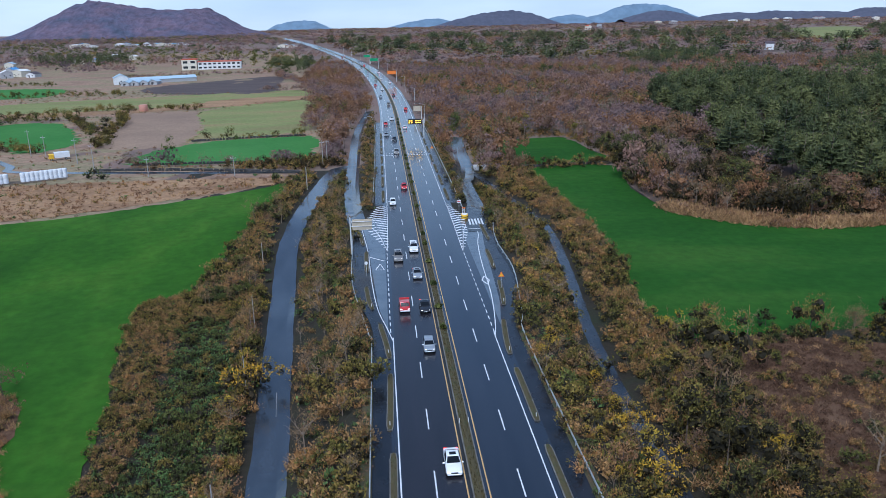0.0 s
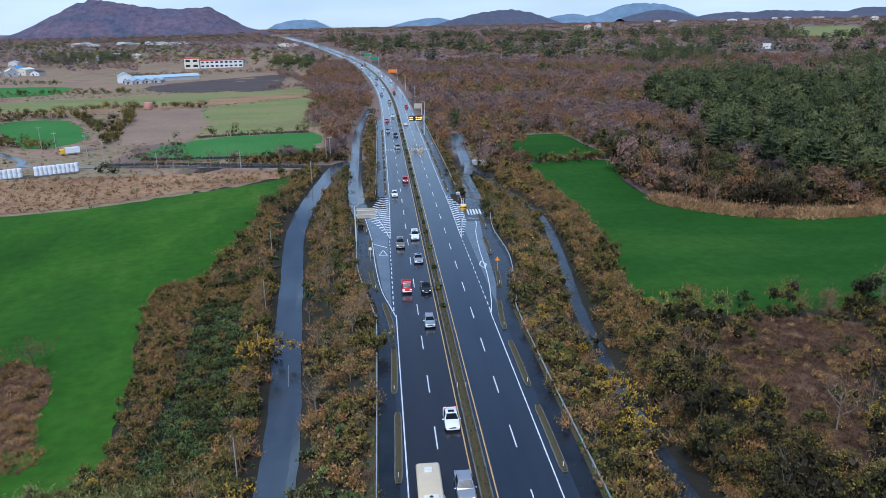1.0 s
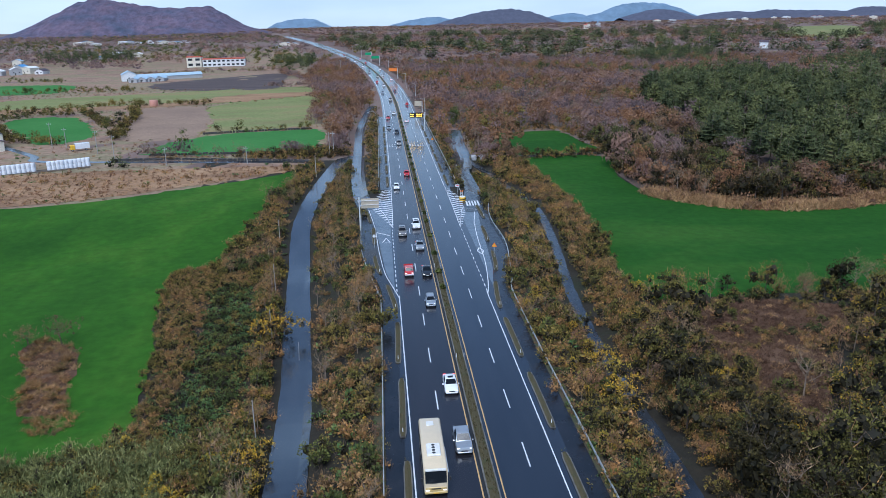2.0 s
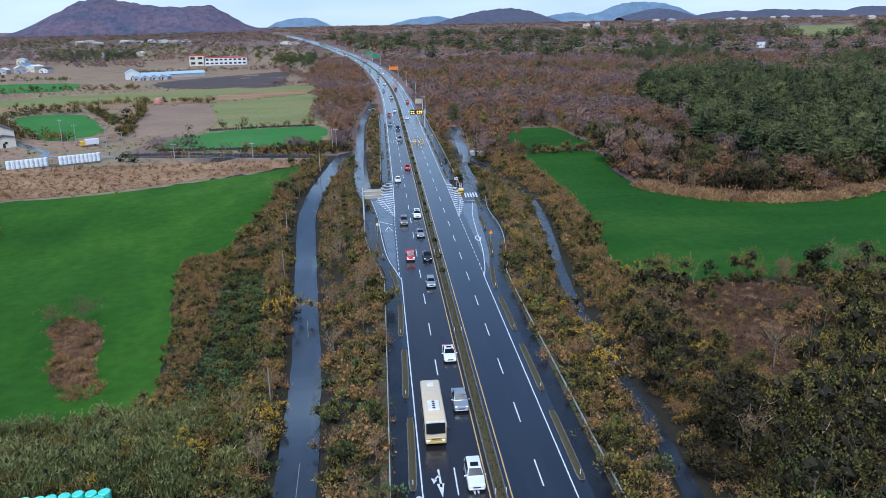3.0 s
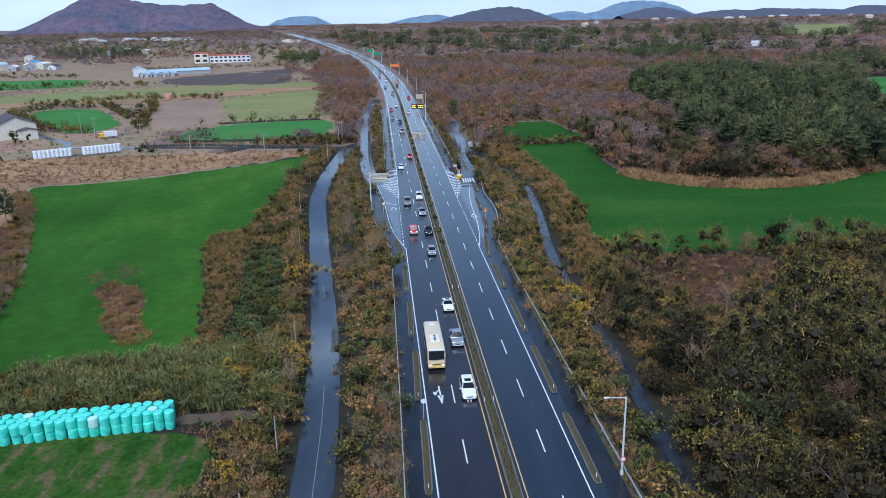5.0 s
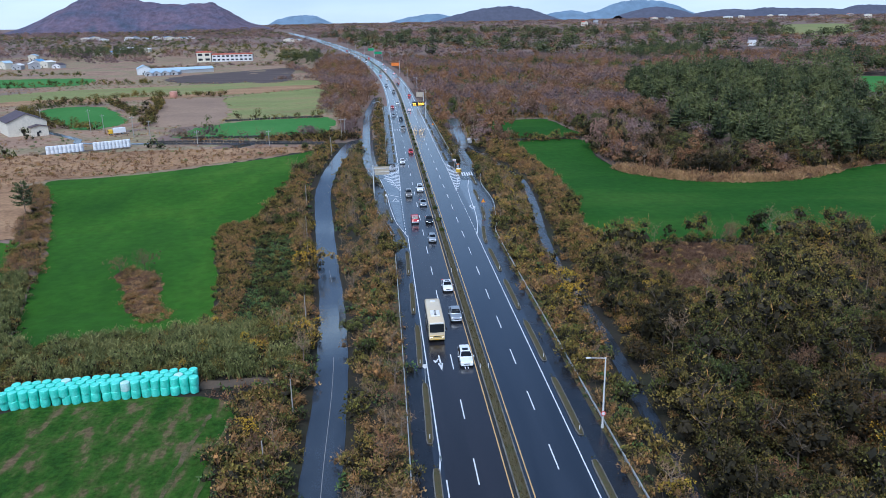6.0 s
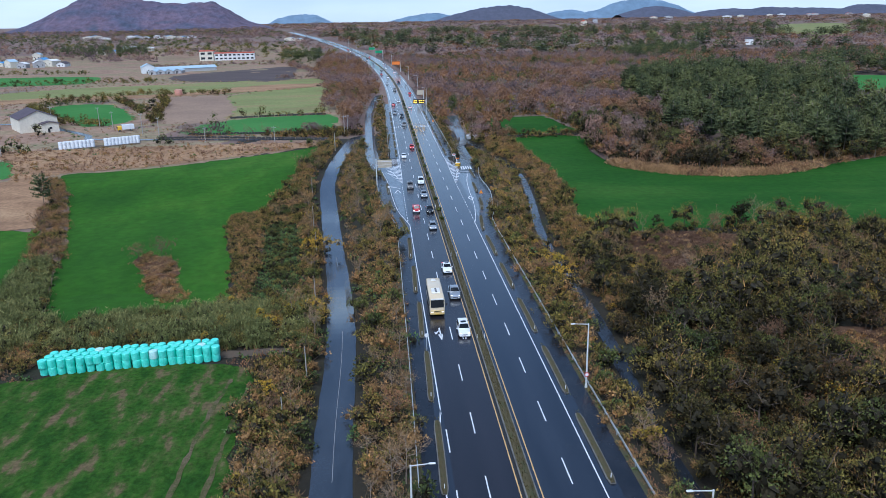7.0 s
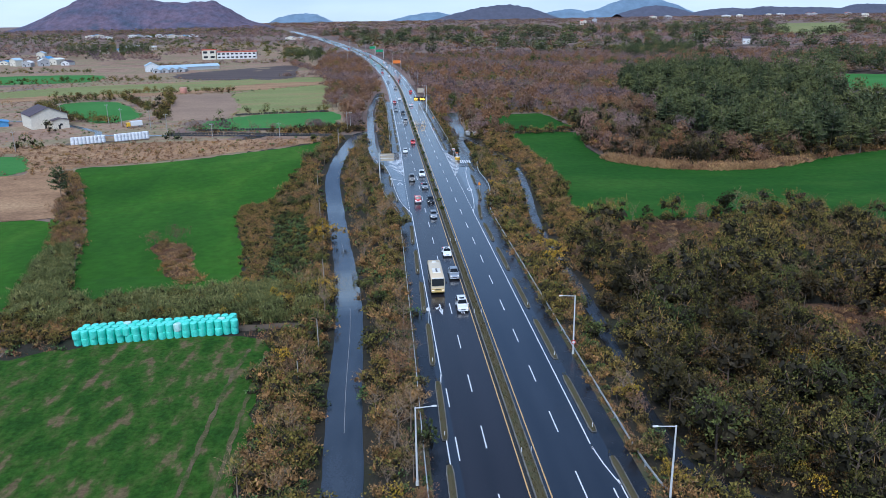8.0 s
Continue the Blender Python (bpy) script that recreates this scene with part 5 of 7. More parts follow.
def light_truck(x, y):
    ob = thing("light_truck", "small red cab-over truck with an open flat bed", "truck", "vehicles on the road", pose(x, y, 0.012))
    w = 0.86

    def ring(yy, z1, ww=w, z0=0.4):
        return [(-ww, yy, z0), (ww, yy, z0), (ww, yy, z1 * 0.55), (ww - 0.1, yy, z1 - 0.08), (ww - 0.2, yy, z1), (-ww + 0.2, yy, z1), (-ww + 0.1, yy, z1 - 0.08), (-ww, yy, z1 * 0.55)]
    cab = part("cab", Geo().loft([ring(0.0, 1.1, w * 0.95), ring(0.1, 1.22), ring(0.5, 1.88), ring(1.4, 1.92), ring(1.55, 1.85)]), M["car_red"], ob, smooth=True)
    part("windscreen", Geo().loft([[(-0.72, 0.08, 1.26), (0.72, 0.08, 1.26), (0.62, 0.42, 1.8), (-0.62, 0.42, 1.8)], [(-0.72, 0.3, 1.26), (0.72, 0.3, 1.26), (0.62, 0.6, 1.8), (-0.62, 0.6, 1.8)]]), M["glass"], cab)
    for s in (-1, 1):
        part("side_window", Geo().box(s * 0.8, s * 0.872, 0.55, 1.2, 1.2, 1.7, 0.02), M["glass"], cab)
        part("mirror", Geo().box(s * 0.92, s * 1.08, 0.2, 0.3, 1.2, 1.45, 0.02), M["trim"], cab)
        part("headlight", Geo().box(s * 0.45, s * 0.8, -0.02, 0.1, 0.72, 0.88, 0.02), M["headlight"], ob)
        part("side_board", Geo().box(s * 0.82, s * 0.88, 1.7, 4.7, 0.78, 1.15, 0.02), M["car_red"], ob)
        for yy in (0.75, 3.7):
            wheel(ob, s * 0.83, yy, 0.31)
    part("deck", Geo().box(-0.82, 0.82, 1.68, 4.7, 0.7, 0.79, 0.02), M["car_grey"], ob)
    part("head_board", Geo().box(-0.84, 0.84, 1.62, 1.68, 0.7, 1.75, 0.02), M["car_grey"], ob)
    part("tail_board", Geo().box(-0.86, 0.86, 4.7, 4.76, 0.7, 1.15, 0.02), M["car_red"], ob)
    part("bumper", Geo().box(-0.82, 0.82, -0.06, 0.1, 0.36, 0.58, 0.04), M["car_white"], ob)
    part("plate", Geo().box(-0.25, 0.25, -0.075, -0.063, 0.42, 0.52), M["plate"], ob, "plain white plate")
    return ob


coach(-6.15, 143.7)
near_cars = [car("sedan", "car_white", "white saloon car with a dark sunroof", -2.5, 165.1), car("pickup", "car_silver", "silver pickup with roof rails", -2.45, 151.0),
             car("suv", "car_white", "white sport utility car with dark glass", -2.65, 134.7), car("hatch", "car_silver", "silver hatchback with lit headlights", -3.0, 196.5)]
light_truck(-6.0, 212.8)
near_cars += [car("sedan", "car_black", "black saloon car with lit headlights", -2.6, 212.3), car("sedan", "car_silver", "pale silver saloon car on wet asphalt", -3.0, 229.8), car("suv", "car_white", "white sport utility car with dark glass", -2.9, 247.0),
              car("suv", "car_grey", "warm grey sport utility car on the road", -6.3, 241.0), car("hatch", "car_white", "white hatchback on the wet road", -6.4, 291.1), car("hatch", "car_red", "dark red hatchback with lit lamps", -2.7, 310.7),
              ]
for (i, x, y, away) in ((7, -3.3, 375.8, 0), (4, -3.3, 409.6, 0), (5, -6.5, 423.3, 0), (9, -6.4, 460, 0), (0, -3.1, 478, 0), (0, 2.3, 445.6, 1), (9, 5.6, 520, 1), (7, -3.1, 545, 0), (5, -6.3, 590, 0), (4, 2.4, 600, 1),
                        (2, -3.1, 640, 0), (9, -6.3, 672, 0), (0, 5.8, 690, 1), (6, 2.4, 735, 1), (7, -3.1, 720, 0), (3, -6.2, 770, 0), (5, -3.1, 812, 0), (2, 5.8, 800, 1), (0, -6.2, 850, 0), (4, -3.0, 880, 0), (9, 2.4, 905, 1),
                        (2, -6.2, 930, 0), (7, -3.1, 965, 0), (5, 5.8, 990, 1), (0, -6.2, 1030, 0), (9, -3.1, 1075, 0), (7, 2.4, 1090, 1), (2, -6.2, 1120, 0), (0, -3.1, 1160, 0)):
    turn = math.degrees(math.atan2(float(road_x(y) - road_x(y + 5)), 5))
    copy_thing(near_cars[i], pose(x + float(road_x(y)), y, float(rise(y)) + 0.03, 0, 0, turn + (180 if away else 0)))


# ---- buildings ----
def house(x, y, w, d, h, roof_h, turn, wall="wall_white", roof="roof_dark", label="small white farmhouse with a dark pitched roof", windows=2, name="house", sink=0.0):
    ob = thing(name, label, "house", "", pose(x, y, land_z(x, y) - 0.2 - sink, 0, 0, turn))
    g = Geo()
    g.add([(-w / 2, -d / 2, 0), (w / 2, -d / 2, 0), (w / 2, d / 2, 0), (-w / 2, d / 2, 0), (-w / 2, -d / 2, h), (w / 2, -d / 2, h), (w / 2, d / 2, h), (-w / 2, d / 2, h), (0, -d / 2, h + roof_h), (0, d / 2, h + roof_h)],
          [(0, 3, 2, 1), (0, 1, 5, 8, 4), (2, 3, 7, 9, 6), (1, 2, 6, 5), (3, 0, 4, 7)])
    body = part("wall", g, M[wall], ob)
    o, t = 0.4, 0.18
    slope = roof_h / (w / 2)
    for s in (-1, 1):
        a = [(s * (w / 2 + o), -d / 2 - o, h - o * slope + 0.02), (0, -d / 2 - o, h + roof_h + 0.02), (0, d / 2 + o, h + roof_h + 0.02), (s * (w / 2 + o), d / 2 + o, h - o * slope + 0.02)]
        part("roof", Geo().loft([a, [(p[0], p[1], p[2] + t) for p in a]]), M[roof], ob)
    for k in range(windows):
        xx = -w / 2 + w * (k + 0.5) / windows
        wd = part("window", Geo().box(xx - 0.6, xx + 0.6, -d / 2 - 0.05, -d / 2 + 0.05, h * 0.42, h * 0.42 + 1.0, 0.0), M["window"], body)
    part("door", Geo().box(-w * 0.12 - 0.5, -w * 0.12 + 0.5, -d / 2 - 0.06, -d / 2 + 0.04, 0.2, 2.3), M["trim"], body)
    return ob


def flat_block(x, y, w, d, h, turn, wall="wall_white", band="roof_red", label="long white school building with a red roof edge", rows=2, cols=9):
    ob = thing("building", label, "building", "", pose(x, y, land_z(x, y) - 0.3, 0, 0, turn))
    body = part("wall", Geo().box(-w / 2, w / 2, -d / 2, d / 2, 0, h, 0.05), M[wall], ob)
    part("parapet", Geo().box(-w / 2 - 0.2, w / 2 + 0.2, -d / 2 - 0.2, d / 2 + 0.2, h + 0.004, h + 1.1, 0.05), M[band], ob)
    for r in range(rows):
        for c in range(cols):
            xx = -w / 2 + w * (c + 0.5) / cols
            z = h * (r + 0.35) / rows
            part("window", Geo().box(xx - w / cols * 0.3, xx + w / cols * 0.3, -d / 2 - 0.05, -d / 2 + 0.05, z, z + h / rows * 0.45), M["window"], body)
    return ob


# the large cream barn house beside the track, with its annex
house(-187, 424, 17, 22, 6.8, 3.6, 34, "wall_cream", "roof_dark", "large cream barn house with a dark pitched roof", 1, "barn_house")
house(-175.5, 413.5, 7.5, 5, 4.4, 0.9, 34, "wall_cream", "roof_dark", "low cream annex with a dark lean-to roof", 1, "annex")
house(-212, 428, 9, 8, 2.6, 0.8, 24, "roof_sky", "roof_sky", "small shed clad in faded blue sheet", 1, "shed")
# school, sheds and long barn
flat_block(-216, 972, 16, 14, 11, 4, "wall_cream", "roof_red", "cream school stair block with a red roof edge", 2, 2)
flat_block(-184, 974, 46, 12, 8, 4, "wall_white", "roof_red", "long white school building with a red roof edge", 2, 9)
house(-237, 800, 12, 15, 6.0, 3.0, 20, "wall_white", "roof_blue", "white barn with a rounded pale roof", 1, "barn")
house(-205, 812, 11, 60, 3.5, 2.0, -62, "wall_grey", "roof_blue", "long low barn with a pale blue sheet roof", 1, "barn")
for k in range(4):
    house(-226 + 7 * k, 782 + 3 * k, 7, 14, 2.8, 1.6, 0, "wall_grey", "roof_blue", "low greenhouse with a pale curved roof", 1, "greenhouse")
_hr = np.random.default_rng(12)
VILLAGE = [(-436, 940), (-416, 917), (-399, 906), (-385, 912), (-398, 956), (-378, 930), (-362, 920), (-449, 1065), (-635, 1772), (-644, 1850), (-594, 1755), (-554, 1800), (-565, 1880), (-516, 1783), (-502, 1820), (-490, 1850),
           (-466, 1793), (-452, 1830), (-436, 1860), (-398, 1160), (-390, 1191), (-380, 1234), (-398, 1268), (-356, 1235), (-185, 1447), (-181, 1554), (-165, 1547)]
for x, y in VILLAGE:
    w = _hr.uniform(9, 15) * (1.5 if y > 1500 else 1.0)
    house(x, y, w, _hr.uniform(8, 13), _hr.uniform(3, 7), _hr.uniform(1.2, 2.5), _hr.uniform(-40, 40), ("wall_white", "wall_cream", "wall_grey")[_hr.integers(0, 3)], ("roof_sky", "roof_dark", "roof_blue", "wall_white")[_hr.integers(0, 4)],
          "small village house seen far across the fields")
for x, y, w in ((1199, 3389, 46), (1245, 3330, 50), (1515, 3349, 60), (1600, 3400, 40), (1911, 3743, 40), (1950, 3700, 60), (2150, 3800, 50), (2090, 3651, 44), (2263, 3653, 50), (1910, 2976, 40), (754, 2738, 26), (616, 2375, 22)):
    house(x, y, w * 0.65, 14, 12, 3, _hr.uniform(-25, 25), ("wall_white", "wall_cream", "wall_grey")[w % 3], ("roof_red", "wall_white", "roof_sky")[_hr.integers(0, 3)], "pale building on the far wooded plateau", 3)

house(499, 1069, 12, 10, 8, 2.5, 70, "wall_white", "roof_dark", "white house with a dark roof among the woods", 2)


def stone_wall(points, label="low dark basalt field wall"):
    rng = np.random.default_rng(int(abs(points[0][0])))
    line = smooth_line(points, 1.2)
    g = Geo()
    for q in line:
        for lv in range(2):
            s = rng.uniform(0.4, 0.75)
            x, y, z = q[0] + rng.normal(0, 0.1), q[1] + rng.normal(0, 0.1), land_z(*q) + lv * 0.5
            g.box(x - s, x + s, y - 0.35, y + 0.35, z - 0.1, z + 0.5 * rng.uniform(0.8, 1.2), 0.12)
    return solo("field_wall", g, M["stone"], label, "wall", "structure")


stone_wall([(42.6, 363.1), (57, 364.4), (76.5, 364.8)])
stone_wall([(-37.2, 360.2), (-80.5, 370.8), (-112.7, 375.3)])
stone_wall([(-101.7, 384.4), (-70.4, 383.4), (-38.2, 381.3)])
stone_wall([(-94, 445), (-70, 452), (-45, 456)])


def box_truck(x, y, turn):
    ob = thing("parked_truck", "white and yellow truck parked on the farm track", "truck", "", pose(x, y, land_z(x, y) + 0.05, 0, 0, turn))
    part("cargo_box", Geo().box(-1.2, 1.2, 0.4, 6.0, 0.9, 3.2, 0.08), M["car_white"], ob)
    part("cab", Geo().box(-1.1, 1.1, -1.6, 0.3, 0.6, 2.6, 0.2), M["cushion_yellow"], ob)
    part("windscreen", Geo().box(-0.95, 0.95, -1.63, -1.5, 1.6, 2.3, 0.0), M["glass"], ob)
    for s in (-1, 1):
        for yy in (-0.8, 4.6):
            wheel(ob, s * 1.12, yy, 0.45, 0.28)


box_truck(-139, 405, -60)
tank = thing("water_tank", "pair of dark blue tanks beside the lane", "tank", "", pose(24.6, 361, land_z(24.6, 361)))
for dx in (0, 2.6):
    part("tank", Geo().box(dx - 1.0, dx + 1.0, -1.4, 1.4, 0, 1.9, 0.25), M["wall_grey"], tank)


def far_sign(y, side, h, w, mat, label):
    x = float(road_x(y)) + side * 12
    ob = thing("road_sign", label, "road sign", "", pose(x, y, float(rise(y)) - 0.1))
    part("mast", Geo().cyl((0, 0, 0), (0, 0, h), 0.2, 0.16, 10), M["pole"], ob)
    part("panel", Geo().box(-side * w if side > 0 else 0.3, -0.3 if side > 0 else w, -0.25, -0.15, h - 2.6, h, 0.03), M[mat], ob)


far_sign(700, 1, 9, 7, "orange", "amber message sign far along the road")
far_sign(860, 1, 10, 8, "sign_green", "green direction sign far along the road")
far_sign(930, 1, 10, 7, "sign_green", "green direction sign far along the road")
far_sign(480, 1, 6.5, 4, "sign_back", "grey back of a sign board")


# ---- hills ----
def hill(x, y, wide, deep, low, high, mat, label, profile, seed=1, name="hill"):
    """A long hill whose skyline rises and falls along its length."""
    nx, ny = 110, 26
    g = Geo()
    us, ks = [p[0] for p in profile], [p[1] for p in profile]
    for j in range(ny + 1):
        for i in range(nx + 1):
            u, v = 2 * i / nx - 1, 2 * j / ny - 1
            k = float(np.interp(u, us, ks)) * 0.6 + 0.2 * float(np.interp(u - 0.03, us, ks)) + 0.2 * float(np.interp(u + 0.03, us, ks))
            k *= 0.5 + 0.5 * math.cos(math.pi * abs(v))
            p = Vector((u * wide / 300 + seed, v * deep / 300, seed * 0.3))
            g.v.append((x + u * wide / 2, y + v * deep / 2, low + high * k * (1 + 0.05 * noise.noise(p * 5) + 0.03 * noise.noise(p * 16))))
    w = nx + 1
    g.f = [(j * w + i, j * w + i + 1, (j + 1) * w + i + 1, (j + 1) * w + i) for j in range(ny) for i in range(nx)]
    return solo(name, g, M[mat], label, "hill", "structure", smooth=True)


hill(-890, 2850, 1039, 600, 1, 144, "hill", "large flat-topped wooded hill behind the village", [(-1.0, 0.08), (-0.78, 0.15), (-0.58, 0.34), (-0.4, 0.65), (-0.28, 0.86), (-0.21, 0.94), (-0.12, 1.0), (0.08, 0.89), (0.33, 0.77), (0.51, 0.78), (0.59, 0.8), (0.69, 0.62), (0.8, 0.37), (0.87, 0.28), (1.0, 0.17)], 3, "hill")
hill(-443, 4600, 432, 300, 6, 78, "hazed_far_hill", "hazy blue hill on the horizon", [(-1.0, 0.18), (-0.62, 0.72), (-0.24, 0.94), (0.13, 1.0), (0.42, 0.91), (0.71, 0.53), (1.0, 0.15)], 4, "distant_hill")
hill(296, 4600, 460, 300, 23, 56, "hazed_far_hill", "hazy blue hill on the horizon", [(-1.0, 0.26), (-0.5, 0.72), (-0.07, 0.97), (0.21, 1.0), (0.57, 0.69), (1.0, 0.21)], 5, "distant_hill")
hill(609, 4000, 680, 300, 16, 90, "hazed_dusk_hill", "dusky blue hill on the horizon", [(-1.0, 0.21), (-0.7, 0.53), (-0.37, 0.81), (-0.03, 0.97), (0.18, 1.0), (0.44, 0.85), (0.61, 0.65), (0.78, 0.43), (1.0, 0.13)], 9, "distant_hill")
hill(1095, 4600, 338, 300, 29, 57, "hazed_far_hill", "hazy blue hill on the horizon", [(-1.0, 0.21), (-0.51, 0.73), (0.19, 1.0), (0.59, 0.84), (1.0, 0.21)], 7, "distant_hill")
hill(1565, 4650, 815, 300, 19, 119, "hazed_far_hill", "tall hazy blue hill on the horizon", [(-1.0, 0.2), (-0.79, 0.45), (-0.63, 0.52), (-0.46, 0.76), (-0.29, 0.93), (-0.04, 1.0), (0.3, 0.93), (0.56, 0.7), (0.73, 0.44), (1.0, 0.1)], 8, "distant_hill")
hill(1547, 4300, 450, 300, 30, 65, "hazed_dusk_hill", "dusky blue hill on the horizon", [(-1.0, 0.31), (-0.65, 0.65), (-0.3, 0.9), (-0.02, 1.0), (0.34, 0.86), (0.7, 0.57), (1.0, 0.18)], 6, "distant_hill")
hill(2570, 4250, 1766, 300, 18, 68, "hazed_dusk_hill", "low dusky ridge on the horizon", [(-1.0, 0.29), (-0.91, 0.62), (-0.8, 0.77), (-0.69, 0.83), (-0.57, 0.71), (-0.51, 0.92), (-0.33, 0.83), (-0.14, 0.79), (0.03, 0.67), (0.12, 1.0), (0.27, 0.97), (0.49, 0.74), (1.0, 0.18)], 11, "distant_hill")
hill(-2353, 4300, 890, 300, -4, 41, "hazed_far_hill", "faint low hill on the horizon", [(-1.0, 0.32), (-0.37, 0.86), (0.25, 1.0), (1.0, 0.29)], 13, "distant_hill")


# ---- plants ----
# A plant is a set of four-cornered blades for its wood and for its leaves: arrays of n x 4 x 3.
def stick(p0, p1, r0, r1):
    """A thin three-sided limb."""
    p0, p1 = np.array(p0, float), np.array(p1, float)
    d = p1 - p0
    d = d / max(1e-6, np.linalg.norm(d))
    u = np.cross(d, (0.3, 0.5, 0.8))
    u /= np.linalg.norm(u)
    w = np.cross(d, u)
    k = [u * math.cos(t) + w * math.sin(t) for t in (0, 2.094, 4.189)]
    return [[p0 + k[i] * r0, p0 + k[(i + 1) % 3] * r0, p1 + k[(i + 1) % 3] * r1, p1 + k[i] * r1] for i in range(3)]


def twigs(rng, start, n, length, spread, width, rise_by=0.8):
    """Fine bare shoots that fan out from the given places."""
    s = start[rng.integers(0, len(start), n)]
    d = rng.normal(0, spread, (n, 3))
    d[:, 2] = np.abs(d[:, 2]) * 0.5 + rise_by
    d /= np.linalg.norm(d, axis=1)[:, None]
    l = length * rng.uniform(0.5, 1.3, (n, 1))
    side = np.cross(d, rng.normal(0, 1, (n, 3)))
    side /= np.linalg.norm(side, axis=1)[:, None]
    e = s + d * l
    return np.stack([s - side * width * 1.2, s + side * width * 1.2, e, e], 1)


def sprigs(rng, p, d, size):
    """Pointed sprigs of leaves that stand out from a crown."""
    n = len(p)
    way = d * 0.55 + np.array((0, 0, 0.4)) + rng.normal(0, 0.5, (n, 3))
    way /= np.linalg.norm(way, axis=1)[:, None]
    across = np.cross(way, rng.normal(0, 1, (n, 3)))
    across /= np.linalg.norm(across, axis=1)[:, None]
    s = size * rng.uniform(0.6, 1.4, (n, 1))
    w = s * rng.uniform(0.26, 0.46, (n, 1))
    tip = p + way * s
    return np.stack([p - across * w, p + way * s * 0.25 + across * w, tip, tip], 1)


INNER = []  # the twiggy insides of the crown in hand, coloured dark as if in shade


def hearts(rng, c, r, each):
    """The dense inside of each lump of a crown: broad leaves that lie every way round its middle."""
    k = np.repeat(np.arange(len(c)), each)
    n = len(k)
    d = rng.normal(0, 1, (n, 3))
    d /= np.linalg.norm(d, axis=1)[:, None]
    mid = c[k] + d * (r[k] * rng.uniform(0.15, 0.72, n))[:, None] * np.array((1, 1, 0.85))
    u = np.cross(d + rng.normal(0, 0.45, (n, 3)), rng.normal(0, 1, (n, 3)))
    u /= np.linalg.norm(u, axis=1)[:, None]
    w = np.cross(u, d)
    w /= np.linalg.norm(w, axis=1)[:, None]
    a = (r[k] * rng.uniform(0.2, 0.42, n))[:, None]
    b = (r[k] * rng.uniform(0.16, 0.34, n))[:, None]
    q = np.stack([mid - u * a, mid - w * b + u * a * 0.3, mid + u * a * 1.2, mid + w * b - u * a * 0.2], 1)
    q[:, :, 2] = np.maximum(q[:, :, 2], 0.02)
    return q


def crown(rng, n, wide, low, high, count, size, detail=1.0, heart=0.55, fill=0.45, dense=False):
    """A lumpy crown: dense hearts with leaves all over them."""
    few = max(3, int(round(count * 0.72 * min(1.0, 0.17 + detail))))
    n, size = (int(n * 1.75), size * 0.68) if detail >= 0.5 else (int(n * 1.35), size * 0.84)
    c = np.stack([rng.normal(0, wide * 0.3, few), rng.normal(0, wide * 0.3, few), rng.uniform(low, high, few)], 1)
    mid = (low + high) / 2
    c[:, :2] *= (1 - 0.6 * np.clip((c[:, 2] - mid) / max(0.1, (high - low) / 2), -0.4, 1))[:, None]
    r = rng.uniform(0.15, 0.29, few) * wide * (count / few) ** 0.33
    k = rng.integers(0, few, n)
    d = rng.normal(0, 1, (n, 3))
    d[:, 2] = np.abs(d[:, 2]) * 1.15 - 0.35
    d /= np.linalg.norm(d, axis=1)[:, None]
    p = c[k] + d * (r[k] * rng.uniform(0.5 + fill * 0.5, 1.12, n))[:, None]
    p[:, 2] = np.maximum(p[:, 2], 0.1)
    leaf = sprigs(rng, p, d, size)
    if not heart:
        return leaf, c
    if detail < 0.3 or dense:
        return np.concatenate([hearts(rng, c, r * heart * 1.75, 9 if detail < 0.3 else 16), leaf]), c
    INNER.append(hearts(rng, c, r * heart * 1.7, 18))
    return leaf, c


def tree_wood(rng, h, wide, crown_low, r=0.16, limbs=5):
    q = []
    top = np.array((rng.normal(0, 0.2), rng.normal(0, 0.2), h * 0.75))
    mid = top * np.array((0.4, 0.4, 0.5))
    q += stick((0, 0, -0.3), mid, r, r * 0.7) + stick(mid, top, r * 0.7, r * 0.3)
    ends = []
    for i in range(limbs):
        t = rng.uniform(0.35, 0.95)
        p = top * t
        a = 2 * math.pi * (i + rng.uniform(0, 0.6)) / limbs
        e = p + np.array((math.cos(a), math.sin(a), 0)) * wide * rng.uniform(0.25, 0.5) + np.array((0, 0, h * rng.uniform(0.12, 0.32)))
        q += stick(p, e, r * 0.45, r * 0.15)
        ends.append(e)
        for _ in range(3):
            m = p + (e - p) * rng.uniform(0.4, 0.9)
            f = m + rng.normal(0, 1, 3) * wide * 0.14 + np.array((0, 0, h * 0.1))
            q += stick(m, f, r * 0.2, r * 0.06)
            ends.append(f)
    return np.array(q), np.array(ends)


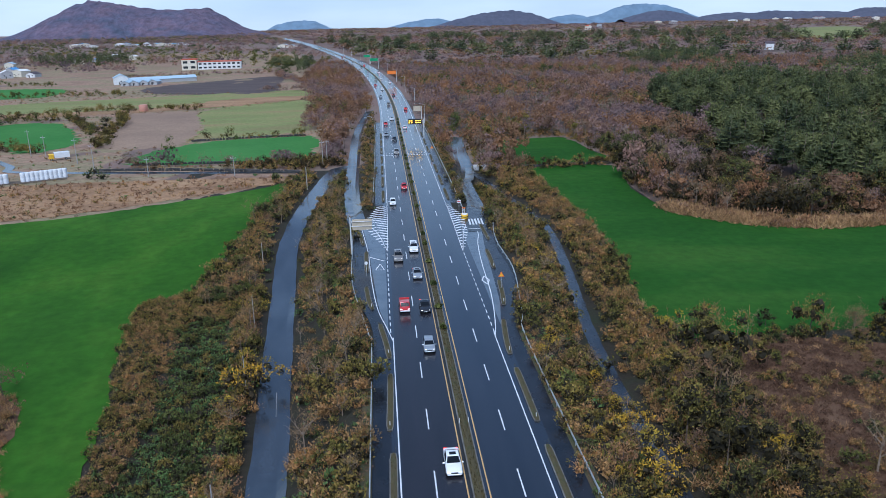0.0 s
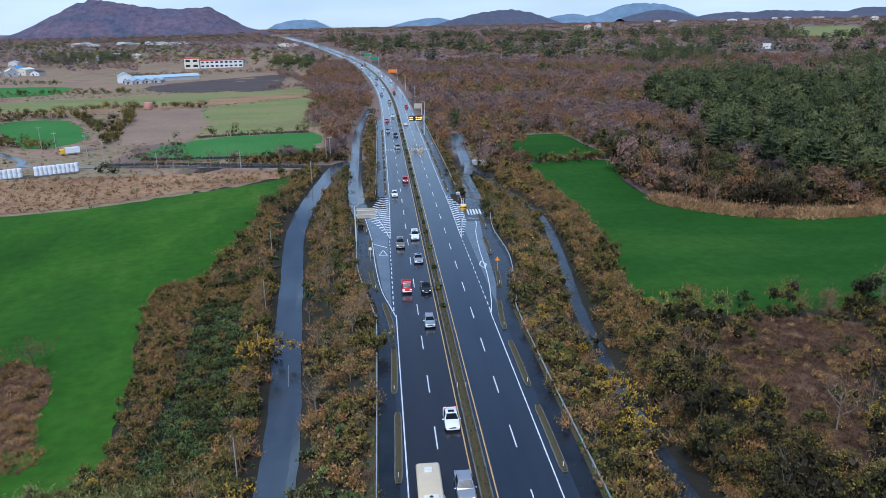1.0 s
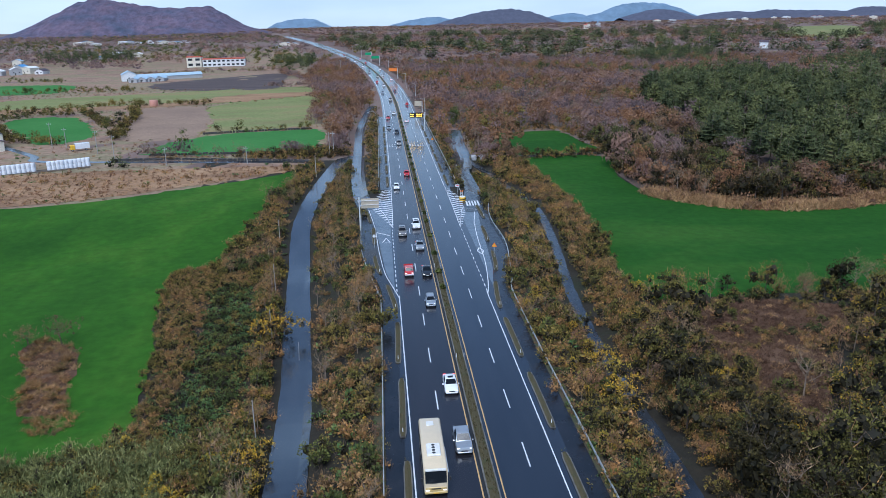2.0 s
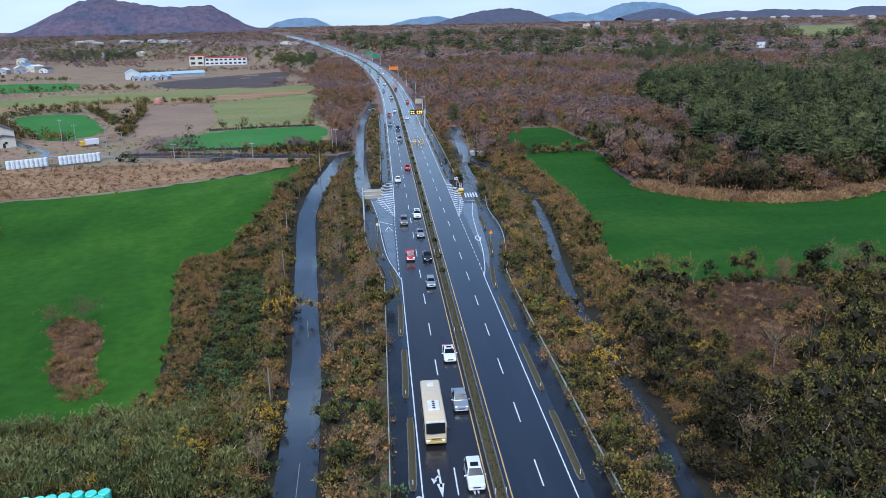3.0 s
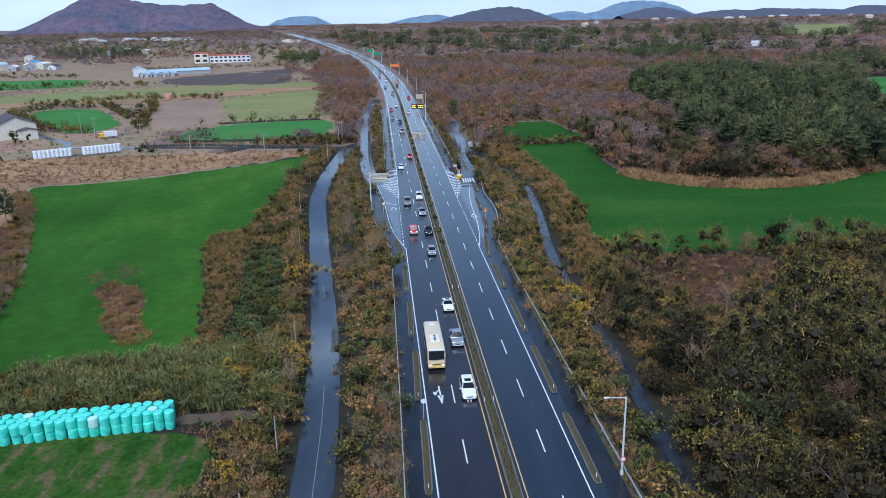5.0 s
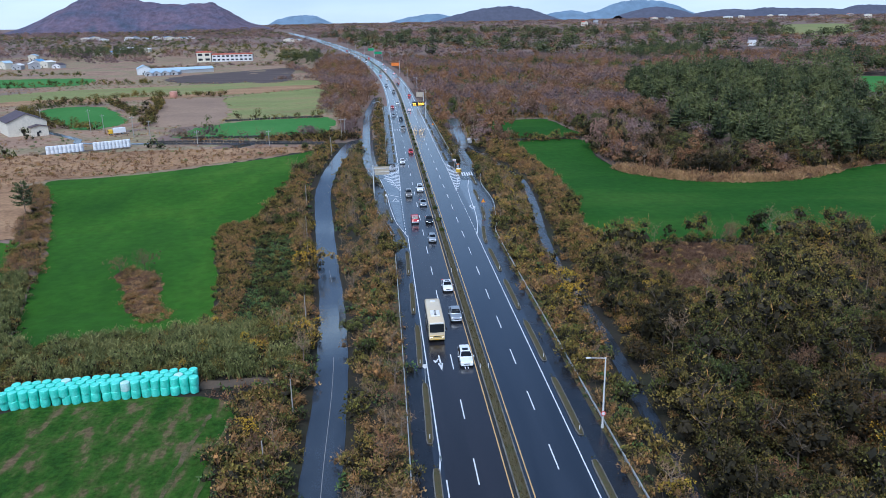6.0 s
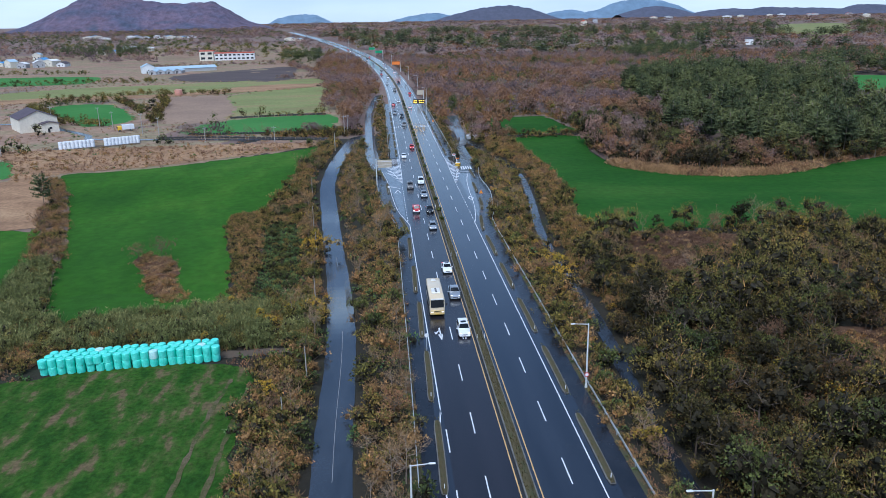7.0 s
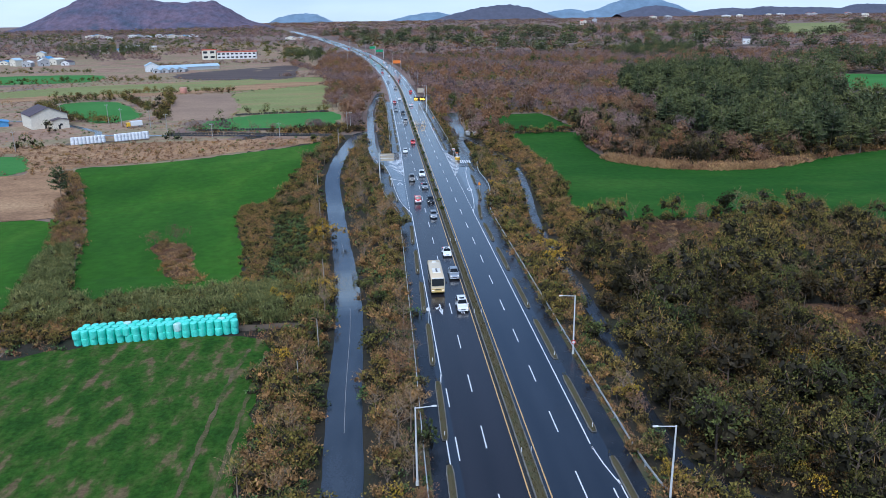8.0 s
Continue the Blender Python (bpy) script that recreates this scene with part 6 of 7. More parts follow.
def make_plant(kind, seed, detail=1.0):
    """Returns (wood material, wood blades, leaf sets)."""
    rng = np.random.default_rng(seed)
    n = lambda k: max(4, int(k * detail))
    big = detail ** -0.32
    stems = lambda c, r: np.array(sum((stick((0, 0, -0.2), q, r, r * 0.4) for q in c[:6]), []))
    stub = np.array(stick((0, 0, -0.1), (0, 0, 0.3), 0.02, 0.01))
    if kind == "twig_shrub":
        p, c = crown(rng, n(70), 2.5, 0.3, 1.3, 6, 0.28 * big, detail, 0.42, dense=True)
        shoots = twigs(rng, np.concatenate([c * 0.7, c]), n(110), 1.0, 0.75, 0.02 * big, 0.65)
        green, _ = crown(rng, n(60), 2.4, 0.2, 1.1, 5, 0.28 * big, detail, 0)
        return "bark", stems(c, 0.045), [("twig", np.concatenate([shoots, p])), ("bare", twigs(rng, shoots[:, 2], n(30), 0.7, 0.9, 0.016 * big, 0.4)), ("olive", green)]
    if kind == "olive_shrub":
        p, c = crown(rng, n(230), 2.7, 0.3, 1.6, 9, 0.34 * big, detail)
        return "bark", stems(c, 0.05), [("olive", p), ("twig", twigs(rng, c, n(30), 1.0, 0.8, 0.018 * big, 0.8))]
    if kind == "green_shrub":
        p, c = crown(rng, n(230), 2.6, 0.3, 1.6, 9, 0.34 * big, detail)
        return "bark", stems(c, 0.05), [("green", p)]
    if kind == "dark_shrub":
        p, c = crown(rng, n(330), 2.9, 0.3, 1.9, 9, 0.27 * big, detail)
        return "bark", stems(c, 0.05), [("deep", p), ("twig", twigs(rng, c, n(24), 1.0, 0.8, 0.018 * big, 0.8))]
    if kind == "dark_tree":
        w, e = tree_wood(rng, 5.5, 4.2, 1.5, 0.13, 6)
        p, c = crown(rng, n(680), 4.6, 1.2, 5.2, 16, 0.33 * big, detail)
        return "bark", w, [("deep", p)]
    if kind == "yellow_tree":
        w, e = tree_wood(rng, 3.6, 3.2, 1.0, 0.09)
        p, c = crown(rng, n(260), 3.2, 1.2, 3.2, 8, 0.3 * big, detail, 0.45)
        q, _ = crown(rng, n(80), 3.0, 0.3, 1.6, 5, 0.3 * big, detail, 0.6)
        return "bark", w, [("yellow", p), ("twig", twigs(rng, e, n(30), 0.9, 0.7, 0.02 * big)), ("olive", q)]
    if kind == "bare_tree":
        w, e = tree_wood(rng, 5.5, 4.4, 1.5, 0.13, 7)
        tw = twigs(rng, e, n(150), 1.2, 0.8, 0.026 * big, 0.6)
        return "pale_bark", w, [("bare", np.concatenate([tw, twigs(rng, tw[:, 2], n(190), 0.8, 0.9, 0.018 * big, 0.5)]))]
    if kind == "red_tree":
        w, e = tree_wood(rng, 4.5, 3.8, 1.2, 0.1, 6)
        p, c = crown(rng, n(190), 4.0, 1.4, 3.9, 10, 0.3 * big, detail, 0)
        return "bark", w, [("rust", np.concatenate([twigs(rng, e, n(200), 1.1, 0.8, 0.02 * big, 0.7), p]))]
    if kind == "rust_tree":
        w, e = tree_wood(rng, 7.5, 5.2, 2.0, 0.16, 6)
        p, c = crown(rng, n(620), 5.6, 2.0, 6.4, 14, 0.5 * big, detail, 0.45, dense=True)
        return "bark", w, [("rust", np.concatenate([p, twigs(rng, c, n(60), 1.6, 0.7, 0.03 * big)]))]
    if kind == "mauve_tree":
        w, e = tree_wood(rng, 7.0, 5.2, 2.0, 0.16, 6)
        p, c = crown(rng, n(540), 5.6, 1.8, 6.0, 14, 0.5 * big, detail, 0.42, dense=True)
        return "pale_bark", w, [("mauve", np.concatenate([p, twigs(rng, c, n(130), 2.1, 0.8, 0.03 * big, 0.9)]))]
    if kind == "olive_tree":
        w, e = tree_wood(rng, 6.0, 4.6, 1.5, 0.14, 6)
        p, c = crown(rng, n(680), 5.0, 1.3, 5.6, 16, 0.33 * big, detail)
        return "bark", w, [("olive", p), ("twig", twigs(rng, e, n(30), 1.2, 0.7, 0.028 * big))]
    if kind == "moss_tree":
        w, e = tree_wood(rng, 6.0, 4.6, 1.5, 0.14, 6)
        p, c = crown(rng, n(700), 4.8, 1.2, 5.6, 16, 0.31 * big, detail)
        return "bark", w, [("moss", p), ("twig", twigs(rng, e, n(20), 1.2, 0.7, 0.026 * big))]
    if kind == "evergreen_tree":
        w, e = tree_wood(rng, 6.0, 4.2, 1.5, 0.14, 5)
        p, c = crown(rng, n(820), 4.8, 1.0, 5.6, 16, 0.32 * big, detail)
        return "bark", w, [("green", p)]
    if kind == "pine_tree":
        h = 13.0
        q = stick((0, 0, -0.3), (0.2, 0.1, h * 0.6), 0.2, 0.13) + stick((0.2, 0.1, h * 0.6), (0.1, 0.2, h), 0.13, 0.03)
        blades = []
        tiers = 9 if detail >= 0.25 else 6
        for i in range(tiers):
            z = h * (0.34 + 0.64 * i / tiers)
            reach = 3.5 * math.sqrt(max(0.02, 1 - ((i / tiers - 0.28) / 0.74) ** 2)) * rng.uniform(0.7, 1.2) + 0.3
            around = 6 if i < tiers - 2 else 4
            for k in range(around):
                a = 6.283 * (k + rng.uniform(0, 0.8)) / around
                out = np.array((math.cos(a), math.sin(a), 0.0))
                side = np.array((-out[1], out[0], 0.0))
                l = reach * rng.uniform(0.55, 1.15)
                p0 = np.array((0.1, 0.1, z + rng.uniform(-0.3, 0.3)))
                e = p0 + out * l + np.array((0, 0, rng.uniform(0.1, 0.7)))
                if detail >= 0.6:
                    q += stick(p0 - np.array((0, 0, 0.2)), e, 0.05, 0.02)
                wide = 0.2 * l + 0.15
                m1 = p0 + (e - p0) * 0.6
                drop = np.array((0, 0, -0.25))
                blades.append(np.array([[p0, m1 + side * wide + drop, e + side * wide * 0.5, e], [p0, m1 - side * wide + drop, e - side * wide * 0.5, e]]))
                # tufts of needles that stand up along the outer half of the branch
                m = 12 if detail >= 0.25 else 5
                hub = p0 + (e - p0) * rng.choice((0.5, 0.78, 1.05), (m, 1)) + side * rng.choice((-0.5, 0.0, 0.5), (m, 1)) * wide * 1.6
                tip = out * rng.uniform(-0.3, 0.6, (m, 1)) + np.array((0, 0, 0.9)) + rng.normal(0, 0.5, (m, 3))
                s = rng.uniform(0.45, 0.85, (m, 1)) * (1.0 if detail >= 0.25 else 1.35)
                across = np.cross(tip, rng.normal(0, 1, (m, 3)))
                across /= np.linalg.norm(across, axis=1)[:, None]
                blades.append(np.stack([hub - across * s * 0.3, hub + tip * s * 0.3 + across * s * 0.3, hub + tip * s, hub + tip * s], 1))
        return "pale_bark", np.array(q), [("pine", np.concatenate(blades))]
    if kind == "reed_clump":
        base = np.stack([rng.normal(0, 0.55, 20), rng.normal(0, 0.55, 20), np.zeros(20)], 1)
        p, c = crown(rng, n(120), 2.3, 0.7, 2.2, 6, 0.34 * big, detail, 0.5)
        tall = twigs(rng, base, n(150), 2.5, 0.35, 0.045 * big, 1.2)
        return "bark", stub, [("reed", np.concatenate([tall, twigs(rng, tall[:, 2] - np.array((0, 0, 0.35)), n(110), 0.55, 0.6, 0.06 * big, 0.5), p]))]
    if kind == "straw_clump":
        base = np.stack([rng.normal(0, 0.5, 20), rng.normal(0, 0.5, 20), np.zeros(20)], 1)
        return "bark", stub, [("straw", twigs(rng, base, n(110), 1.0, 0.75, 0.032 * big, 0.7))]
    if kind == "low_weeds":
        p, c = crown(rng, n(80), 1.9, 0.1, 0.5, 5, 0.34 * big, detail, 0.7)
        return "bark", stub, [("weed", p), ("olive", crown(rng, n(24), 1.8, 0.1, 0.5, 4, 0.3 * big, detail, 0)[0])]
    if kind == "red_weeds":
        p, c = crown(rng, n(60), 1.9, 0.1, 0.5, 5, 0.3 * big, detail, 0)
        base = np.stack([rng.normal(0, 0.6, 20), rng.normal(0, 0.6, 20), np.zeros(20)], 1)
        return "bark", stub, [("russet", np.concatenate([p, twigs(rng, base, n(50), 0.9, 0.6, 0.035 * big, 0.8)]))]
    if kind == "brown_weeds":
        p, c = crown(rng, n(60), 1.9, 0.1, 0.5, 5, 0.34 * big, detail, 0)
        base = np.stack([rng.normal(0, 0.6, 20), rng.normal(0, 0.6, 20), np.zeros(20)], 1)
        return "bark", stub, [("rust", np.concatenate([p, twigs(rng, base, n(40), 0.8, 0.6, 0.04 * big, 0.8)]))]
    raise ValueError(kind)


M["bare"] = leafy("pale_bare_twigs", [(0.0, (0.1472, 0.0929, 0.0484)), (0.5, (0.2300, 0.1479, 0.0780)), (1.0, (0.3036, 0.2021, 0.1131))])
_plants = {}


def plant(kind, variant, detail):
    key = (kind, variant, detail)
    if key not in _plants:
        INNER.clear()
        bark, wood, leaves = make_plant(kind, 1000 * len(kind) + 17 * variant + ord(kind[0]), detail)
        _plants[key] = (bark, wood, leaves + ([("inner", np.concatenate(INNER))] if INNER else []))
    return _plants[key]


def quads_mesh(name, sets, mats, tints=None):
    """One mesh out of blade arrays, a material for each set. A blade whose last two corners meet is a triangle."""
    V = np.concatenate([s.reshape(-1, 4, 3) for s in sets]).astype(np.float32)
    nq = len(V)
    keep = np.ones((nq, 4), bool)
    keep[:, 3] = np.abs(V[:, 2] - V[:, 3]).max(1) > 1e-6
    corners = keep.sum(1).astype(np.int32)
    V = V[keep]
    me = bpy.data.meshes.new(name)
    me.vertices.add(len(V))
    me.vertices.foreach_set("co", V.ravel())
    me.loops.add(len(V))
    me.loops.foreach_set("vertex_index", np.arange(len(V), dtype=np.int32))
    me.polygons.add(nq)
    me.polygons.foreach_set("loop_start", (np.cumsum(corners) - corners).astype(np.int32))
    me.polygons.foreach_set("material_index", np.concatenate([np.full(len(s), i, np.int32) for i, s in enumerate(sets)]))
    for m in mats:
        me.materials.append(M[m])
    if tints is not None:
        at = me.attributes.new("tint", "FLOAT", "FACE")
        at.data.foreach_set("value", np.concatenate(tints).astype(np.float32))
    me.update(calc_edges=True)
    return me


NAMES = {"red_weeds": ("weeds", "low russet dry weeds", "weeds"), "moss_tree": ("tree", "moss-green leafy tree in the dense thicket", "tree"), "dark_shrub": ("shrub", "dark olive shrub in the dense thicket", "shrub"), "dark_tree": ("tree", "dark olive tree in the dense thicket", "tree"), "twig_shrub": ("shrub", "bare brown twiggy shrub with a few olive leaves", "shrub"), "olive_shrub": ("shrub", "rounded olive-leaved shrub in the roadside scrub", "shrub"), "green_shrub": ("shrub", "dense dark green shrub beside the road", "shrub"),
         "yellow_tree": ("small_tree", "small tree with yellow autumn leaves", "tree"), "bare_tree": ("bare_tree", "leafless tree with pale grey twigs", "tree"), "red_tree": ("small_tree", "small tree with thin rust-red foliage", "tree"),
         "rust_tree": ("tree", "broad tree in rust-brown autumn leaf", "tree"), "mauve_tree": ("tree", "mauve-brown half-bare tree at the wood's edge", "tree"), "olive_tree": ("tree", "broad olive-green leafy tree in the thicket", "tree"),
         "evergreen_tree": ("tree", "dark round evergreen tree among the scrub", "tree"), "pine_tree": ("pine_tree", "tall dark green pine beside the field", "tree"), "reed_clump": ("reed_clump", "tall grey-green reed clump", "reeds"),
         "straw_clump": ("dry_grass", "tuft of pale dry grass", "grass"), "low_weeds": ("weeds", "low green weeds", "weeds"), "brown_weeds": ("weeds", "low brown dry weeds", "weeds")}
_protos = {}
LIMIT = {"tree": 140, "small_tree": 170, "bare_tree": 120, "shrub": 220, "pine_tree": 60}  # how many of each stand as things of their own


def plant_thing(kind, variant, x, y, size, turn):
    """One plant as a thing of its own."""
    m = pose(x, y, land_z(x, y), 0, 0, turn) @ Matrix.Diagonal((size, size, size, 1))
    fine = 0.8 if y < 215 else 0.42
    key = (kind, variant, fine)
    if key in _protos:
        ob = copy_thing(_protos[key], pose(x, y, land_z(x, y), 0, 0, turn))
        ob.scale = (size, size, size)
        return ob
    name, label, cat = NAMES[kind]
    ob = thing(name, label, cat)
    bark, wood, leaves = plant(kind, variant, fine)
    part("stem" if "shrub" in kind else "trunk", quads_mesh("trunk", [wood], [bark]), None, ob)
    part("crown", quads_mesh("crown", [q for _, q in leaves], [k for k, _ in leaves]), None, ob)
    ob.matrix_basis = m
    _protos[key] = ob
    return ob


class Stuff:
    """Many plants joined into one mesh."""

    def __init__(self):
        self.sets, self.tints = {}, {}

    def put(self, rng, kind, x, y, size, detail, variants=4, flat=1.0):
        x, y = np.asarray(x, float), np.asarray(y, float)
        if not len(x):
            return
        z = land(x, y)
        size = np.asarray(size, float) * np.ones(len(x))
        which = rng.integers(0, variants, len(x))
        for v in range(variants):
            k = np.nonzero(which == v)[0]
            if not len(k):
                continue
            bark, wood, leaves = plant(kind, v, detail)
            a = rng.uniform(0, 6.283, len(k))
            ca, sa = np.cos(a), np.sin(a)
            R = np.zeros((len(k), 3, 3))
            R[:, 0, 0], R[:, 0, 1], R[:, 1, 0], R[:, 1, 1], R[:, 2, 2] = ca, -sa, sa, ca, rng.uniform(0.85, 1.2, len(k)) * flat
            R *= size[k][:, None, None]
            T = np.stack([x[k], y[k], z[k]], 1)
            tint = rng.uniform(0, 1, len(k))
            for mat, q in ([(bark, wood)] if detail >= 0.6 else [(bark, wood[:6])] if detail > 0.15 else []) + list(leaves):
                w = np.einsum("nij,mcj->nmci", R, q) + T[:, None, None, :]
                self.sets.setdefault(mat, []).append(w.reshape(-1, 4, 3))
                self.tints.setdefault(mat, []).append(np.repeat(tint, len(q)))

    def build(self, name, label, category):
        keys = list(self.sets)
        if not keys:
            return None
        me = quads_mesh(name, [np.concatenate(self.sets[k]) for k in keys], keys, [np.concatenate(self.tints[k]) for k in keys])
        return tagged(new(name, me), label, category, kind="stuff")


LINES = [(JUNCTION_RIGHT, 4.6), (FARM_LEFT, 4.0), (SERVICE_LEFT, 3.5), (FARM_RIGHT, 2.4), (CROSS_TRACK, 2.3), (RAMP_RIGHT, 3.6), ([(-41, 139), (-33, 139.5), (-22, 138.5)], 1.6), ([(-151, 355.2), (-135.9, 358.2), (-118.8, 365.2)], 4.5)]
FIELDS = [FIELD_A, FIELD_B, FIELD_C, FIELD_D, FIELD_OVAL, FIELD_STRIP, PASTURE, FALLOW, UPPER_GREEN, SIDE_GREEN, LOWER_GREEN, PLOUGH, MEADOW, DRY_FAR, FAR_GREEN, FAR_MEADOW, PINE_GLADE]
LOW_GREEN = [(-46.8, 227.1), (-42.5, 230.0), (-35.4, 225.3), (-34.0, 210.4), (-32.8, 187.4), (-32.2, 167.0), (-38.6, 164.3), (-41.5, 168.4), (-42.0, 185.8), (-43.4, 204.7)]
DRYS = [DRY_LEFT, DRY_NEAR, DRY_RIGHT, DRY_LOWER, LOW_GREEN]


def free(x, y, margin=0.6, keep_dry=True):
    """Which places are open to plants."""
    ok = np.abs(x - road_x(y)) > shoulder(y) + margin
    for line, w in LINES:
        pts = np.array(smooth_line(line, 2.0))
        d = np.full(x.shape, 1e9)
        for q in pts:
            d = np.minimum(d, (x - q[0]) ** 2 + (y - q[1]) ** 2)
        ok &= d > (w + margin * 0.5) ** 2
    for f in FIELDS + (DRYS if keep_dry else []):
        ok &= ~inside(f, x, y)
    ok &= (y > 74) & (x < 0.72 * y - 16) & (x > -20 - 0.56 * y)
    ok &= ~((x > -67) & (x < -38.5) & (y > 133.8) & (y < 138.6))
    ok &= ~((x > -222) & (x < -170) & (y > 400) & (y < 440))
    return ok


def spread(rng, x0, x1, y0, y1, gap, jitter=0.48):
    xs, ys = np.arange(x0, x1, gap), np.arange(y0, y1, gap)
    X, Y = np.meshgrid(xs, ys)
    X = X.ravel() + rng.uniform(-jitter, jitter, X.size) * gap
    Y = Y.ravel() + rng.uniform(-jitter, jitter, Y.size) * gap
    return X, Y


def pick(rng, n, mix):
    kinds = list(mix)
    w = np.array([mix[k] for k in kinds], float)
    return np.array(kinds)[rng.choice(len(kinds), n, p=w / w.sum())]


def patches(x, y, scale, seed):
    """A slow wave over the land, so that like plants stand together."""
    return 0.5 + 0.25 * (np.sin(x / scale + seed * 1.7) * np.cos(y / scale * 1.3 + seed) + np.sin((x + y) / scale * 0.7 + seed * 2.9))


def scrub(name, label, poly, gap, mix, size, detail, seed, singles=(), margin=0.6, keep_dry=True, reach=400.0, anywhere=False, tall=1.0):
    """Fills a patch with plants: those of the single kinds become things, the rest is joined."""
    rng = np.random.default_rng(seed)
    xs, ys = [p[0] for p in poly], [p[1] for p in poly]
    X, Y = spread(rng, min(xs), max(xs), min(ys), max(ys), gap)
    ok = inside(poly, X, Y)
    if not anywhere:
        ok &= free(X, Y, margin, keep_dry)
    X, Y = X[ok], Y[ok]
    kind = pick(rng, len(X), mix)
    S = size[0] + (size[1] - size[0]) * rng.uniform(0, 1, len(X)) ** 1.4
    S = np.where(np.isin(kind, ("bare_tree", "red_tree", "yellow_tree")), S * tall, S)
    stuff = Stuff()
    for k in mix:
        sel = kind == k
        if k in singles:
            one = sel & (Y < reach)
            room = max(0, LIMIT[NAMES[k][0]])
            one[np.nonzero(one)[0][np.argsort(Y[one])][room:]] = False
            LIMIT[NAMES[k][0]] -= int(one.sum())
            for x, y, s in zip(X[one], Y[one], S[one]):
                plant_thing(k, int(rng.integers(0, 4)), float(x), float(y), float(s), float(rng.uniform(0, 360)))
            sel = sel & ~one
        stuff.put(rng, k, X[sel], Y[sel], S[sel], detail)
    return stuff.build(name, label, "vegetation")


TREES = ("twig_shrub", "green_shrub", "olive_shrub", "yellow_tree", "bare_tree", "red_tree", "evergreen_tree", "olive_tree")
# the strips beside the embankment
scrub("roadside_scrub", "tangled brown and olive scrub between rail and farm road", [(-29, 60), (-12, 60), (-12, 300), (-17, 300.1), (-24.1, 362.2), (-31.1, 301.8), (-32.3, 251.7)], 1.75,
      {"twig_shrub": 5.0, "olive_shrub": 2.2, "green_shrub": 0.9, "low_weeds": 1.5, "yellow_tree": 0.15, "bare_tree": 1.3, "red_tree": 0.25}, (0.45, 1.55), 0.6, 11, TREES, margin=-0.6, tall=0.62)
scrub("roadside_scrub", "tangled brown and yellow scrub beside the rail", [(12, 76), (27, 76), (20, 86), (22.2, 150.6), (31.8, 252.5), (31, 343.4), (12, 330)], 1.75,
      {"twig_shrub": 4.2, "olive_shrub": 3.2, "low_weeds": 1.2, "green_shrub": 0.5, "yellow_tree": 0.4, "bare_tree": 0.6, "red_tree": 0.12}, (0.45, 1.5), 0.6, 12, TREES, margin=-0.6, tall=0.62)
for name, poly in (("verge_scrub", [(-17, 284), (-12, 284), (-12, 520), (-18, 520)]), ("verge_scrub", [(12, 286), (18.7, 301.4), (20.4, 424), (12, 470)]), ("junction_scrub", [(-31.2, 288.9), (-22.1, 263.4), (-18, 280), (-20, 363.3), (-27.1, 362.2)])):
    scrub(name, "low brown and olive scrub beside the path", poly, 1.9, {"twig_shrub": 3, "olive_shrub": 2.5, "brown_weeds": 2, "green_shrub": 0.8}, (0.5, 0.9), 0.5, 61 + len(poly), margin=-0.4)


def verge_weeds():
    rng = np.random.default_rng(63)
    st = Stuff()
    for side in (-1, 1):
        y = rng.uniform(82, 203, 300)
        x = side * rng.uniform(11.5, 12.6, 300) + road_x(y)
        k = pick(rng, 300, {"brown_weeds": 3, "low_weeds": 2, "straw_clump": 1})
        for kind in ("brown_weeds", "low_weeds", "straw_clump"):
            st.put(rng, kind, x[k == kind], y[k == kind], rng.uniform(0.25, 0.5, (k == kind).sum()), 0.4)
    st.build("verge_weeds", "fallen leaves and weeds along the rails", "weeds")


verge_weeds()
# weeds over the bare soil between hedge and fields
scrub("rough_grass", "brown and green weeds along the field edges", [(-105, 84), (-22, 84), (-22.1, 150.8), (-28.6, 269.9), (-64, 269.9), (-106, 150.9)], 2.1, {"brown_weeds": 3, "low_weeds": 2.5, "straw_clump": 1}, (0.6, 1.0), 0.3, 39, margin=-0.5)
# left of the farm road
scrub("hedge_scrub", "brown hedge scrub beside the farm road", [(-40, 60), (-22, 60), (-22.1, 150.8), (-32, 260.3), (-29.1, 332), (-33.2, 358.2), (-44.2, 347.1), (-48.9, 260.3), (-48.5, 237.1), (-35.6, 233.9), (-32.2, 171.8), (-33, 140)], 1.8,
      {"twig_shrub": 4.0, "olive_shrub": 2.5, "low_weeds": 1.0, "green_shrub": 0.7, "yellow_tree": 0.4, "bare_tree": 0.6, "red_tree": 0.3}, (0.45, 1.6), 0.55, 13, TREES, tall=0.62)
scrub("low_thicket", "green low thicket in the hollow", LOW_GREEN, 1.25, {"low_weeds": 5, "green_shrub": 0.7, "olive_shrub": 0.5}, (0.6, 1.0), 0.7, 14, keep_dry=False, margin=0)
scrub("dry_tufts", "tufts of dry grass and brown weeds", DRY_NEAR, 3.0, {"straw_clump": 2, "brown_weeds": 3, "twig_shrub": 0.5}, (0.6, 1.2), 0.3, 38, keep_dry=False, anywhere=True)
scrub("hedge_scrub", "brown hedge round the dark thicket", [(-65.6, 244.3), (-46.3, 244.3), (-45.3, 221), (-39.9, 186.7), (-36, 163.3), (-53.1, 157.6), (-61.4, 199.6), (-67.8, 227.5)], 1.5, {"twig_shrub": 4, "olive_shrub": 2}, (0.6, 0.9), 0.62, 15)
scrub("hedge_scrub", "brown hedge above the dark thicket", [(-61.4, 222.1), (-34.6, 222.1), (-32.4, 245.3), (-61.3, 245.3)], 1.5, {"twig_shrub": 4, "olive_shrub": 2}, (0.6, 0.9), 0.8, 16)
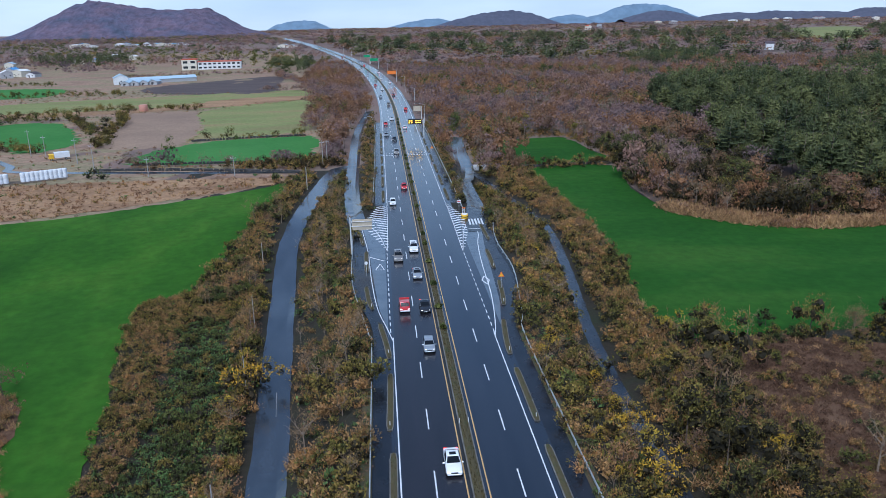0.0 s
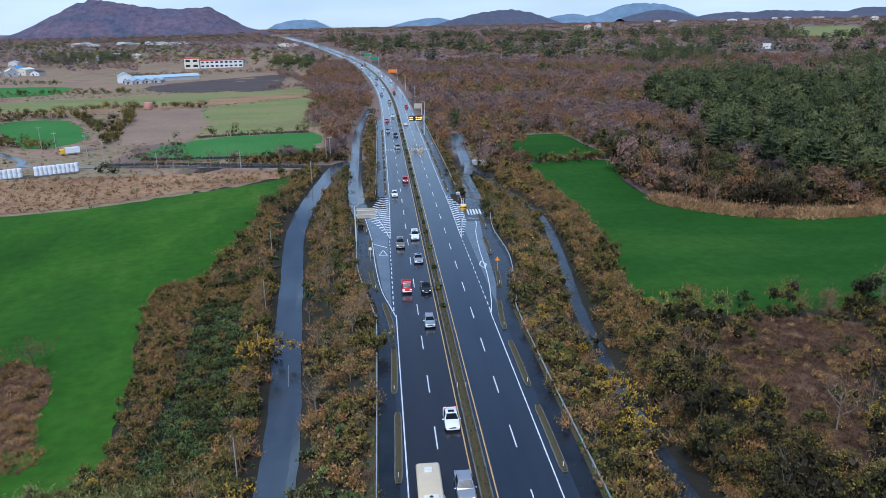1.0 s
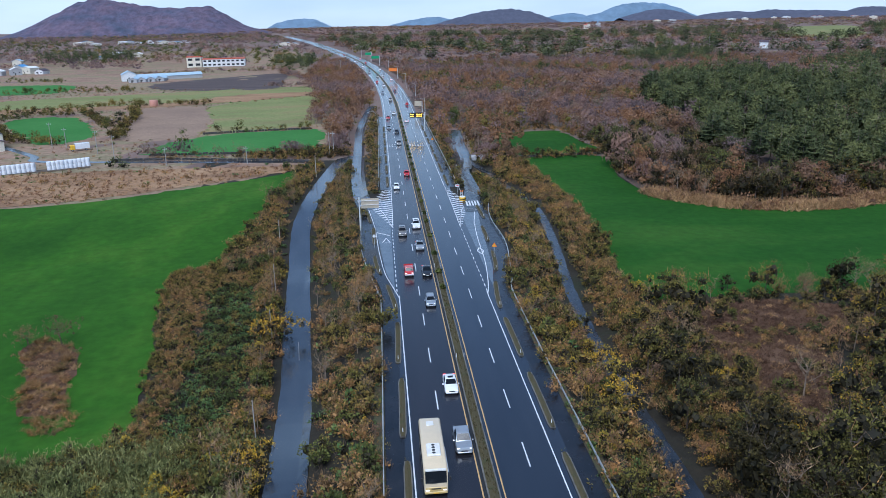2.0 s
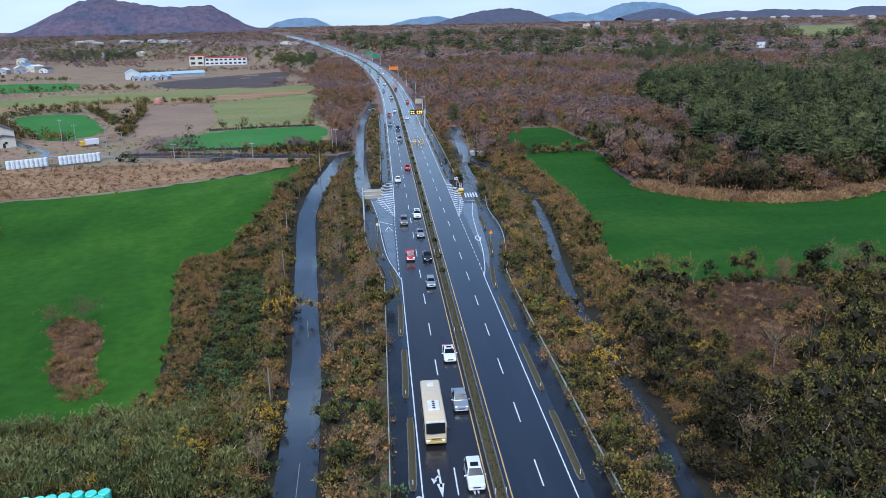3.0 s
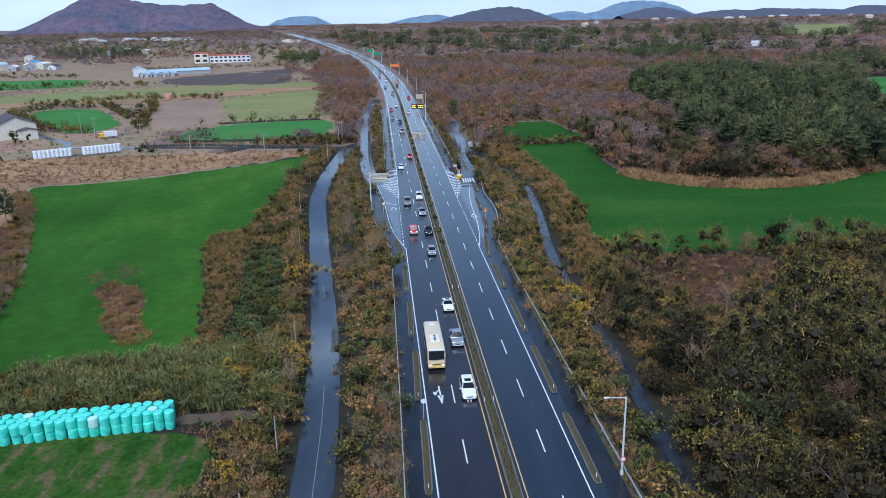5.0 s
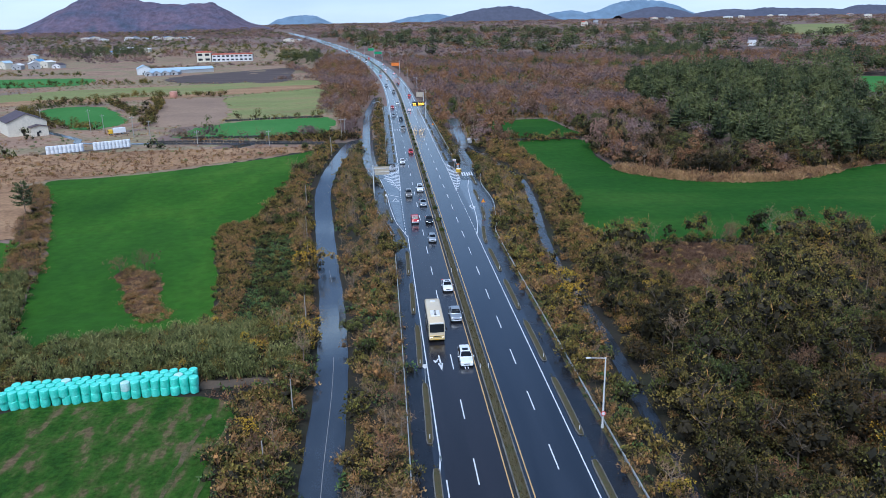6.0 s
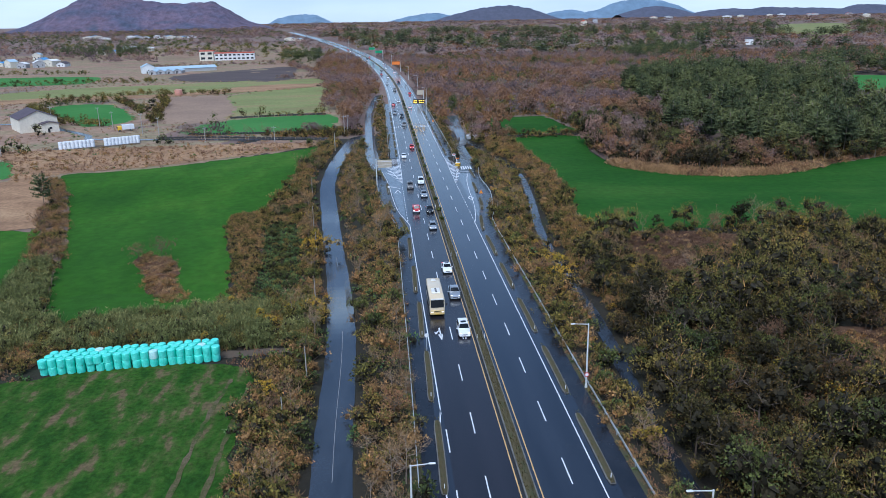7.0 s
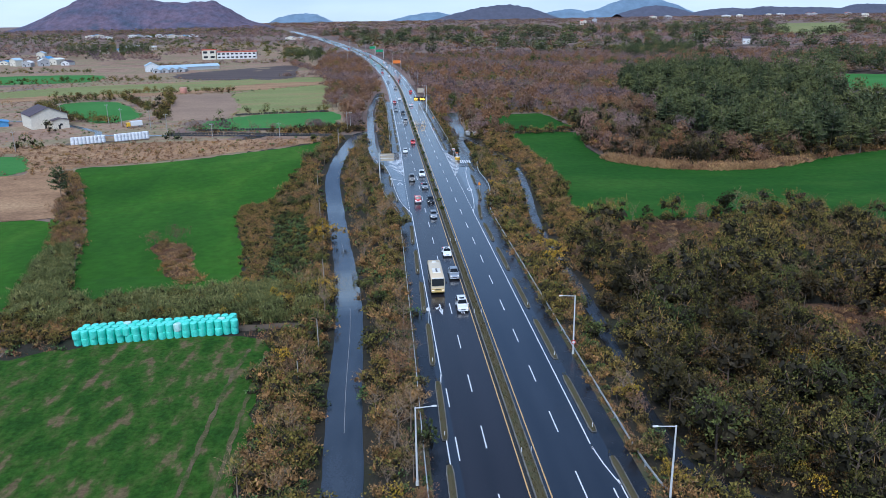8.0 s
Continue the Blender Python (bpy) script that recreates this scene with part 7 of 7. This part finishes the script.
scrub("reed_bank", "bank of tall grey-green reeds behind the bales", [(-82, 143), (-34, 141), (-34.9, 161.9), (-51.7, 163.3), (-79.8, 157.6)], 1.6, {"reed_clump": 5, "olive_shrub": 2.0, "twig_shrub": 0.8}, (0.75, 1.15), 0.9, 17)
scrub("hedge_scrub", "olive scrub beside the bale stack", [(-46, 140), (-26, 140), (-26.7, 164.8), (-45.5, 164.8)], 1.7, {"olive_shrub": 4, "reed_clump": 2, "twig_shrub": 1.2, "yellow_tree": 0.3}, (0.7, 1.1), 0.9, 18, TREES)
scrub("hedge_scrub", "brown bushes along the meadow's upper edge", [(-130, 130), (-66, 136), (-64, 144.1), (-84.2, 146.2), (-130.3, 146.2)], 1.7, {"twig_shrub": 3, "olive_shrub": 2.5, "brown_weeds": 1}, (0.7, 1.0), 0.8, 19)
scrub("reed_bank", "grey-green reeds between two fields", [(-92.2, 146.2), (-77.5, 156.2), (-81.4, 173.2), (-89.3, 197.4), (-92.5, 201.7), (-97.9, 188.8), (-91.6, 164.8)], 1.6, {"reed_clump": 5, "olive_shrub": 0.6}, (0.8, 1.2), 0.9, 20)
scrub("hedge_scrub", "brown hedge between two fields", [(-91.4, 199.6), (-97.9, 203.9), (-107.5, 232.9), (-122.1, 269.9), (-127.2, 292.3), (-115.9, 284), (-108.5, 263.5), (-95.7, 225.3), (-88.2, 198.5)], 1.8, {"twig_shrub": 4, "red_tree": 0.6, "olive_shrub": 1}, (0.7, 1.1), 0.7, 22, TREES)
scrub("islet_scrub", "dry grass and bare shrubs in the field", ISLET, 1.2, {"straw_clump": 2, "brown_weeds": 2, "twig_shrub": 1.4}, (0.6, 0.9), 1.0, 23, anywhere=True)
for x, y, s in ((-71.8, 202.0, 0.95), (-66.4, 202.6, 1.2), (-63.5, 194.5, 0.7)):
    plant_thing("red_tree", 1, x, y, s, 40 * x)
# right of the lane
scrub("field_scrub", "brown scrub between lane and field", [(20.1, 150.3), (26.2, 183.1), (34, 268.6), (32.9, 308.1), (29.5, 355.8), (42.7, 361.5), (45.7, 315.4), (44.6, 273.9), (40.4, 236.5), (38.2, 215.1), (37.2, 205.5), (28.3, 150.6)], 1.8,
      {"twig_shrub": 5, "olive_shrub": 1.5, "red_tree": 0.3, "straw_clump": 0.7, "yellow_tree": 0.15}, (0.5, 1.6), 0.62, 24, TREES, tall=0.62)
THICKET_TREES = ("moss_tree", "bare_tree", "yellow_tree", "evergreen_tree", "red_tree", "dark_tree", "olive_tree")
scrub("thicket", "dense dark olive thicket with autumn colour", [(19, 84), (30, 80), (120, 60), (140, 120), (123.3, 152.9), (70.6, 150.6), (22.7, 150.6), (21, 128)], 2.5,
      {"dark_shrub": 3.2, "green_shrub": 0.9, "olive_shrub": 0.3, "twig_shrub": 0.8, "dark_tree": 1.3, "moss_tree": 2.4, "olive_tree": 0.45, "evergreen_tree": 0.5, "yellow_tree": 0.3, "bare_tree": 0.5, "red_tree": 0.9}, (0.55, 1.5), 0.62, 25, THICKET_TREES, reach=205, tall=0.75)
scrub("thicket", "olive, yellow and brown thicket below the field", [(22.7, 150.6), (70.6, 150.6), (123.3, 152.9), (116.3, 199.1), (75.7, 209.7), (38.2, 214), (29.7, 199.1), (25.3, 168.9)], 2.5,
      {"twig_shrub": 3.6, "dark_shrub": 0.5, "olive_shrub": 2.0, "green_shrub": 0.3, "dark_tree": 0.1, "moss_tree": 0.7, "olive_tree": 1.4, "yellow_tree": 1.0, "bare_tree": 0.9, "red_tree": 1.1}, (0.6, 1.35), 0.55, 21, THICKET_TREES, reach=205, tall=0.85)
scrub("thicket", "brown and olive bushes beside the narrow lane", [(22, 86), (34, 84), (46, 100), (44, 140), (41.8, 167.7), (28.4, 167.7), (22, 128)], 2.5, {"dark_shrub": 3, "twig_shrub": 2.5, "olive_shrub": 1.5}, (0.6, 1.1), 0.5, 30)
scrub("dry_clearing", "reddish dry weeds in the clearing", DRY_RIGHT, 1.3, {"red_weeds": 5, "straw_clump": 0.5, "twig_shrub": 0.5, "olive_shrub": 0.16, "green_shrub": 0.08, "red_tree": 0.05}, (0.5, 1.1), 0.8, 26, keep_dry=False)
scrub("dry_clearing", "reddish dry weeds in the clearing", DRY_LOWER, 1.2, {"red_weeds": 4, "straw_clump": 0.3, "twig_shrub": 0.3}, (0.6, 1.0), 0.8, 27, keep_dry=False)
scrub("thicket", "olive thicket beyond the side road", [(24, 60), (120, 40), (120, 70), (34, 80)], 3.2, {"dark_shrub": 4, "dark_tree": 1.0}, (0.9, 1.5), 0.5, 28)
for kind, v, x, y, s in (("evergreen_tree", 1, 56.8, 213.5, 0.5), ("yellow_tree", 2, 47.6, 217.2, 0.95), ("red_tree", 1, 71.4, 210.8, 0.9), ("bare_tree", 2, 79.9, 208.7, 1.2), ("evergreen_tree", 2, 76.7, 209.7, 0.7), ("bare_tree", 0, 86.3, 207.6, 1.1), ("red_tree", 3, 99.2, 207.6, 1.2),
                         ("bare_tree", 1, 46.1, 167.0, 1.15), ("bare_tree", 3, 72.3, 178, 1.0), ("olive_tree", 0, 47, 96, 1.1), ("olive_tree", 2, 52, 102, 1.0), ("olive_tree", 1, 56, 107, 0.9), ("dark_tree", 1, 44, 104, 1.1), ("yellow_tree", 3, 40, 118, 1.2),
                         ("yellow_tree", 0, -29.6, 198.0, 1.70), ("yellow_tree", 1, -30.2, 204.5, 1.40), ("yellow_tree", 3, -26.8, 156.5, 1.10), ("yellow_tree", 2, -26.1, 150.9, 0.90), ("yellow_tree", 3, 20.2, 165.8, 1.35), ("yellow_tree", 2, 19.6, 170.8, 1.45), ("yellow_tree", 0, 20.4, 177.2, 1.25), ("yellow_tree", 1, 20.9, 183.5, 1.00), ("yellow_tree", 1, 20.3, 191.5, 0.90), ("yellow_tree", 2, 66.7, 185.6, 1.20), ("yellow_tree", 3, 57.6, 161.3, 1.30), ("yellow_tree", 0, 37, 171.5, 1.00), ("yellow_tree", 1, 49.8, 165.1, 1.10), ("red_tree", 2, -14, 111, 1.00), ("red_tree", 3, 44.6, 206.5, 0.80), ("red_tree", 0, 66.5, 183.1, 1.00), ("bare_tree", 1, 81, 205.5, 1.00), ("bare_tree", 2, 88.5, 201.2, 0.90), ("red_tree", 3, 102.4, 195.8, 1.10), ("olive_tree", 0, 68.1, 190.3, 0.70)):
    plant_thing(kind, v, x, y, s, 33 * v)
scrub("undergrowth", "brown undergrowth in the wood", [(14, 362), (45.6, 364.8), (40.9, 424.2), (74, 434), (74, 450), (14, 450)], 3.2, {"twig_shrub": 3, "dark_shrub": 1.5, "olive_shrub": 1}, (0.8, 1.5), 0.25, 81, margin=0)
scrub("undergrowth", "brown undergrowth between field and wood", [(76.9, 359.8), (88.3, 373.1), (101.9, 405.9), (90, 440), (72, 434)], 3.2, {"twig_shrub": 3, "dark_shrub": 1.5, "olive_shrub": 1}, (0.8, 1.5), 0.25, 82, margin=0)
scrub("undergrowth", "dark brown undergrowth below the pines", [(137.7, 292.1), (171.9, 303.8), (252.8, 317.4), (251.2, 329.6), (160.9, 318.4), (133.4, 303.8)], 2.0, {"twig_shrub": 3, "dark_shrub": 3, "olive_shrub": 1.2}, (0.9, 1.7), 0.35, 83, margin=0)
# undergrowth where the woods meet the junction
for name, poly in (("undergrowth", [(14, 338), (41.9, 355.8), (69.2, 351.7), (78.8, 361.5), (78, 373.1), (41.5, 366.4), (14, 362)]), ("undergrowth", [(-62.4, 368.2), (-40.2, 364.2), (-26.1, 368.2), (-14, 372), (-14, 398), (-34.2, 398.5), (-62.4, 380.3)]), ("undergrowth", [(69.9, 343.4), (75.6, 312.4), (86.3, 291), (99.2, 284.6), (121.6, 284.6), (145.2, 294.2), (171.9, 304.9), (171.8, 313.4), (144.1, 302.8), (120.6, 295.3), (101.3, 295.3), (90.6, 303.8), (84.1, 318.4), (78.1, 345.1)])):
    scrub(name, "brown and olive undergrowth at the wood's foot", poly, 2.3, {"twig_shrub": 3, "olive_shrub": 1.5, "dark_shrub": 2, "brown_weeds": 1}, (0.7, 1.3), 0.35, 71 + int(poly[0][0]), margin=-0.3)
# the same scrub goes on behind the camera's way
for name, poly in (("roadside_scrub", [(-17.4, -120), (-12.8, -120), (-12.8, 72), (-18.2, 72)]), ("hedge_scrub", [(-70, -120), (-22.4, -120), (-23, 36), (-70, 36)]), ("thicket", [(12.8, -120), (80, -120), (80, 44), (56, 56), (24, 70), (12.8, 72)])):
    scrub(name, "brown and olive scrub along the road", poly, 4.6, {"twig_shrub": 2, "olive_shrub": 2, "dark_shrub": 2, "green_shrub": 1}, (1.3, 2.0), 0.07, 91 + len(poly), anywhere=True)
# the fringe of dry grass under the wood
scrub("dry_fringe", "fringe of pale dry grass under the wood's edge", [(71.5, 304), (73, 296), (85, 283.2), (98, 276.8), (121.6, 275.6), (146.5, 287.2), (144, 292.5), (121.6, 281.5), (99, 283), (88, 289.5), (77, 303)], 1.0, {"straw_clump": 5, "brown_weeds": 0.8}, (1.3, 2.9), 0.8, 29, anywhere=True)
scrub("dry_fringe", "low brown bank under the pines", [(145, 288), (172, 300.5), (214, 309), (214, 313), (172, 304), (143, 292)], 1.2, {"straw_clump": 1.5, "brown_weeds": 4, "twig_shrub": 1}, (1.0, 1.8), 0.6, 30, anywhere=True)

# ---- woods ----
PINES = [(140, 520), (131, 425), (113, 348), (113, 314), (128, 297), (150, 294), (175, 298), (200, 318), (232, 385), (268, 480), (296, 585), (290, 660), (225, 650), (180, 600)]


def wood(name, label, poly, gap, mix, size, detail, seed, out=None):
    rng = np.random.default_rng(seed)
    xs, ys = [p[0] for p in poly], [p[1] for p in poly]
    X, Y = spread(rng, min(xs), max(xs), min(ys), max(ys), gap)
    ok = inside(poly, X, Y) & free(X, Y, 2.0)
    if out:
        ok &= ~inside(out, X, Y)
    X, Y = X[ok], Y[ok]
    v = patches(X, Y, 26.0, seed) + rng.normal(0, 0.16, len(X))
    order = list(mix)
    cut = np.cumsum([mix[k] for k in order]) / sum(mix.values())
    q = np.argsort(np.argsort(v)) / max(1, len(v))
    stuff = Stuff()
    low = 0.0
    for k, c in zip(order, cut):
        sel = (q >= low) & (q < c)
        low = c
        for part_sel, fine in ((sel & (Y < 400), detail * 1.6), (sel & (Y >= 400) & (Y < 560), detail), (sel & (Y >= 560), detail * 0.4)):
            stuff.put(rng, k, X[part_sel], Y[part_sel], size[0] + (size[1] - size[0]) * rng.uniform(0, 1, part_sel.sum()), fine)
    return stuff.build(name, label, "woodland")


wood("pine_wood", "dense stand of dark green pines", PINES, 8.2, {"mauve_tree": 0.9, "pine_tree": 8, "olive_tree": 0.5}, (0.8, 1.35), 0.3, 31)
EDGE = [(70, 343), (73.5, 312), (85, 291), (99, 285), (121.6, 284.6), (145, 291), (172, 295), (205, 312), (175, 302), (150, 297), (128, 300), (116, 314), (115, 346), (126, 400), (112, 412), (84, 384), (79, 362)]
scrub("wood_edge", "mixed brown and green trees on the wood's edge", EDGE, 4.4, {"mauve_tree": 1.5, "rust_tree": 1.1, "bare_tree": 1.5, "olive_tree": 1.0, "dark_tree": 2.4, "evergreen_tree": 1.3, "yellow_tree": 0.25}, (0.9, 1.75), 0.6, 32, ("bare_tree", "evergreen_tree", "olive_tree", "mauve_tree", "rust_tree", "yellow_tree"), margin=0)
wood("wood", "russet and mauve autumn wood", [(14, 345), (42.8, 359.8), (38.9, 426.2), (74, 432), (77.7, 363.1), (85.9, 380.1), (114, 412), (135, 430), (142, 520), (182, 600), (225, 652), (430, 640), (600, 900), (-10, 900), (5, 650), (14, 480)], 6.9,
     {"mauve_tree": 5, "rust_tree": 4, "olive_tree": 1.2, "evergreen_tree": 0.8}, (0.7, 1.3), 0.2, 33, PINES)
wood("wood", "brown wood behind the pines", [(203, 314), (630.9, 426.2), (720, 900), (600, 900), (430, 640), (290, 662), (298, 585), (270, 480), (234, 385)], 8.0, {"mauve_tree": 4, "rust_tree": 1.5, "pine_tree": 3.0, "olive_tree": 1}, (1.0, 1.5), 0.16, 34, PINES)
wood("wood", "brown wood above the field's far end", [(203.9, 312.4), (251.8, 316.4), (420, 470), (630.9, 426.2), (449.9, 263.2), (246.7, 225.8), (248.9, 306)], 6.5, {"mauve_tree": 4, "rust_tree": 3, "olive_tree": 1}, (0.8, 1.2), 0.24, 36)
wood("wood", "orange-brown wood beside the road", [(-14, 385), (-14, 520), (-20, 760), (-30, 960), (-75, 960), (-70, 700), (-56, 620), (-46, 470), (-36, 455), (-34.2, 382.4)], 5.6, {"mauve_tree": 3, "rust_tree": 4, "olive_tree": 0.6}, (0.7, 1.1), 0.24, 35)

# hedges and copses among the far fields
for i, (line, gap, mix) in enumerate((([(-40, 377), (-105, 379)], 2.4, {"bare_tree": 4, "mauve_tree": 1.5, "twig_shrub": 2}), ([(-37, 372), (-60, 374), (-100, 376)], 2.6, {"dark_tree": 0.6, "twig_shrub": 3}), ([(-44, 458), (-95, 447)], 3.0, {"dark_tree": 0.6, "olive_tree": 1, "twig_shrub": 3}),
                                      ([(-130, 432), (-140, 470), (-150, 530), (-162, 556)], 3.2, {"olive_tree": 3, "dark_tree": 2}), ([(-220, 515), (-208, 538), (-180, 533), (-150, 480)], 3.0, {"olive_tree": 2, "dark_tree": 2, "evergreen_tree": 1}),
                                      ([(-155, 426), (-180, 440), (-200, 470), (-222, 505)], 3.0, {"olive_tree": 2, "dark_tree": 2}), ([(-120, 578), (-160, 585), (-230, 552)], 4.0, {"olive_tree": 2, "dark_tree": 1}),
                                      ([(-330, 662), (-260, 690), (-200, 690)], 4.0, {"olive_tree": 2, "evergreen_tree": 2}), ([(-95, 684), (-60, 705), (-90, 800), (-105, 850)], 5.0, {"mauve_tree": 3, "rust_tree": 1}),
                                      ([(-250, 860), (-180, 880), (-110, 870)], 5.0, {"olive_tree": 2, "mauve_tree": 3}), ([(-420, 780), (-340, 800), (-290, 790)], 5.0, {"olive_tree": 2, "evergreen_tree": 2}), ([(-64, 430), (-100, 432)], 30.0, {"evergreen_tree": 1}))):
    rng = np.random.default_rng(300 + i)
    pts = np.array(smooth_line(line, gap / 2.4))
    X = pts[:, 0] + rng.normal(0, gap * 0.5, len(pts))
    Y = pts[:, 1] + rng.normal(0, gap * 0.5, len(pts))
    kinds = pick(rng, len(X), mix)
    st = Stuff()
    for k in mix:
        st.put(rng, k, X[kinds == k], Y[kinds == k], rng.uniform(0.4, 0.85, (kinds == k).sum()), 0.12)
    st.build("hedge", "uneven hedge of bare and olive shrubs between fields", "hedge")
for x, y, s, k in ((-109, 360, 1.9, "green_shrub"), (-161, 347, 2.6, "green_shrub"), (-150, 500, 1.0, "evergreen_tree"), (-115.5, 258, 1.1, "pine_tree"), (-175, 398, 0.9, "evergreen_tree")):
    plant_thing(k, 1, x, y, s * (0.75 if k == "pine_tree" else 1), 10 * x)


for poly in ([(259, 915), (344, 1051), (392, 995), (344, 827), (267, 789), (228, 805)], [(357, 723), (465, 831), (560, 790), (440, 606), (327, 636)], [(-118, 900), (-130, 997), (-84, 987), (-73, 844), (-92, 836)], [(-475, 1189), (-340, 1174), (-304, 1050), (-418, 1048)]):
    wood("pine_wood", "distant dark stand of pines", poly, 11.0, {"pine_tree": 6, "evergreen_tree": 1}, (0.7, 1.1), 0.3, 37)


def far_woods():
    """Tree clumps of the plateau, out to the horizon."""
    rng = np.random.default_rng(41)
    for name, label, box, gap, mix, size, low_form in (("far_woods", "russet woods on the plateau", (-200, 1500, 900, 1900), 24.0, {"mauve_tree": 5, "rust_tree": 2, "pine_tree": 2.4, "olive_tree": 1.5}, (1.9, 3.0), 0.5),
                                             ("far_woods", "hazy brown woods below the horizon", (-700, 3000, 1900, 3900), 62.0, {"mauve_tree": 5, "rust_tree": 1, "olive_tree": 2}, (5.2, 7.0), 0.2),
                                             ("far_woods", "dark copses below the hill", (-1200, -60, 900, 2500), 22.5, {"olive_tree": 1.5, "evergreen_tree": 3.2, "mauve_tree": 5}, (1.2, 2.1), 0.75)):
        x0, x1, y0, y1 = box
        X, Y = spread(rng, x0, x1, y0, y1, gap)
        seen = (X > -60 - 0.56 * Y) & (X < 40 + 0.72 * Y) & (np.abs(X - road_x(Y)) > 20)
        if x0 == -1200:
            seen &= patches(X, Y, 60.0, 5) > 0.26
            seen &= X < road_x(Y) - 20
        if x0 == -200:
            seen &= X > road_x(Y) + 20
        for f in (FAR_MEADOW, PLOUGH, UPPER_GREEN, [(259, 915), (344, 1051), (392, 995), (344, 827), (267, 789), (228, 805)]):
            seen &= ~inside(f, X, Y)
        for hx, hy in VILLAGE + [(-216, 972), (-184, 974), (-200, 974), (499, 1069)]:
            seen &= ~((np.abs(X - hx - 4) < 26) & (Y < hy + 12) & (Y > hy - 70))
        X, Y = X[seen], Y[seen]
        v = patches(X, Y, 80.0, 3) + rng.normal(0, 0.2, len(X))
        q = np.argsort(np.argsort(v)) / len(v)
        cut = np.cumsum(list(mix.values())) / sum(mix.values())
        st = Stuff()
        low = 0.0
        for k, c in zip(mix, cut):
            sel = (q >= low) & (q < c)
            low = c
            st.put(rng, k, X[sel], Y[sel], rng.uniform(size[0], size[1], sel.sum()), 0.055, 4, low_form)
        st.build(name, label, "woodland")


far_woods()


def rough_grass():
    """Low brown weeds over the idle land between the far fields."""
    rng = np.random.default_rng(51)
    X, Y = spread(rng, -300, -38, 285, 720, 6.0)
    ok = free(X, Y, 1.0, False) & (X > -70 - 0.55 * Y)
    X, Y = X[ok], Y[ok]
    st = Stuff()
    kinds = pick(rng, len(X), {"brown_weeds": 4, "straw_clump": 2, "low_weeds": 1, "twig_shrub": 0.5})
    for k in ("brown_weeds", "straw_clump", "low_weeds", "twig_shrub"):
        st.put(rng, k, X[kinds == k], Y[kinds == k], rng.uniform(0.5, 1.0, (kinds == k).sum()), 0.2)
    st.build("rough_grass", "rough brown weeds over idle land", "grass")


rough_grass()
